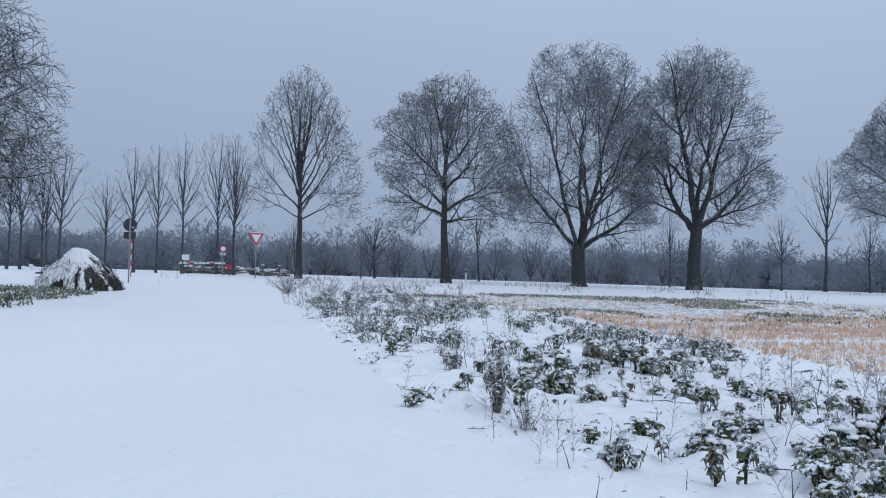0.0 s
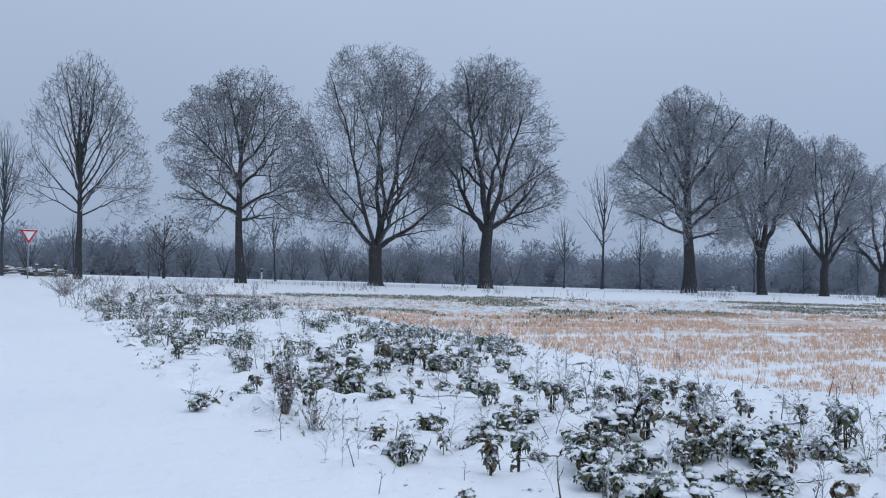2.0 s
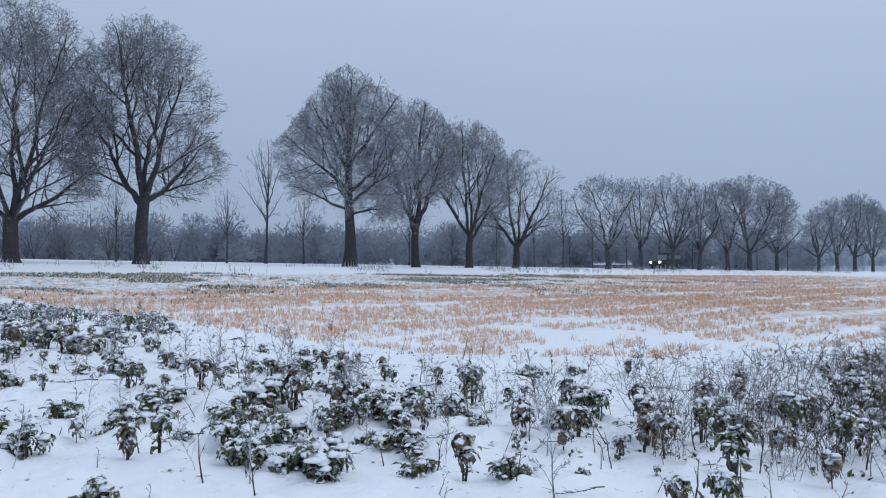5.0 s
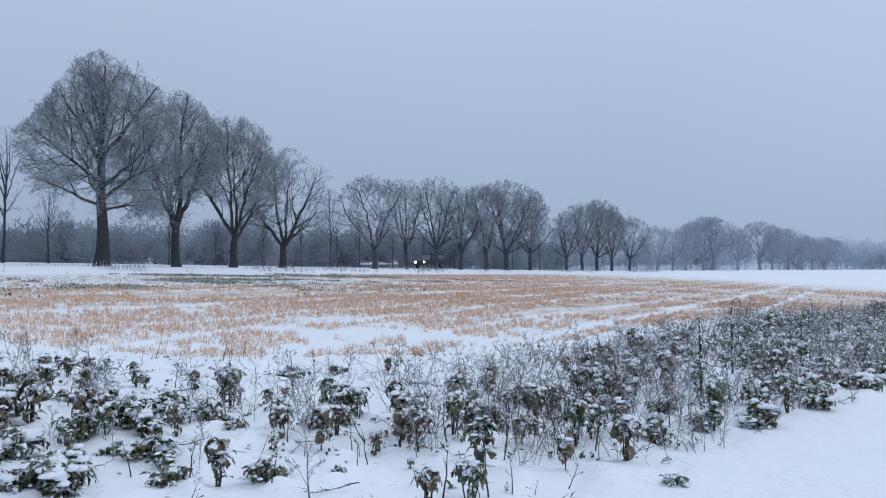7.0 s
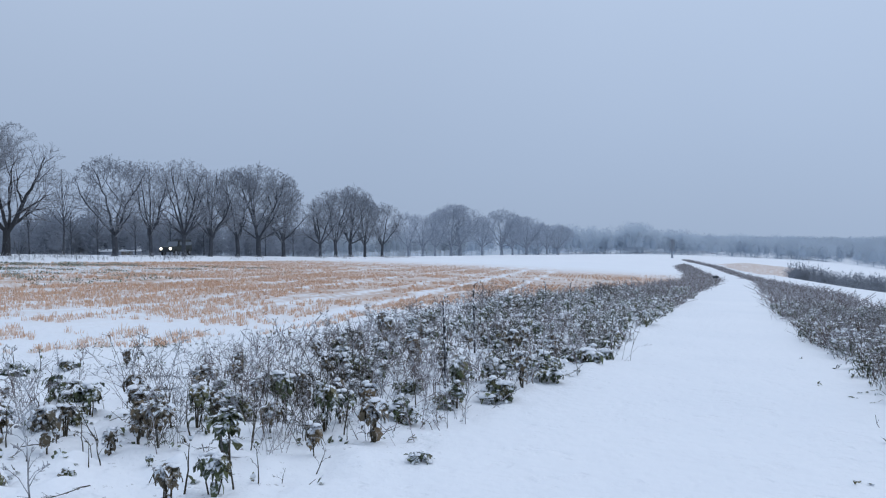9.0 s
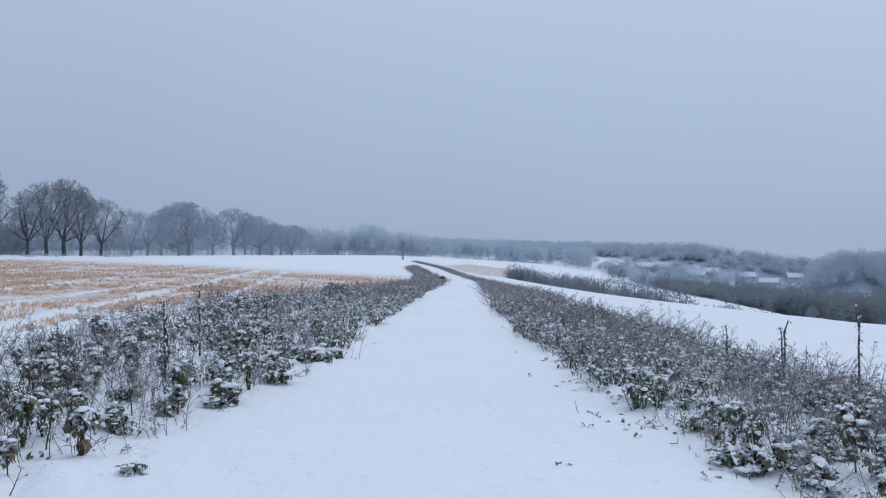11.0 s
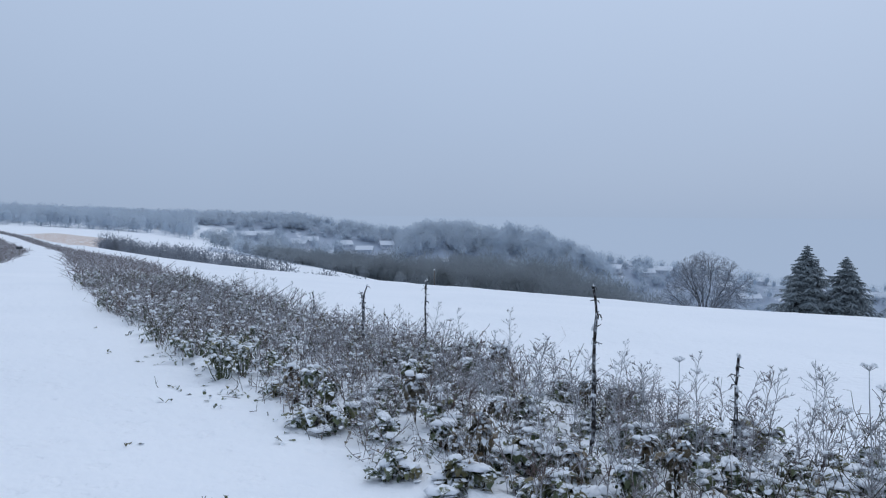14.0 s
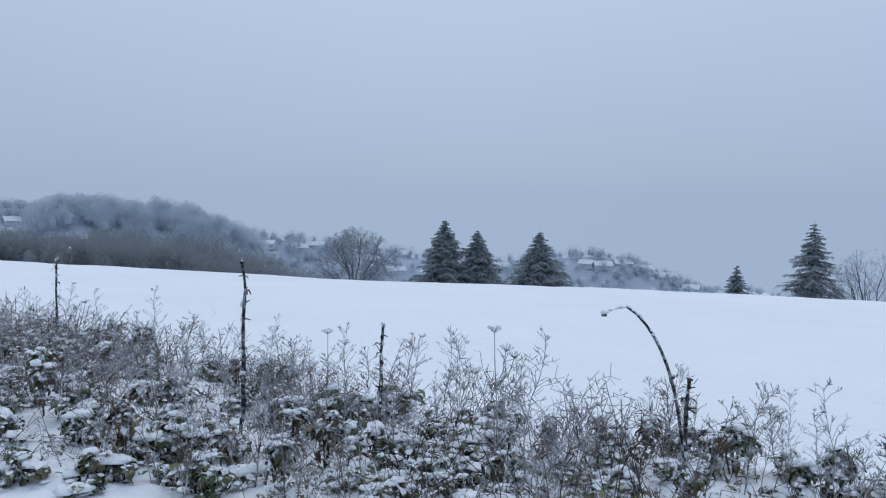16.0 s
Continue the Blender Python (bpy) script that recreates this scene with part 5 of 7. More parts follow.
def weeds():
    rng = np.random.default_rng(120)
    names = ("stem", "foliage", "snow_cap")
    bushy = [list(zip(names, leafy_meshes(rng, 0.42, 0.21, 150, False))) for _ in range(9)]
    hang = [list(zip(names, leafy_meshes(rng, 0.45, 0.14, 74, True))) for _ in range(9)]
    stalk = [[("stem", stalk_meshes(rng, 0.5, 16, M_DRY, True, 0.006))] for _ in range(6)]
    plume = [[("stem", stalk_meshes(rng, 0.9, 30, M_DRY, False, 0.005))] for _ in range(7)]
    tang = [[("stem", tangle_meshes(rng, 0.55, 0.55, 22, M_WEED if k % 3 else M_STEM))] for k in range(6)]
    for _ in range(9):
        leafy_meshes(rng, 0.40, 0.24, 48, False, True)
    taken = [(x, y) for x, y, _ in BUSHY + HANGING]
    for n, (x, y, h) in enumerate(BUSHY):
        put("leafy_plant", bushy[n % 9], x, y, h / 0.44, rng, L_BUSHY, "plant", "leafy plants in the weed strip")
    for n, (x, y, h) in enumerate(HANGING):
        put("withered_plant", hang[n % 9], x, y, h / 0.45 * 1.05, rng, L_HANG, "plant", "withered plants in the weed strip")

    def strip(x, y):
        return bool(inside(x, y, STRIP))

    def dense(x, y):
        if not (strip(x, y) and strip(x + 0.9, y + 1.1)):
            return False
        # thinner towards the snowy track and the field
        e = np.interp(y, PATH_EDGE[:6, 1][::-1], PATH_EDGE[:6, 0][::-1]) if y > 5.6 else -9
        return x - e > 0.5 and value_noise(x, y, 0.6, 21) + 0.5 * value_noise(x, y, 1.5, 23) > -0.02

    far_spots = []
    spots = scatter(rng, 270, -6, 9, 4, 33, dense, 0.29, taken)
    for n, (x, y) in enumerate(spots):
        k = float(rng.uniform(0.28, 0.82)) * (1.0 if y < 14 else 1.25)
        if y > 15:
            far_spots.append((x, y, k))
        elif rng.random() < 0.60:
            put("leafy_plant", bushy[n % 9], x, y, (k * 1.1, k * 1.1, k), rng, L_BUSHY, "plant", "leafy plants in the weed strip")
        else:
            put("withered_plant", hang[n % 9], x, y, k, rng, L_HANG, "plant", "withered plants in the weed strip")
    spots = scatter(rng, 18, 2.6, 6.2, 5.6, 8.8, lambda x, y: strip(x + 0.9, y + 1.1) and value_noise(x, y, 0.8, 26) > -0.2, 0.2, taken)
    for n, (x, y) in enumerate(spots):
        k = float(rng.uniform(0.45, 0.8))
        if n % 2:
            put("leafy_plant", bushy[n % 9], x, y, (k * 1.15, k * 1.15, k), rng, L_BUSHY, "plant", "leafy plants in the weed strip")
        else:
            put("withered_plant", hang[n % 9], x, y, k, rng, L_HANG, "plant", "withered plants in the weed strip")
    spots = scatter(rng, 250, 7.5, 46, 2, 11, lambda x, y: strip(x, y) and (x > 9.5 or y < 5.2) and rng.random() < (1.4 - x / 50) and y < 3.6 + 0.55 * x ** 0.62, 0.24, taken)
    for n, (x, y) in enumerate(spots):
        k = float(rng.uniform(0.6, 1.2))
        if x > 15:
            far_spots.append((x, y, k))
        elif rng.random() < 0.45:
            put("leafy_plant", bushy[n % 9], x, y, (k * 1.1, k * 1.1, k), rng, L_BUSHY, "plant", "leafy plants along the track")
        else:
            put("withered_plant", hang[n % 9], x, y, k * 1.1, rng, L_HANG, "plant", "withered plants along the track")
    spots = scatter(rng, 50, 6.2, 38, 2, 11, lambda x, y: strip(x, y) and (x > 8 or y < 5.8) and y < 4.2 + 0.55 * x ** 0.62, 0.3)
    for n, (x, y) in enumerate(spots):
        put("tangled_weed", tang[n % 6], x, y, float(rng.uniform(0.8, 1.45)), rng, "tangle of arching frosted dead weed stems", "weed", "tangled weeds along the track")
    spots = scatter(rng, 90, -7, 9, 3, 40, lambda x, y: strip(x, y) and strip(x + 0.8, y + 1.0), 0.3)
    for n, (x, y) in enumerate(spots):
        put("dry_stalk", stalk[n % 6], x, y, float(rng.uniform(0.6, 1.25)), rng, "dry frosted weed stalk in the snow", "weed", "dry stalks in the snow")
    spots = scatter(rng, 15, 5.6, 10, 3.4, 6.8, lambda x, y: strip(x, y), 0.3)
    for n, (x, y) in enumerate(spots):
        put("tangled_weed", tang[2 * n % 6], x, y, float(rng.uniform(0.7, 1.15)), rng, "tangle of arching brown dead weed stems", "weed", "tangled weeds along the track")
    spots = scatter(rng, 16, 5.2, 9.5, 3.0, 6.0, lambda x, y: strip(x, y), 0.3, taken)
    for n, (x, y) in enumerate(spots):
        put("withered_plant", hang[n % 9], x, y, float(rng.uniform(0.7, 1.1)), rng, L_HANG, "plant", "withered plants along the track")
    spots = scatter(rng, 20, -9, 2, 22, 42, lambda x, y: strip(x, y), 0.5)
    for n, (x, y) in enumerate(spots):
        put("tangled_weed", tang[n % 6], x, y, float(rng.uniform(0.9, 1.6)), rng, "frosted tuft of dead grass and weed", "weed", "frosted tufts beside the track")
    for x, y, h in ((12.53, 4.09, 1.08), (21.55, 5.35, 0.97), (23.66, 5.18, 0.89), (21.47, 5.64, 0.6), (22.59, 5.32, 0.65), (8.62, 3.02, 1.12), (10.52, 3.75, 0.78), (27, 5, 0.8), (25.2, 4.6, 0.85), (29.5, 5.6, 0.8), (33, 5.2, 0.85), (38, 5.8, 0.8), (19.0, 4.9, 0.7)):
        put("dark_stalk", dead_stalk(rng, h), x, y, 1.0, rng, "tall blackened dead stalk standing above the weeds", "stalk", "tall dark stalks")
    for x, y, h, w, n, leaves in ((0.6, 9.0, 0.86, 0.22, 34, 14), (0.85, 8.5, 0.45, 0.3, 14, 5), (-1.7, 18.0, 0.6, 0.5, 26, 8), (-6.4, 35.0, 1.0, 1.1, 60, 8), (-4.4, 32.4, 0.8, 0.8, 40, 7),
                                  (-1.2, 18.7, 0.5, 0.4, 20, 6), (1.1, 10.8, 0.5, 0.3, 16, 8), (0.2, 12.2, 0.45, 0.3, 14, 6)):
        put("withered_bush", withered_bush(rng, h, w, n, leaves), x, y, 1.0, rng, "brown withered bush with curled leaves dusted with snow", "bush", "withered bushes beside the track")
    for x, y, h in ((0.9, 6.6, 0.5), (1.05, 6.75, 0.42), (0.8, 6.9, 0.36), (2.0, 7.5, 0.5), (0.45, 8.6, 0.45), (0.95, 7.6, 0.4), (4.56, 7.63, 0.64), (5.63, 7.56, 0.53), (4.43, 7.22, 0.82), (4.86, 6.34, 0.69)):
        put("dry_stalk", plume[0], x, y, h / 0.9, rng, "thin dry branching weed stalk", "weed", "dry stalks in the snow")

    # leaf tufts and broken twigs that just show through the snow
    n = 9000
    x, y = np.concatenate([rng.uniform(-6, 30, n), rng.uniform(-4, 24, n)]), np.concatenate([rng.uniform(2, 33, n), rng.uniform(-8, 0, n)])
    ok = (inside(x, y, STRIP) | in_right(x, y)) & (value_noise(x, y, 0.5, 41) + 0.6 * value_noise(x, y, 1.7, 42) > 0.02) & (np.hypot(x, y) < 34)
    x, y = x[ok][:2600], y[ok][:2600]
    edge = rng.uniform(0, 1, 60)
    ex = 3.0 + 13 * edge
    x, y = np.concatenate([x, ex]), np.concatenate([y, right_front(ex) + rng.exponential(0.22, 60)])
    base = np.stack([x, y, land(x, y) + 0.005], 1)
    m = len(x)
    bag = Bag()
    for _ in range(3):
        bag.add(*leaf_blades(rng, base + rng.normal(0, 0.04, (m, 3)) * np.array([1, 1, 0.1]), rng.uniform(0, 6.28, m), rng.uniform(0.03, 0.11, m), rng.uniform(0.02, 0.06, m), rng.uniform(-0.2, 1.2, m), rng.uniform(0.2, 1.8, m), 2))
    tagged(new("leaf_litter", bag.mesh("leaf_litter", M_LEAF)), "small dark leaves poking through the snow", "leaves", kind="stuff")
    pick = rng.integers(0, m, 900)
    foot = base[pick] + rng.normal(0, 0.1, (900, 3)) * np.array([1, 1, 0.0])
    lean = rng.normal(0, 0.6, (900, 2))
    hh = rng.uniform(0.06, 0.32, 900)
    tip = foot + np.stack([lean[:, 0] * hh, lean[:, 1] * hh, hh * rng.uniform(0.1, 1.0, 900)], 1)
    mid = (foot + tip) / 2 + rng.normal(0, 0.02, (900, 3))
    bag = Bag()
    bag.add(*tubes(np.stack([foot, mid, tip], 1), np.tile([[0.004, 0.0035, 0.0022]], (900, 1)), 3))
    side = mid + unit(rng.normal(0, 1, (900, 3)) + np.array([0, 0, 0.6])) * rng.uniform(0.03, 0.12, (900, 1))
    bag.add(*tubes(np.stack([mid, side], 1), np.tile([[0.003, 0.002]], (900, 1)), 3))
    tagged(new("twig_litter", bag.mesh("twig_litter", M_STEM)), "thin dark broken twigs in the snow", "twigs", kind="stuff")

    # low humps of snow over buried plants
    spots = scatter(rng, 320, -5, 9, 3.5, 20, lambda x, y: strip(x, y) and value_noise(x, y, 0.5, 24) > -0.25, 0.24)
    xy = np.array(spots)
    bag = Bag()
    rr = np.linspace(0, 1.8, 8)
    for (hx, hy) in xy:
        w, d, hh = rng.uniform(0.09, 0.20), rng.uniform(0.08, 0.16), rng.uniform(0.03, 0.09)
        ph = np.arange(14) * 6.2832 / 14
        wob = 1 + 0.14 * np.sin(2 * ph + rng.uniform(0, 6)) + 0.10 * np.sin(3 * ph + rng.uniform(0, 6))
        px = hx + np.outer(rr, np.cos(ph) * wob) * w
        py = hy + np.outer(rr, np.sin(ph) * wob) * d
        pz = land(px, py) + hh * np.exp(-1.6 * rr ** 2)[:, None] - 0.006
        v = np.stack([px, py, pz], -1).reshape(-1, 3)
        i, j = np.meshgrid(np.arange(7), np.arange(14), indexing="ij")
        n2 = (j + 1) % 14
        bag.add(v, np.stack([i * 14 + j, (i + 1) * 14 + j, (i + 1) * 14 + n2, i * 14 + n2], -1).reshape(-1, 4))
    tagged(new("snow_hummocks", bag.mesh("snow_hummocks", M_SNOW)), "soft humps of snow over buried weeds", "snow", kind="stuff")
    # fallen branches and bare stubs of stems
    sticks = [fallen_mesh(rng) for _ in range(5)]
    stubs = [stalk_meshes(rng, 0.34, 3, M_STEM, False, 0.0075, 0.015) for _ in range(6)]
    near = [(5.23, 5.05), (4.35, 5.6), (2.6, 6.9), (1.2, 8.9), (0.66, 10.58), (3.4, 5.75), (6.3, 4.0), (5.55, 3.75), (2.45, 9.9), (7.9, 3.2), (4.3, 3.9), (0.4, 8.3)]
    for n, (x, y) in enumerate(near):
        ob = put("fallen_branch", [("branch", sticks[n % 5][0]), ("side_twigs", sticks[n % 5][1])], x, y, float(rng.uniform(0.4, 0.75)), rng, "thin dark fallen branch lying in the snow", "branch", "fallen branches in the snow")
        ob.location.z += 0.02
    spots = scatter(rng, 40, 4.6, 9, 2.9, 5.8, lambda x, y: strip(x, y), 0.16) + scatter(rng, 60, 0, 9, 3.0, 13, lambda x, y: strip(x, y) and value_noise(x, y, 0.7, 25) > -0.1, 0.25)
    for n, (x, y) in enumerate(spots):
        put("bare_stem", [("stem", stubs[n % 6])], x, y, float(rng.uniform(0.4, 1.1)), rng, "bare brown stub of a plant stem in the snow", "stem", "bare stems in the snow")

    # the belt of tall weeds on the slope side of the track
    def right(x, y):
        return bool(in_right(x, y))

    taken_r = []
    spots = scatter(rng, 330, -4, 34, -9, 0, lambda x, y: right(x, y) and value_noise(x, y, 0.6, 22) > -0.4, 0.24, taken_r)
    for n, (x, y) in enumerate(spots):
        k = float(rng.uniform(0.55, 1.1))
        if x > 10 or x < 0.5:
            far_spots.append((x, y, k))
        elif rng.random() < 0.5:
            put("leafy_plant", bushy[n % 9], x, y, (k * 1.1, k * 1.1, k * 0.9), rng, L_BUSHY, "plant", "leafy plants in the weed belt")
        else:
            put("withered_plant", hang[n % 9], x, y, k * 1.1, rng, L_HANG, "plant", "withered plants in the weed belt")
    spots = scatter(rng, 8, 4.0, 8.5, -4.4, -1.8, lambda x, y: right(x, y), 0.3, taken_r) + scatter(rng, 50, 0.5, 7.5, -7.0, -2, lambda x, y: right(x, y) and y < right_front(x) - 0.15, 0.24, taken_r)
    for n, (x, y) in enumerate(spots):
        k = float(rng.uniform(0.45, 0.8))
        put("leafy_plant", bushy[n % 9], x, y, (k * 1.2, k * 1.2, k), rng, L_BUSHY, "plant", "leafy plants in the weed belt")
    # those further off, which merge into one growth
    leaf_bag, snow_bag = Bag(), Bag()
    for n, (x, y, k) in enumerate(far_spots):
        kit = KITS[n % 9]
        a = rng.uniform(0, 6.28)
        turn = np.array([[math.cos(a), math.sin(a), 0], [-math.sin(a), math.cos(a), 0], [0, 0, 1]]) * np.array([[k * 1.1, k * 1.1, k]])
        spot = np.array([x, y, float(land(x, y)) - 0.01])
        for src, dst in ((kit[0], leaf_bag), (kit[1], leaf_bag), (kit[2], snow_bag)):
            allv = np.concatenate(src.v)
            dst.add(allv @ turn + spot, np.concatenate(src.f[4]))
    tagged(new("track_weeds", leaf_bag.mesh("track_weeds", M_LEAF)), "dark green leafy weeds along the track", "weeds", kind="stuff")
    tagged(new("snow_clumps", snow_bag.mesh("snow_clumps", M_SNOW)), "clumps of snow lying on the weeds", "snow", kind="stuff")
    spots = scatter(rng, 85, -3, 30, -8.5, 0, lambda x, y: right(x, y), 0.22)
    for n, (x, y) in enumerate(spots):
        put("tangled_weed", tang[n % 6], x, y, float(rng.uniform(0.7, 1.2)), rng, "tangle of arching frosted dead weed stems", "weed", "tangled weeds in the belt")
    spots = scatter(rng, 140, -4, 26, -8, -1, lambda x, y: right(x, y) and y < right_front(x) - 0.6, 0.2)
    for n, (x, y) in enumerate(spots):
        put("plumed_weed", plume[n % 7], x, y, float(rng.uniform(0.5, 0.98)), rng, "tall feathery weed whitened with frost", "weed", "feathery weeds in the belt")
    for x, y, h in ((7.28, -3.81, 0.91), (6.67, -3.92, 1.03), (6.05, -4.0, 0.94), (5.36, -4.63, 0.98), (4.8, -4.81, 0.96), (4.56, -5.05, 0.95), (4.08, -5.19, 1.07), (4.13, -6.03, 0.6),
                    (2.7, -5.68, 0.82), (2.45, -5.78, 0.68), (2.11, -5.37, 0.8), (5.76, -4.44, 0.84), (3.35, -5.92, 0.6)):
        put("plumed_weed", plume[int(rng.integers(7))], x, y, h / 1.02, rng, "tall feathery weed whitened with frost", "weed", "feathery weeds in the belt")
    for x, y, h in ((10.74, -4.61, 1.14), (5.71, -3.98, 1.34), (5.33, -4.98, 0.9), (12.87, -4.42, 0.95), (13.93, -3.91, 0.85), (11.8, -4.09, 0.98), (2.88, -5.22, 0.78)):
        put("dark_stalk", dead_stalk(rng, h), x, y, 1.0, rng, "tall blackened dead stalk crusted with snow", "stalk", "tall dark stalks")
    brown = [[("stem", stalk_meshes(rng, 0.62, 25, M_WEED, False, 0.0045))] for _ in range(7)]
    spots = scatter(rng, 110, -3, 20, -8, 0, lambda x, y: right(x, y), 0.2) + scatter(rng, 18, 1, 7, -7, -1.5, lambda x, y: right(x, y), 0.2)
    spots += scatter(rng, 70, 7, 22, 2, 10, lambda x, y: strip(x, y) and (x > 9 or y < 5) and y < 4.2 + 0.55 * x ** 0.62, 0.25)
    spots += scatter(rng, 60, -5, 9, 4, 20, dense, 0.3)
    spots += scatter(rng, 14, 4.0, 9, -4.6, -1.8, lambda x, y: right(x, y), 0.15)
    for n, (x, y) in enumerate(spots):
        put("brown_weed", brown[n % 7], x, y, float(rng.uniform(0.6, 1.15)), rng, "upright brown weed stem furred with frost", "weed", "brown weeds beside the track")
    umbels = [umbel_meshes(rng, 0.95) for _ in range(5)]
    for n, (x, y, h) in enumerate(((5.2, -4.35, 0.85), (3.83, -4.62, 1.0), (8.8, -4.0, 0.8))):
        put("umbel_weed", umbels[n % 5], x, y, h / 0.95, rng, "dried umbel weed with frosted flat heads", "weed", "umbel weeds in the belt")
    # the bowed stalk
    ob = base_at("bowed_stalk", 2.82, -5.14, "tall dead sunflower stalk bowed over, crusted with snow", "stalk")
    t = np.linspace(0, 1, 16)
    x = 0.06 * t + 0.44 * t ** 2.4
    z = 1.31 * (1 - (1 - t) ** 1.6) - 0.10 * np.maximum(t - 0.86, 0) / 0.14 - 0.05
    pts = np.stack([0.84 * x, 0.54 * x, z], 1)
    child("stem", mesh_from("stem", *tubes(pts[None], (0.0105 - 0.003 * t)[None] * rng.uniform(0.85, 1.2, (1, 16)), 7), M_BLACK), ob)
    bag = Bag()
    i = rng.integers(2, 15, 34)
    f = rng.uniform(0, 1, (34, 1))
    c = pts[i] * (1 - f) + pts[i + 1] * f + np.array([0.0, 0.0, 0.006])
    bag.add(*lumps(c, np.stack([rng.uniform(0.008, 0.018, 34), rng.uniform(0.007, 0.012, 34), rng.uniform(0.005, 0.011, 34)], 1), rng, 4, 7))
    bag.add(*lumps(pts[-1:] + np.array([[0.0, 0.0, 0.005]]), np.array([[0.024, 0.019, 0.015]]), rng, 5, 9, 0.3))
    child("snow_cap", bag.mesh("snow_cap", M_SNOW), ob)["kind"] = "stuff"
    bag = Bag()
    bag.add(*lumps(pts[-1:] + np.array([[0.0, 0.0, -0.012]]), np.array([[0.017, 0.014, 0.016]]), rng, 5, 9, 0.3))
    child("seed_head", bag.mesh("seed_head", M_BLACK), ob, "dark withered seed head")


def far_weeds(name, test, x0, x1, y0, y1, n, h, seed, label, mat):
    """Weeds too far to tell apart."""
    rng = np.random.default_rng(seed)
    x, y = rng.uniform(x0, x1, n * 4), rng.uniform(y0, y1, n * 4)
    ok = test(x, y)
    x, y = x[ok][:n], y[ok][:n]
    z = land(x, y)
    m = len(x)
    hh = h * rng.uniform(0.5, 1.3, m) * (1 - 0.5 * smooth((x - 55) / 30))
    foot = np.stack([x, y, z - 0.05], 1)
    lean = rng.normal(0, 0.16, (m, 2))
    mid = foot + np.stack([lean[:, 0], lean[:, 1], hh * 0.55], 1)
    tip = mid + np.stack([lean[:, 0] * 1.5, lean[:, 1] * 1.5, hh * 0.5], 1)
    bag = Bag()
    bag.add(*tubes(np.stack([foot, mid, tip], 1), np.tile(np.array([[0.007, 0.006, 0.003]]), (m, 1)) * rng.uniform(0.6, 1.5, (m, 1)) * (1 + np.hypot(x, y)[:, None] / 50), 3))
    pick = rng.integers(0, m, m)
    a = mid[pick] + rng.normal(0, 0.08, (m, 3))
    b = a + rng.normal(0, 0.16, (m, 3)) + np.array([0, 0, 0.08])
    bag.add(*tubes(np.stack([a, b], 1), np.tile(np.array([[0.012, 0.005]]), (m, 1)) * (1 + np.hypot(x, y)[pick, None] / 60), 3))
    ob = new(name, bag.mesh(name, mat))
    return tagged(ob, label, "weeds", kind="stuff")


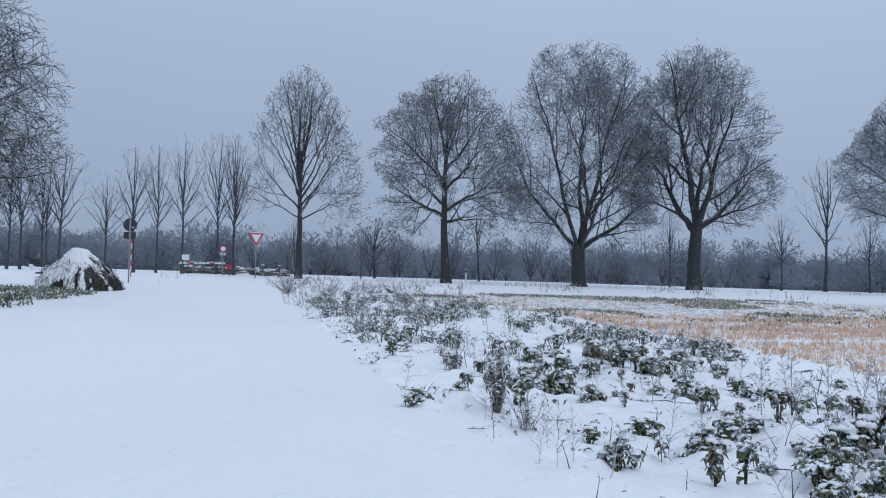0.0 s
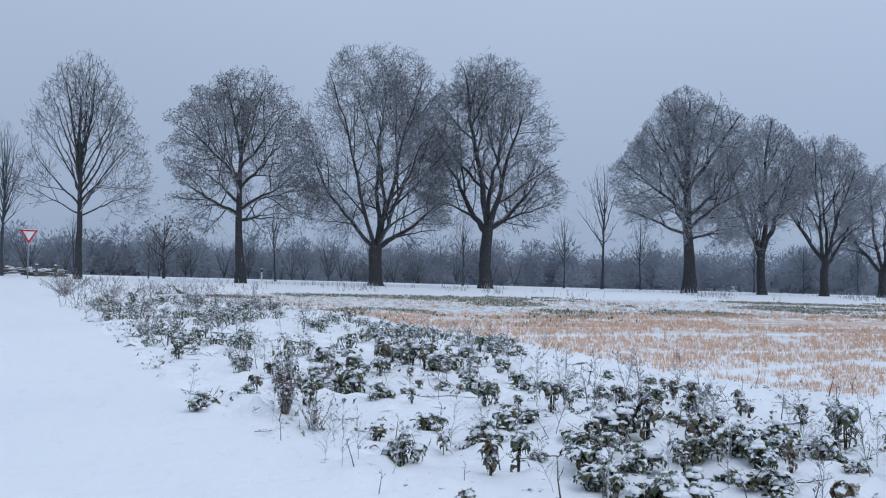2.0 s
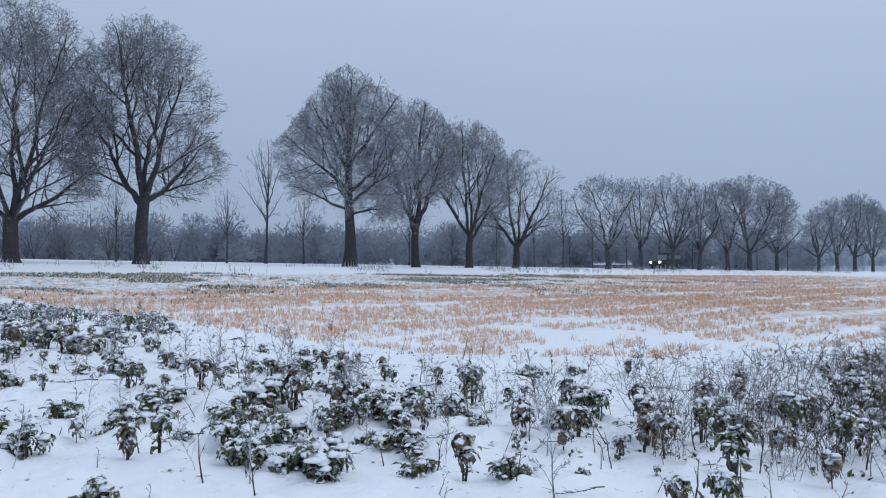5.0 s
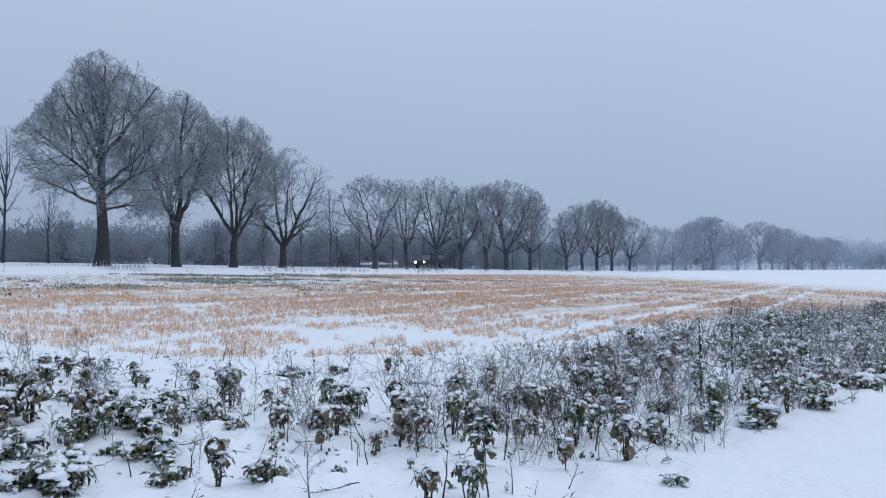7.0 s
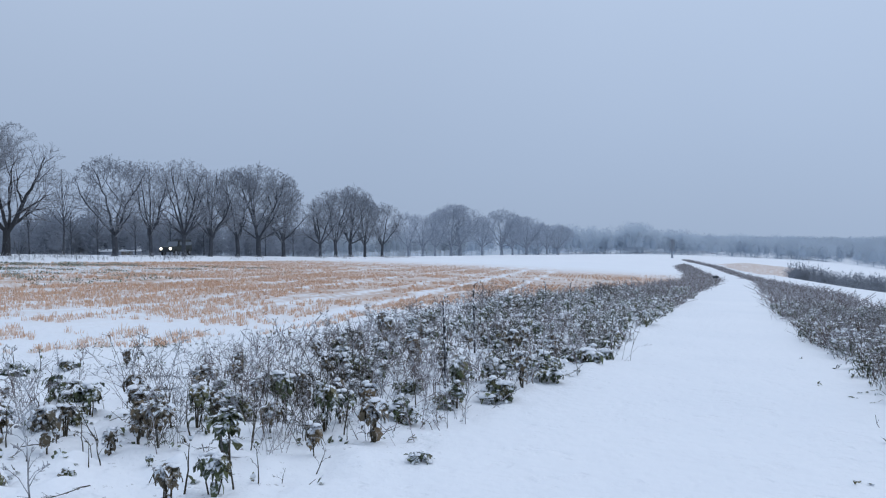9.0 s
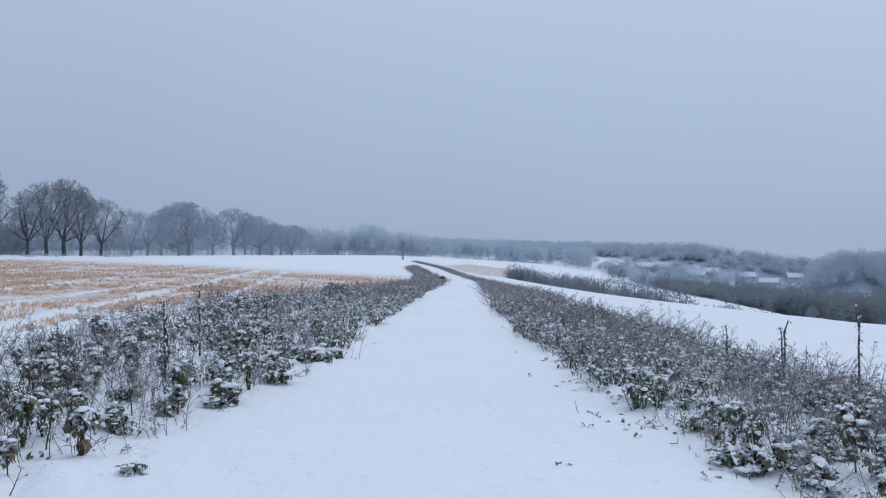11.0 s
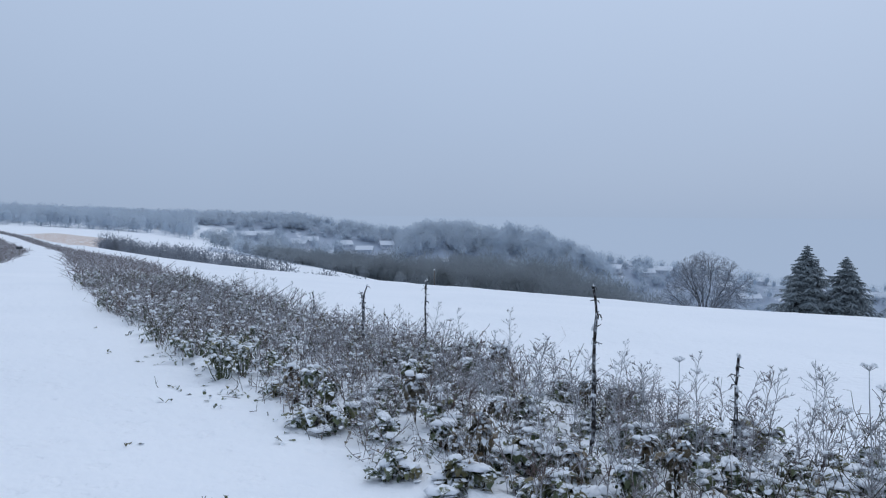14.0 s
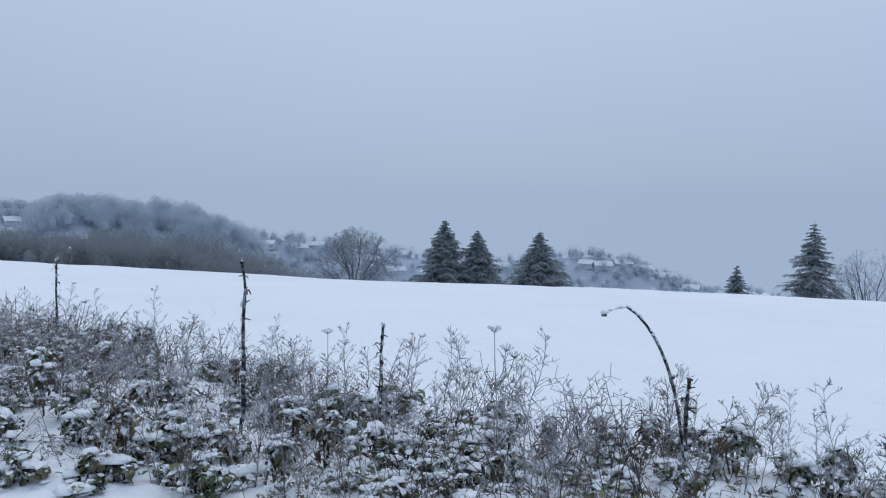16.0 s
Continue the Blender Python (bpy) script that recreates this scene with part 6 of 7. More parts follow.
def weed_mass(name, test, x0, x1, y0, y1, per_m2, h, seed, label, green):
    """The close undergrowth of a weed belt: thin frosted stems with side shoots, small leaves and crumbs of snow."""
    rng = np.random.default_rng(seed)
    n = int((x1 - x0) * (y1 - y0) * per_m2)
    x, y = rng.uniform(x0, x1, n), rng.uniform(y0, y1, n)
    far = np.hypot(x, y)
    patch = value_noise(x, y, 0.9, seed) + 0.6 * value_noise(x, y, 2.3, seed + 1)
    ok = test(x, y) & (patch > -0.16 + 0.10 * rng.normal(0, 1, n)) & (rng.uniform(0, 1, n) < np.clip(9.0 / far, 0.3, 1) * np.clip((far - 3.0) / 7.0, 0.18, 1))
    x, y, far, patch = x[ok], y[ok], far[ok], patch[ok]
    m = len(x)
    hh = h * rng.uniform(0.35, 1.25, m) * (0.75 + 0.6 * np.clip(patch, -0.4, 0.5)) * (1 + 0.2 * smooth((far - 6) / 4))
    foot = np.stack([x, y, land(x, y) - 0.03], 1)
    lean = rng.normal(0, 0.42, (m, 2)) * hh[:, None]
    mid = foot + np.stack([lean[:, 0] * 0.4, lean[:, 1] * 0.4, hh * 0.55], 1)
    tip = foot + np.stack([lean[:, 0], lean[:, 1], hh], 1)
    wide = (0.0026 * np.clip(far / 6.0, 0.9, 3.0))[:, None]
    stems, leaves, snow = Bag(), Bag(), Bag()
    stems.add(*ribbons(np.stack([foot, mid], 1), wide * np.array([[1.3, 1.0]]), rng))
    stems.add(*ribbons(np.stack([mid, tip], 1), wide * np.array([[1.0, 0.6]]), rng))
    for _ in range(4):
        f = rng.uniform(0.15, 1.0, (m, 1))
        b = np.where(f < 0.5, foot + (mid - foot) * 2 * f, mid + (tip - mid) * (2 * f - 1))
        e = b + unit(rng.normal(0, 1, (m, 3)) + np.array([0, 0, 0.7])) * rng.uniform(0.03, 0.13, (m, 1))
        stems.add(*ribbons(np.stack([b, e], 1), wide * np.array([[0.9, 0.6]]), rng))
    tagged(new(name, stems.mesh(name, M_WEED)), label, "weeds", kind="stuff")
    pick = rng.integers(0, m, int(m * green))
    f = rng.uniform(0.1, 0.95, (len(pick), 1))
    b = foot[pick] + (tip - foot)[pick] * f
    k = len(pick)
    leaves.add(*leaf_blades(rng, b, rng.uniform(0, 6.28, k), rng.uniform(0.03, 0.085, k) * np.clip(far[pick] / 9, 1, 2), rng.uniform(0.014, 0.040, k) * np.clip(far[pick] / 9, 1, 2), rng.uniform(-0.4, 0.8, k), rng.uniform(0.8, 2.4, k), 2))
    tagged(new("weed_leaves", leaves.mesh("weed_leaves", M_LEAF_BROWN)), "small withered leaves among frosted weed stems", "leaves", kind="stuff")
    pick = rng.integers(0, m, int(m * 0.75))
    c = foot[pick] + (tip - foot)[pick] * rng.uniform(0.3, 1.0, (len(pick), 1))
    size = rng.uniform(0.008, 0.032, (len(pick), 3)) * np.array([1.2, 1.0, 0.7]) * np.clip(far[pick] / 9, 1, 2.2)[:, None]
    snow.add(*lumps(c, size, rng, 3, 5, 0.3))
    tagged(new("snow_crumbs", snow.mesh("snow_crumbs", M_SNOW)), "crumbs of snow caught in the weeds", "snow", kind="stuff")


def stubble():
    rng = np.random.default_rng(140)
    n = 130000
    # tufts of straw in drilled rows, thicker on the ground close by
    d = 8 + 92 * rng.uniform(0, 1, n) ** 1.35
    b = np.radians(rng.uniform(-2, 84, n))
    x, y = np.sin(b) * d, np.cos(b) * d
    q = DRILL_N[0] * x + DRILL_N[1] * y
    line = np.round(q / 0.30) * 0.30 + rng.normal(0, 0.045, n)
    x, y = x + DRILL_N[0] * (line - q), y + DRILL_N[1] * (line - q)
    patch = 0.7 * value_noise(x, y, 0.16, 31) + 0.5 * value_noise(x, y, 0.6, 32) + 0.4 * value_noise(x, y, 2.3, 33)
    across = ROW_N[0] * x + ROW_N[1] * y
    green = smooth((across - 25) / 3) * smooth((52 - x) / 20)
    ok = inside(x, y, FIELD) & (across < 40) & ~tramline(x, y) & (patch > 0.0 - 0.20 * smooth((across - 10) / 7)) & (rng.uniform(0, 1, n) > green * 0.85)
    ok &= rng.uniform(0, 1, n) < smooth((104 - x) / 45)
    x, y = x[ok], y[ok]
    m = len(x)
    z = land(x, y)
    far = np.hypot(x, y)
    tall = 0.045 + 0.095 * rng.uniform(0, 1, m) ** 1.3
    bag = Bag()
    for _ in range(5):
        h = tall * rng.uniform(0.45, 1.1, m)
        foot = np.stack([x + rng.normal(0, 0.028, m), y + rng.normal(0, 0.022, m), z - 0.02], 1)
        tip = foot + np.stack([rng.normal(0, 0.28, m) * h, rng.normal(0, 0.28, m) * h, h + 0.02], 1)
        r = 0.0034 * rng.uniform(0.7, 1.5, m) * np.clip(far / 15, 1, 2.6)
        bag.add(*ribbons(np.stack([foot, tip], 1), np.stack([r, r * 0.7], 1), rng))
    tagged(new("stubble", bag.mesh("stubble", M_STRAW)), "orange straw stubble in rows through the snow", "stubble", kind="stuff")
    # green volunteers between stubble and road
    n = 90000
    x, y = rng.uniform(-2, 60, n), rng.uniform(18, 48, n)
    q = ROW_N[0] * x + ROW_N[1] * y
    ok = (q > 20.5) & (q < 41) & inside(x, y, FIELD) & (value_noise(x, y, 0.35, 34) + 0.5 * value_noise(x, y, 1.4, 35) > 0.06 + 0.5 * smooth((x - 30) / 30)) & (
        rng.uniform(0, 1, n) < np.maximum(0.16, smooth((q - 23.0) / 4)) * smooth((64 - x) / 25))
    x, y = x[ok], y[ok]
    m = len(x)
    base = np.stack([x, y, land(x, y) - 0.01], 1)
    bag = Bag()
    for _ in range(2):
        bag.add(*leaf_blades(rng, base, rng.uniform(0, 6.28, m), rng.uniform(0.07, 0.16, m), rng.uniform(0.03, 0.06, m), rng.uniform(0.5, 1.3, m), rng.uniform(0.4, 1.8, m), 2))
    tagged(new("green_crop", bag.mesh("green_crop", M_GREEN)), "low frosted green crop rows through the snow", "crop", kind="stuff")
    # dead grass on the road bank
    n = 5000
    u = rng.uniform(-10, 150, n)
    q = rng.normal(46.3, 1.3, n)
    x, y = ROW_A[0] * u + ROW_N[0] * q, ROW_A[1] * u + ROW_N[1] * q
    ok = value_noise(x, y, 0.3, 36) + 0.5 * value_noise(x, y, 1.1, 37) > 0.12
    x, y = x[ok], y[ok]
    m = len(x)
    foot = np.stack([x, y, land(x, y) - 0.03], 1)
    tip = foot + np.stack([rng.normal(0, 0.1, m), rng.normal(0, 0.1, m), rng.uniform(0.15, 0.5, m)], 1)
    bag = Bag()
    bag.add(*tubes(np.stack([foot, tip], 1), np.tile(np.array([[0.02, 0.006]]), (m, 1)), 3))
    tagged(new("bank_grass", bag.mesh("bank_grass", M_DRY)), "dead frosted grass on the road bank", "grass", kind="stuff")
    # green weeds beside the track at the heap
    n = 3000
    x, y = rng.uniform(-20, -9, n), rng.uniform(20, 36, n)
    ok = inside(x, y, np.array([(-11.0, 21.6), (-12.8, 31.5), (-15, 32.5), (-19, 33), (-19, 21)])) & (value_noise(x, y, 0.6, 38) > -0.2)
    x, y = x[ok], y[ok]
    m = len(x)
    base = np.stack([x, y, land(x, y)], 1)
    bag = Bag()
    for _ in range(3):
        bag.add(*leaf_blades(rng, base, rng.uniform(0, 6.28, m), rng.uniform(0.12, 0.30, m), rng.uniform(0.05, 0.09, m), rng.uniform(0.6, 1.4, m), rng.uniform(0.6, 2.0, m), 3))
    tagged(new("green_weeds", bag.mesh("green_weeds", M_GREEN)), "frosted green weeds beside the track", "weeds", kind="stuff")


avenue_near()
avenue_far()
young_trees()
poplars()
shrubs()
big_left_tree()
conifers()
weeds()
weed_mass("weed_thicket", lambda x, y: in_right(x, y) & (y < right_front(x) + 0.05), -3, 24, -7.5, 0, 84, 0.50, 210, "close thicket of frosted brown weed stems", 2.6)
weed_mass("weed_thicket", lambda x, y: inside(x, y, STRIP) & ((x > 9) | (y < 5.5)) & (y < 4.6 + 0.55 * np.maximum(x, 0) ** 0.62), 6.8, 34, 2, 11, 34, 0.40, 211, "frosted weed stems between the snowy plants", 1.8)
far_weeds("weed_belt", lambda x, y: inside(x, y, STRIP) & (y < 4.6 + 0.55 * np.maximum(x, 0) ** 0.62), 30, 250, 2, 36, 13000, 0.40, 201, "dense frosted weeds along the far track", M_WEED)
far_weeds("weed_belt", in_right, 18, 250, -6, 30, 14000, 0.50, 202, "dense frosted weed belt down the track", M_WEED)
stubble()
# woods by distance; their materials hold the haze in the base colour
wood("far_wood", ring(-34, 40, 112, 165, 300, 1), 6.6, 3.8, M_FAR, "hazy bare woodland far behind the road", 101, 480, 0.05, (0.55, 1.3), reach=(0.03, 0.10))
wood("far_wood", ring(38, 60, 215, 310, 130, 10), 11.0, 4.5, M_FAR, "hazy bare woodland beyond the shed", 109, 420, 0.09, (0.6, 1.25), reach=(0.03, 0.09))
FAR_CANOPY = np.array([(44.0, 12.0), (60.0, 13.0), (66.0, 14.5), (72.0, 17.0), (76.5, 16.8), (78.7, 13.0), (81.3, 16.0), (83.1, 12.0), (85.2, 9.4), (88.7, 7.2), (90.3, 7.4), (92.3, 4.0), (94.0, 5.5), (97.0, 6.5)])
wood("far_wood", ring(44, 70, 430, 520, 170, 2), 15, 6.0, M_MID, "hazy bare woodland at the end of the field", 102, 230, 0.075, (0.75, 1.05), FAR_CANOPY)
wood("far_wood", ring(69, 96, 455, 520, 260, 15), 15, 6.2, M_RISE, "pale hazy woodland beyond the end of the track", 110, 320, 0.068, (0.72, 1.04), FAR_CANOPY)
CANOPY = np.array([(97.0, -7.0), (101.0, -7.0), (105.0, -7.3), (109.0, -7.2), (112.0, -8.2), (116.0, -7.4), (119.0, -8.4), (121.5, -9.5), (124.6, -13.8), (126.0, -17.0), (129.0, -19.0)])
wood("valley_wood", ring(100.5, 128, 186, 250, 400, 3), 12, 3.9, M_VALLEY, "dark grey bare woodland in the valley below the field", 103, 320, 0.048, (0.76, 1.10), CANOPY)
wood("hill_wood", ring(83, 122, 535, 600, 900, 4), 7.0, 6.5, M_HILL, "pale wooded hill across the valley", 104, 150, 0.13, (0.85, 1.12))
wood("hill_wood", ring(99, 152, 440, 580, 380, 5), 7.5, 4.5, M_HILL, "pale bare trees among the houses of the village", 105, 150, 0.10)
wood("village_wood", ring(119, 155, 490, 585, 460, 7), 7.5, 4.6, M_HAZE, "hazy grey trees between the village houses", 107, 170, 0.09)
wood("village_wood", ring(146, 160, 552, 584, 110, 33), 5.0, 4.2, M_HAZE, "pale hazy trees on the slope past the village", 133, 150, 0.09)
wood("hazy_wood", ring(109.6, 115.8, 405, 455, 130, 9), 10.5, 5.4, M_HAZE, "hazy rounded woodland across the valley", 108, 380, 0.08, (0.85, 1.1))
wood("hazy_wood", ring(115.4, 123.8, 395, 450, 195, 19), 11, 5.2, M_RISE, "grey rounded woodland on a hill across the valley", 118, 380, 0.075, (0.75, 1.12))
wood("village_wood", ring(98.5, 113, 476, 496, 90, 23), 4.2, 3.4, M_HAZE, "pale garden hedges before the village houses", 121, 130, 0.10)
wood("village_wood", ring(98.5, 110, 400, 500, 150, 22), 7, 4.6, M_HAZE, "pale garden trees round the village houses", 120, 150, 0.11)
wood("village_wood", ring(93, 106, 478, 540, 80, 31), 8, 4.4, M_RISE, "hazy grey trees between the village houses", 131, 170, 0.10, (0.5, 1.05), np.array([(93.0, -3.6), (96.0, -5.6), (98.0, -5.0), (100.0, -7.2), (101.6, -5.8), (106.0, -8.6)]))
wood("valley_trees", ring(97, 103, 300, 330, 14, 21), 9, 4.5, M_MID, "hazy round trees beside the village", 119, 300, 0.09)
_rng = np.random.default_rng(8)
_u = _rng.uniform(0, 1, 170)
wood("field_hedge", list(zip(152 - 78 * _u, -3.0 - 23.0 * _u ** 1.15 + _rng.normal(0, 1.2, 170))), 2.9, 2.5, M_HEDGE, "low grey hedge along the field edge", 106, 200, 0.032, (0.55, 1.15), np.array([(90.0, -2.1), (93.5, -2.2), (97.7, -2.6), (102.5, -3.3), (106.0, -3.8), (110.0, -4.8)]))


def backdrop():
    """A plain glowing wall added as fog that closes the far distance, in the horizon's own colour."""
    m, n, l, b = material("fog_wall_glow")
    n.remove(b)
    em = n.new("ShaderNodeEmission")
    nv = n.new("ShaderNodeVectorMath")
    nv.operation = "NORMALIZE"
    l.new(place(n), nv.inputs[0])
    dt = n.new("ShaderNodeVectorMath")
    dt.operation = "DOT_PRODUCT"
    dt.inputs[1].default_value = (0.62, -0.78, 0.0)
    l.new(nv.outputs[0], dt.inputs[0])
    # its glow grows towards the sun's side, as the sky's does
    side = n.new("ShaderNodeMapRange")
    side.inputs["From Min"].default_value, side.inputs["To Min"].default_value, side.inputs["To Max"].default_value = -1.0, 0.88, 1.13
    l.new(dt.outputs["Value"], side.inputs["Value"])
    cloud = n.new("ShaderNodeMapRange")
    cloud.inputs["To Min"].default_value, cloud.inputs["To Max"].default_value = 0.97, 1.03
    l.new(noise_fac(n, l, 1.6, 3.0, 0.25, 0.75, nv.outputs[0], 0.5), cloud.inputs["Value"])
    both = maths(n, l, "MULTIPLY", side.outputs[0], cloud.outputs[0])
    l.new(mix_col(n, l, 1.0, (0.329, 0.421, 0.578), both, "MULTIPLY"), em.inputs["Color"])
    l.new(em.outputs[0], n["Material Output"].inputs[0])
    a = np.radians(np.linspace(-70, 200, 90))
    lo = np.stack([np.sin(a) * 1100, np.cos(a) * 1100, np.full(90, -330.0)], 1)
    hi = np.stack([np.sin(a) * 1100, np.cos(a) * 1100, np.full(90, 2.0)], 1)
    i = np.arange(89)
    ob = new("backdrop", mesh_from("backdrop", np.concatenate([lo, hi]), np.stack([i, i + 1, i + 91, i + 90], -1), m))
    tagged(ob, "glowing grey-blue wall standing for fog in the far distance", "fog", kind="structure")


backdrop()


# ---- signs, barrier and timber where the track meets the road ----
M_POLE = plain_material("galvanised_pole", (0.30, 0.31, 0.33), 0.5, 0.6)
M_SIGN_BACK = plain_material("grey_sign_back", (0.03, 0.035, 0.042), 0.7, 0.0, 0.1)
M_RED = plain_material("sign_red", (0.55, 0.02, 0.03), 0.45)
M_WHITE = plain_material("sign_white", (0.78, 0.79, 0.80), 0.45)
M_TIMBER = bark_material("weathered_timber", (0.07, 0.06, 0.05), (0.16, 0.14, 0.12), 0.3, lying=0.9)
M_EARTH = bark_material("dark_brush_and_earth", (0.020, 0.018, 0.016), (0.075, 0.065, 0.055), 0.2, grain=7.0, lying=0.35)
# village colours carry haze: walls lifted, white roof snow dimmed
M_HOUSE = plain_material("hazed_render", (0.60, 0.64, 0.70), 0.9)
M_ROOF = plain_material("hazed_roof_snow", (0.70, 0.745, 0.81), 0.85)
M_GLASS = plain_material("dark_window", (0.20, 0.23, 0.27), 0.12)
M_GLOW = plain_material("headlight_glass", (1.0, 0.93, 0.78), 0.2, emit=6.0, wear=0.0)


def prism(outline, y0, y1):
    """An upright plate from an outline in x and z."""
    bm = bmesh.new()
    a = [bm.verts.new((x, y0, z)) for x, z in outline]
    b = [bm.verts.new((x, y1, z)) for x, z in outline]
    bm.faces.new(a)
    bm.faces.new(b[::-1])
    for i in range(len(a)):
        j = (i + 1) % len(a)
        bm.faces.new((a[j], a[i], b[i], b[j]))
    return bm


def disc(r, z, n=28):
    return [(r * math.cos(i * 2 * math.pi / n), z + r * math.sin(i * 2 * math.pi / n)) for i in range(n)]


def facing(x, y):
    """The turn, in degrees, by which a thing's -y side looks to the place where the camera stands."""
    return math.degrees(math.atan2(y, x)) - 90


def yield_sign(x, y):
    ob = base_at("yield_sign", x, y, "red-edged white triangular give way sign on a post", "traffic sign", "", facing(x, y) + 8, 0.05)
    part("post", rod((0, 0.05, 0), (0, 0.05, 2.75), 0.032), M_POLE, ob, "", True)
    s, top = 0.90, 2.78
    h = s * 0.866

    def tri(k, cz):
        return [(-s / 2 * k, cz + h / 3 * k), (0, cz - 2 * h / 3 * k), (s / 2 * k, cz + h / 3 * k)]
    cz = top - h / 3
    part("border", prism(tri(1.0, cz)[::-1], 0.0, 0.012), M_RED, ob, "red border plate")
    part("face", prism(tri(0.66, cz)[::-1], -0.006, 0.0), M_WHITE, ob, "white inner triangle")
    snow = Bag()
    snow.add(*lumps(np.array([[-0.2, 0, top], [0.05, 0, top], [0.28, 0, top]]), np.array([[0.18, 0.02, 0.025]] * 3), np.random.default_rng(1)))
    tagged(child("snow_cap", snow.mesh("snow_cap", M_SNOW), ob), kind="stuff")


def ban_sign(x, y):
    ob = base_at("no_vehicles_sign", x, y, "round red-ringed white no vehicles sign with a plate below", "traffic sign", "", facing(x, y) + 5, 0.05)
    part("post", rod((0, 0.05, 0), (0, 0.05, 1.98), 0.03), M_POLE, ob, "", True)
    part("ring", prism(disc(0.21, 1.78)[::-1], 0.0, 0.012), M_RED, ob, "red ring")
    part("face", prism(disc(0.15, 1.78)[::-1], -0.006, 0.0), M_WHITE, ob, "white face")
    part("plate", box(0, 0.006, 1.44, 0.32, 0.012, 0.16, 0.004), M_WHITE, ob, "small white plate")
    part("writing_bar", box(0, -0.004, 1.47, 0.22, 0.006, 0.025), M_SIGN_BACK, ob)
    part("writing_bar", box(0, -0.004, 1.41, 0.16, 0.006, 0.025), M_SIGN_BACK, ob)


def back_sign(x, y):
    ob = base_at("road_sign", x, y, "round traffic sign and plate seen from the dark back", "traffic sign", "", facing(x, y), 0.05)
    part("post", rod((0, 0, 0), (0, 0, 3.15), 0.034), M_POLE, ob, "", True)
    part("disc", prism(disc(0.32, 2.88), 0.04, 0.055), M_SIGN_BACK, ob, "dark grey round back")
    part("plate", box(0, 0.048, 2.36, 0.56, 0.014, 0.33, 0.01), M_SIGN_BACK, ob, "dark grey oblong back")
    for z in (2.78, 2.98, 2.36):
        part("clamp", box(0, 0.02, z, 0.13, 0.05, 0.035, 0.004), M_POLE, ob)
    snow = Bag()
    snow.add(*lumps(np.array([[0.14, 0.02, 2.74]]), np.array([[0.06, 0.03, 0.04]]), np.random.default_rng(2)))
    tagged(child("snow_cap", snow.mesh("snow_cap", M_SNOW), ob), kind="stuff")


def striped_post(x, y):
    ob = base_at("striped_post", x, y, "thin red and white banded marker post", "post", "", 0, 0.05)
    for k in range(8):
        part("band", rod((0, 0, k * 0.28), (0, 0, (k + 1) * 0.28), 0.026), M_RED if k % 2 else M_WHITE, ob, "red band" if k % 2 else "white band", True)


def barrier(x0, y0, x1, y1):
    ob = base_at("barrier", (x0 + x1) / 2, (y0 + y1) / 2, "low red and white barrier beam across the track", "barrier", "", math.degrees(math.atan2(y1 - y0, x1 - x0)), 0.0)
    w = math.hypot(x1 - x0, y1 - y0)
    n = 9
    for k in range(n):
        part("beam_section", box(-w / 2 + (k + 0.5) * w / n, 0, 0.72, w / n, 0.07, 0.09, 0.006), M_RED if k in (2, 6) else M_WHITE, ob, "red section" if k in (2, 6) else "white section")
    for x in (-w / 2 + 0.1, w / 2 - 0.1):
        part("post", box(x, 0.12, 0.40, 0.10, 0.10, 0.84, 0.01), M_TIMBER, ob, "dark timber post")
    snow = Bag()
    c = np.stack([np.linspace(-w / 2 + 0.1, w / 2 - 0.1, 12), np.zeros(12), np.full(12, 0.785)], 1)
    snow.add(*lumps(c, np.tile([[0.16, 0.05, 0.04]], (12, 1)), np.random.default_rng(3)))
    tagged(child("snow_cap", snow.mesh("snow_cap", M_SNOW), ob), kind="stuff")


def notice_board(x, y):
    ob = base_at("notice_board", x, y, "small white board on two short posts", "board", "", facing(x, y), 0.05)
    part("board", box(0, 0, 1.15, 0.46, 0.03, 0.36, 0.01), M_WHITE, ob)
    for sx in (-0.17, 0.17):
        part("post", rod((sx, 0.04, 0), (sx, 0.04, 1.3), 0.03), M_TIMBER, ob, "", True)


def red_crate(x, y):
    ob = base_at("red_box", x, y, "small red box hung on the barrier post", "box", "", facing(x, y), 0.0)
    part("body", box(0, 0, 0.56, 0.34, 0.2, 0.22, 0.02), M_RED, ob)
    part("lid", box(0, 0, 0.685, 0.38, 0.24, 0.04, 0.012), M_RED, ob)
    part("stand", box(0, 0, 0.22, 0.08, 0.08, 0.46), M_TIMBER, ob)


def log_pile(x, y, turn, n, seed, label):
    rng = np.random.default_rng(seed)
    ob = base_at("log_pile", x, y, label, "log pile", "", turn, 0.0)
    for k in range(n):
        r = float(rng.uniform(0.07, 0.15))
        row = k % 2
        px = float(rng.uniform(-1.4, 1.4))
        ln = float(rng.uniform(0.5, 1.2))
        py, pz = float(rng.uniform(-0.7, 0.7)), 0.12 + row * 0.2
        sk, tilt = float(rng.normal(0, 0.35)), float(rng.normal(0, 0.10))
        part("log", rod((px - ln, py - sk, pz - tilt), (px + ln, py + sk, pz + tilt), r, r * 0.85, 9), M_TIMBER, ob, "", True)
    snow = Bag()
    c = np.stack([rng.uniform(-2, 2, 26), rng.uniform(-0.7, 0.7, 26), rng.uniform(0.22, 0.5, 26)], 1)
    snow.add(*lumps(c, np.stack([rng.uniform(0.15, 0.45, 26), rng.uniform(0.08, 0.2, 26), rng.uniform(0.04, 0.1, 26)], 1), rng))
    tagged(child("snow_cap", snow.mesh("snow_cap", M_SNOW), ob), kind="stuff")


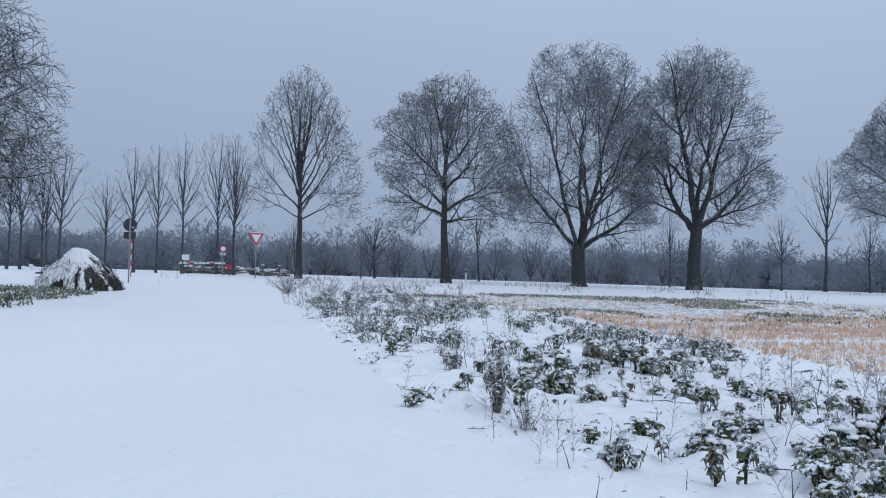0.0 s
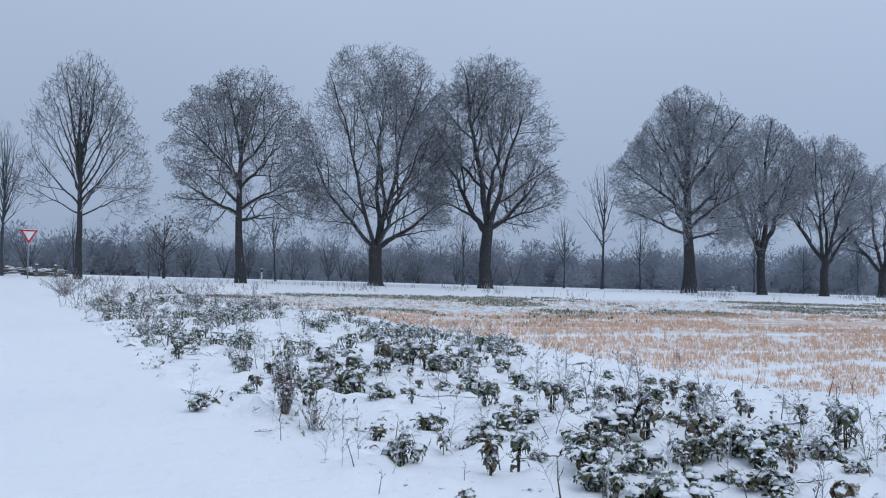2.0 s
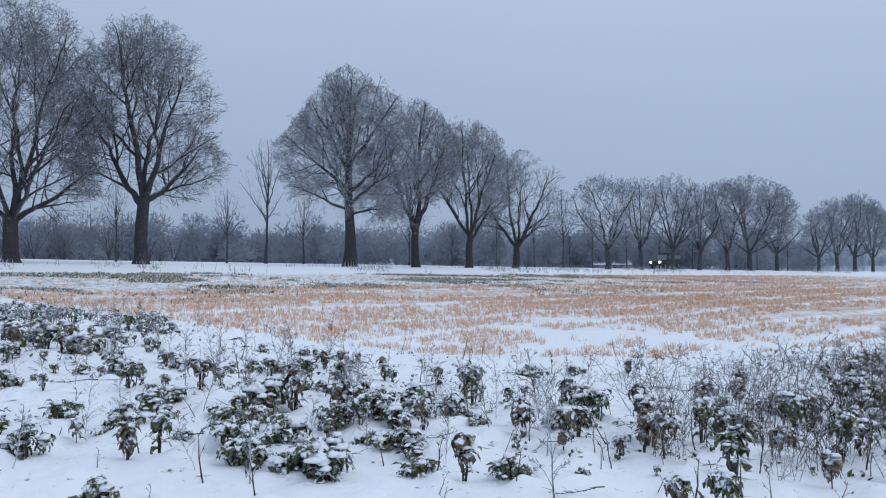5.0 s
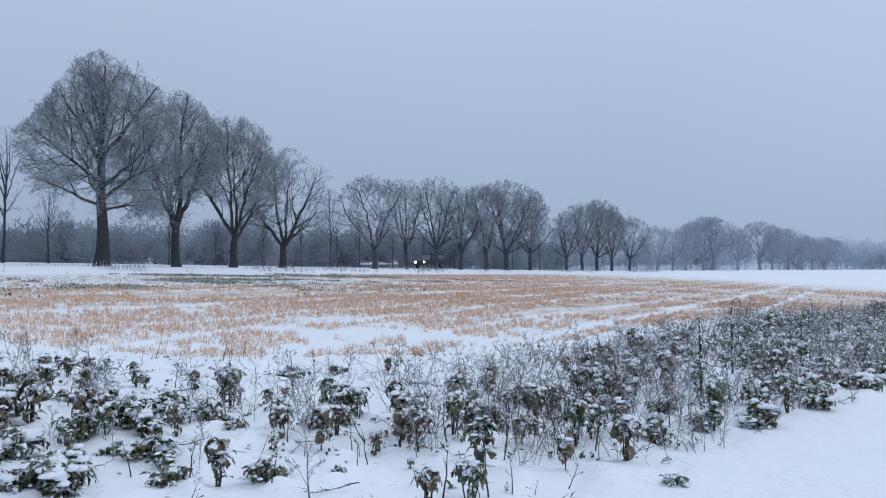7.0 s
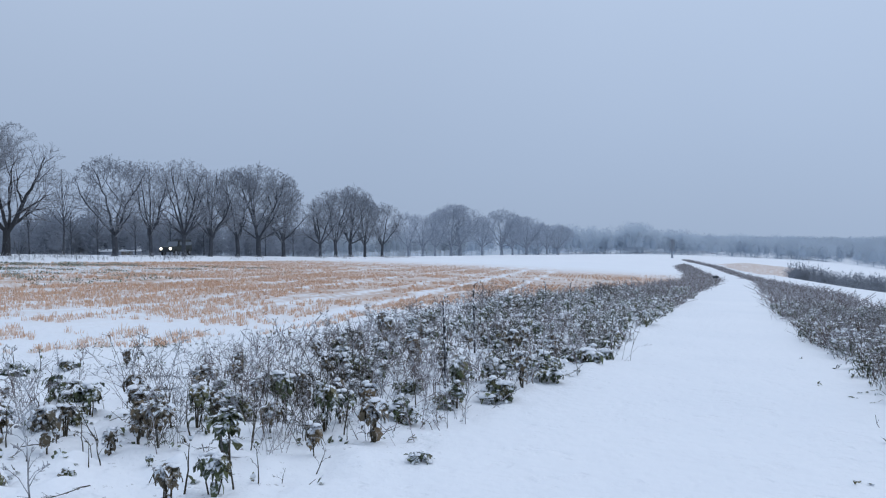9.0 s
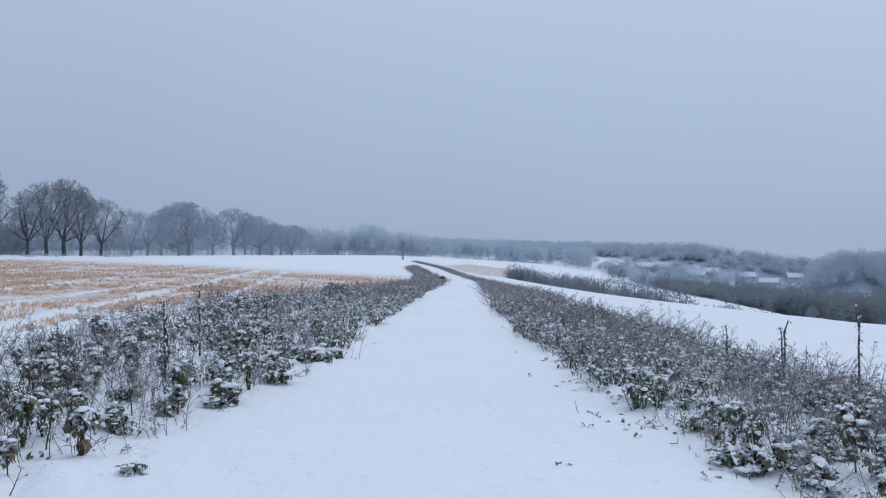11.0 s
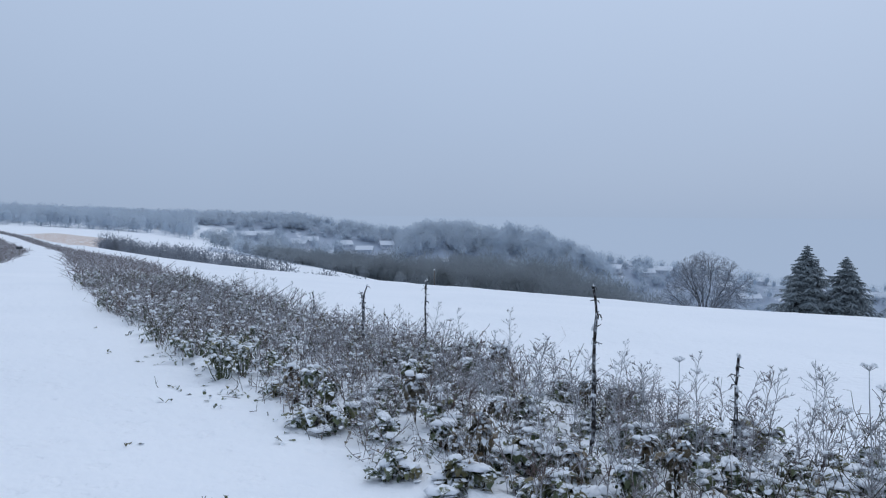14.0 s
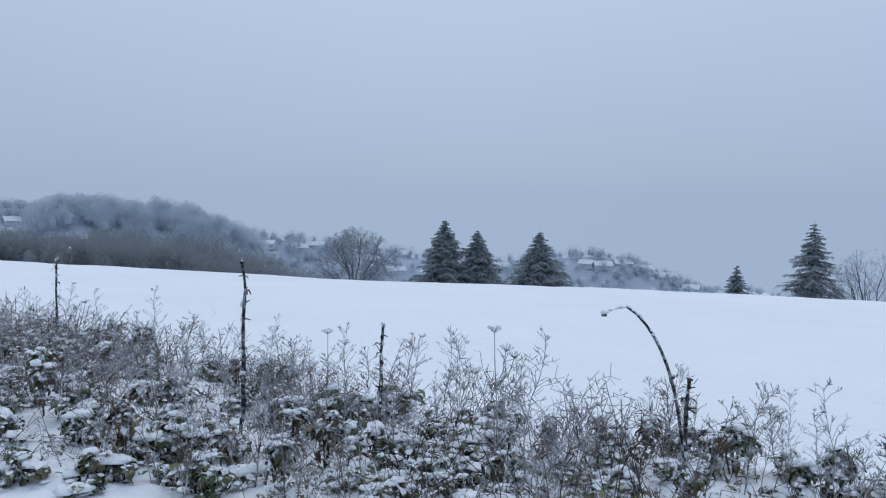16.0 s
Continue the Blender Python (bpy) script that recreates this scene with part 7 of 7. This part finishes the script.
def mound(name, x, y, sx, sy, h, seed, label, category, sticks):
    """A heap of cut brush and earth, with snow lying on its upper side."""
    rng = np.random.default_rng(seed)
    ob = base_at(name, x, y, label, category, "", facing(x, y), 0.12)
    n_t, n_p = 36, 110
    rad = np.linspace(0.0, 1.0, n_t)
    ph = np.arange(n_p) * 2 * math.pi / n_p
    R, P = np.meshgrid(rad, ph, indexing="ij")
    px, py = np.cos(P) * R, np.sin(P) * R

    def rise(u, v):
        r = np.hypot(u, v)
        body = np.clip(1 - np.clip(r, 0, 1) ** 1.7, 0, 1) ** 0.9
        return h * body * (1 + 0.30 * value_noise(u * 2.2 + 5, v * 2.2, 1.0, seed) + 0.16 * value_noise(u * 6, v * 6, 1.0, seed + 1) + 0.10 * value_noise(u * 14, v * 14, 1.0, seed + 2))
    pz = rise(px, py)
    i, j = np.meshgrid(np.arange(n_t - 1), np.arange(n_p), indexing="ij")
    k = (j + 1) % n_p
    quad = np.stack([i * n_p + j, (i + 1) * n_p + j, (i + 1) * n_p + k, i * n_p + k], -1).reshape(-1, 4)
    core = np.stack([px * sx, py * sy, pz], -1)
    child("mound_core", mesh_from("mound_core", core.reshape(-1, 3), quad, M_EARTH), ob)
    # snow cover with ragged gaps, thinning to its edges
    pn = value_noise(px * 4 + py * 2.0 + 3, py * 3, 1.0, seed + 4) + 0.55 * value_noise(px * 11 - pz, py * 11 + pz * 2, 1.0, seed + 5) + 0.25 * value_noise(px * 26, py * 26, 1.0, seed + 6)
    # it lies on the crown and the lee flank, and slips off the others in streaks
    streak = value_noise(P * 3.2 + 4, R * 1.6, 1.0, seed + 7) + 0.7 * value_noise(P * 8.0 + 9, R * 2.6, 1.0, seed + 8)
    cover = 0.5 * pn + 0.75 * streak + 0.45 * (1.02 - R) - 0.12 * px
    c = core + np.array([0, 0, 1.0]) * (np.clip(cover * 0.5, -0.04, 0.09) * min(1.0, h))[..., None]
    q = quad[(cover.reshape(-1) > -0.04)[quad].any(1)]
    child("snow_cover", mesh_from("snow_cover", c.reshape(-1, 3), q, M_SNOW), ob, "ragged cover of snow")
    m = sticks
    a, t = rng.uniform(0, 6.28, m), rng.uniform(0.2, 1.0, m) ** 0.7
    u, v = np.cos(a) * t, np.sin(a) * t
    p = np.stack([u * sx, v * sy, rise(u, v) + 0.01], 1)
    e = 0.04
    d = np.stack([np.cos(a) * sx * e, np.sin(a) * sy * e, rise(u * (1 + e), v * (1 + e)) - rise(u, v)], 1)
    d = unit(unit(d) + rng.normal(0, 0.3, (m, 3)))
    ln = rng.uniform(0.10, 0.42, (m, 1)) * sx
    bag = Bag()
    bag.add(*tubes(np.stack([p - d * ln * 0.5, p + d * ln * 0.5], 1), np.tile([[0.006, 0.003]], (m, 1)) * sx, 3))
    tagged(child("brushwood", bag.mesh("brushwood", M_EARTH), ob), kind="stuff")


def plain_post(name, x, y, h, r, label, mat, cap):
    ob = base_at(name, x, y, label, "post", "", 0, 0.05)
    part("shaft", rod((0, 0, 0), (0, 0, h), r, r * 0.92, 8), mat, ob, "", True)
    if cap == "snow":
        bag = Bag()
        bag.add(*lumps(np.array([[0, 0, h - 0.01]]), np.array([[r * 1.5, r * 1.5, 0.06]]), np.random.default_rng(4)))
        child("snow_cap", bag.mesh("snow_cap", M_SNOW), ob)
    elif cap == "black":
        part("dark_band", rod((0, 0, h * 0.72), (0, 0, h * 0.92), r * 1.06, r * 1.04, 8), M_SIGN_BACK, ob, "black reflector band", True)


yield_sign(-11.3, 50.9)
ban_sign(-14.2, 54.4)
back_sign(-15.3, 41.1)
striped_post(-15.68, 42.4)
barrier(-17.4, 55.6, -14.3, 55.4)
notice_board(-16.7, 54.7)
red_crate(-13.9, 54.9)
log_pile(-15.8, 59.0, 8, 14, 31, "snow-covered pile of felled logs behind the barrier")
log_pile(-12.6, 58.2, -14, 10, 32, "scattered snowy logs at the roadside")
log_pile(-21.5, 46.5, 4, 3, 33, "few snowy logs at the end of the track")
mound("brush_heap", -14.6, 34.0, 1.72, 1.6, 1.5, 41, "heap of cut brush half covered with snow", "heap", 2200)
mound("earth_heap", -3.4, 40.5, 1.3, 0.9, 0.5, 42, "low heap of dark clods and brush dusted with snow", "heap", 260)
mound("clod", -7.2, 22.6, 0.09, 0.07, 0.08, 43, "small dark clod on the snowy track", "clod", 6)
for px_, py_ in ((-10.6, 54.6), (-9.6, 56.0), (-12.0, 56.2)):
    plain_post("fence_post", px_, py_, 0.8, 0.07, "short weathered fence post in the snow", M_TIMBER, "snow")
plain_post("tall_post", -5.7, 58.6, 2.5, 0.06, "tall plain weathered post behind the road", M_TIMBER, "")
plain_post("marker_post", 1.6, 58.5, 0.95, 0.055, "white roadside marker post with black band", M_WHITE, "black")
def trail_marker(x, y):
    ob = base_at("trail_marker", x, y, "small dark board on a short post beside the track", "marker", "", facing(x, y) + 20, 0.05)
    part("post", rod((0, 0.02, 0), (0.04, 0.02, 0.62), 0.035, 0.03, 8), M_TIMBER, ob, "", True)
    part("board", box(0.0, -0.02, 0.66, 0.48, 0.04, 0.20, 0.012), M_SIGN_BACK, ob, "dark board")


trail_marker(72.0, 4.55)
plain_post("field_post", 46.0, -19.0, 0.95, 0.035, "short post with snow cap at the field edge", M_TIMBER, "snow")


# ---- the car on the road, the shed and the village ----
def car(x, y, turn):
    ob = base_at("car", x, y, "dark green boxy off-road car with lit headlights", "car", "", turn, -0.02)
    paint = plain_material("dark_green_paint", (0.022, 0.030, 0.026), 0.4)
    rubber = plain_material("tyre_rubber", (0.02, 0.02, 0.02), 0.9)
    low = [(-2.2, 0.45), (-2.2, 0.95), (-2.1, 1.05), (-0.9, 1.12), (-0.9, 1.0), (2.15, 1.0), (2.2, 0.5)]
    bm = prism(low, -0.85, 0.85)
    bmesh.ops.bevel(bm, geom=list(bm.edges), offset=0.04, segments=2, affect="EDGES")
    part("body", bm, paint, ob)
    bm = prism([(-0.9, 1.0), (-0.62, 1.78), (2.1, 1.84), (2.17, 1.0)], -0.80, 0.80)
    bmesh.ops.bevel(bm, geom=list(bm.edges), offset=0.05, segments=2, affect="EDGES")
    part("cabin", bm, paint, ob)
    part("roof_rack", box(0.75, 0, 1.89, 2.6, 1.45, 0.06, 0.02), M_SIGN_BACK, ob)
    part("windscreen", prism([(-0.885, 1.12), (-0.67, 1.70), (-0.655, 1.70), (-0.87, 1.12)], -0.68, 0.68), M_GLASS, ob, "dark windscreen")
    for sy in (-0.812, 0.812):
        for x0, x1 in ((-0.45, 0.35), (0.45, 1.2), (1.3, 2.0)):
            part("side_window", box((x0 + x1) / 2, sy, 1.45, x1 - x0, 0.02, 0.42, 0.005), M_GLASS, ob, "dark glass")
    part("bumper", box(-2.26, 0, 0.55, 0.12, 1.7, 0.16, 0.02), M_SIGN_BACK, ob)
    part("grille", box(-2.215, 0, 0.82, 0.04, 0.7, 0.26, 0.01), M_SIGN_BACK, ob)
    for sy in (-0.62, 0.62):
        bm = rod((-2.26, sy, 0.83), (-2.20, sy, 0.83), 0.13, 0.13, 16)
        part("headlight", bm, M_GLOW, ob, "lit headlight", True)
        for wx in (-1.45, 1.45):
            side = 0.80 if sy > 0 else -0.80
            w = part("wheel", rod((wx, side - 0.1, 0.37), (wx, side + 0.1, 0.37), 0.37, 0.37, 20), rubber, ob, "black tyre", True)
            part("rim", rod((wx, side - 0.11, 0.37), (wx, side + 0.11, 0.37), 0.2, 0.2, 14), M_POLE, w, "grey steel rim", True)


# dark panes of the village, lifted to grey with haze in the colour
M_PANE = plain_material("hazed_window_glass", (0.40, 0.455, 0.535), 0.5)


def gable(w, d, h, roof, over, snow):
    """Walls and roof planes of a simple house; x along the ridge."""
    walls = bmesh.new()
    a = [walls.verts.new(p) for p in ((-w / 2, -d / 2, 0), (w / 2, -d / 2, 0), (w / 2, d / 2, 0), (-w / 2, d / 2, 0),
                                      (-w / 2, -d / 2, h), (w / 2, -d / 2, h), (w / 2, d / 2, h), (-w / 2, d / 2, h), (-w / 2, 0, h + roof), (w / 2, 0, h + roof))]
    for f in ((0, 1, 5, 4), (2, 3, 7, 6), (1, 2, 6, 9, 5), (3, 0, 4, 8, 7)):
        walls.faces.new([a[i] for i in f])
    k = over * roof / (d / 2)
    o = [(d / 2 + over, h - k), (0, h + roof), (-d / 2 - over, h - k)]
    top = [(y, z + snow) for y, z in o]
    outline = o + top[::-1]
    rf = bmesh.new()
    p0 = [rf.verts.new((-w / 2 - over, y, z + 0.02)) for y, z in outline]
    p1 = [rf.verts.new((w / 2 + over, y, z + 0.02)) for y, z in outline]
    n = len(outline)
    for i in range(n):
        j = (i + 1) % n
        rf.faces.new((p0[i], p0[j], p1[j], p1[i]))
    rf.faces.new((p0[0], p0[5], p0[4], p0[1])[::-1])
    rf.faces.new((p0[1], p0[4], p0[3], p0[2])[::-1])
    rf.faces.new((p1[0], p1[5], p1[4], p1[1]))
    rf.faces.new((p1[1], p1[4], p1[3], p1[2]))
    bmesh.ops.recalc_face_normals(rf, faces=rf.faces)
    bmesh.ops.recalc_face_normals(walls, faces=walls.faces)
    return walls, rf


def house(x, y, turn, w, d, h):
    ob = base_at("house", x, y, "small rendered house paled by haze, with snow-covered gabled roof", "house", "village houses", turn, 2.0)
    walls, rf = gable(w, d, h, d * 0.34, 0.5, 0.25)
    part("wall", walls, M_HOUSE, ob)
    part("roof", rf, M_ROOF, ob, "snow-covered roof dimmed by haze")
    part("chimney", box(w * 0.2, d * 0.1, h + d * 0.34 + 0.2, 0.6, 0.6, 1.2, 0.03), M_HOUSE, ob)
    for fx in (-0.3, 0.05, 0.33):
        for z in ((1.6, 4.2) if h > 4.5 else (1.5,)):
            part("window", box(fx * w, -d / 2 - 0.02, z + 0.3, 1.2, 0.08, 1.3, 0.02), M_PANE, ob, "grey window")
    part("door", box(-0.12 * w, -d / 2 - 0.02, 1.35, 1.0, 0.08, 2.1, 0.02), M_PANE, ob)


def shed(x, y, turn):
    ob = base_at("shed", x, y, "long low shed with white snow-covered roof across the fields", "shed", "", turn, 0.3)
    walls, rf = gable(9.0, 6.0, 2.2, 1.0, 0.4, 0.22)
    part("wall", walls, plain_material("grey_boards", (0.22, 0.25, 0.30), 0.9), ob)
    part("roof", rf, M_SNOW, ob, "white snow-covered roof")
    part("gate", box(1.5, -3.02, 1.1, 2.6, 0.1, 2.1, 0.02), M_TIMBER, ob)


car(82.5, 67.0, 7)
shed(165.0, 152.0, -42)


VILLAGE = [(507, -86), (513, -98), (503, -116), (508, -124), (494, -130), (507, -145), (500, -156), (505, -172), (505, -199), (494, -206), (491, -216), (498, -186),
           (463, -301), (455, -308), (467, -318), (446, -326), (444, -338), (473, -329), (416, -364), (401, -369), (305, -463), (299, -477), (314, -458), (419, -392),
           (262, -500), (276, -492), (244, -508), (288, -484), (252, -497), (232, -512), (350, -440), (336, -446), (362, -428), (386, -412), (377, -425)]
_rng = np.random.default_rng(77)
for hx_, hy_ in VILLAGE:
    house(hx_, hy_, facing(hx_, hy_) + float(_rng.uniform(-24, 24)), float(_rng.uniform(8.0, 13.0)), float(_rng.uniform(6, 7.5)), float(_rng.choice((2.6, 3.4))))
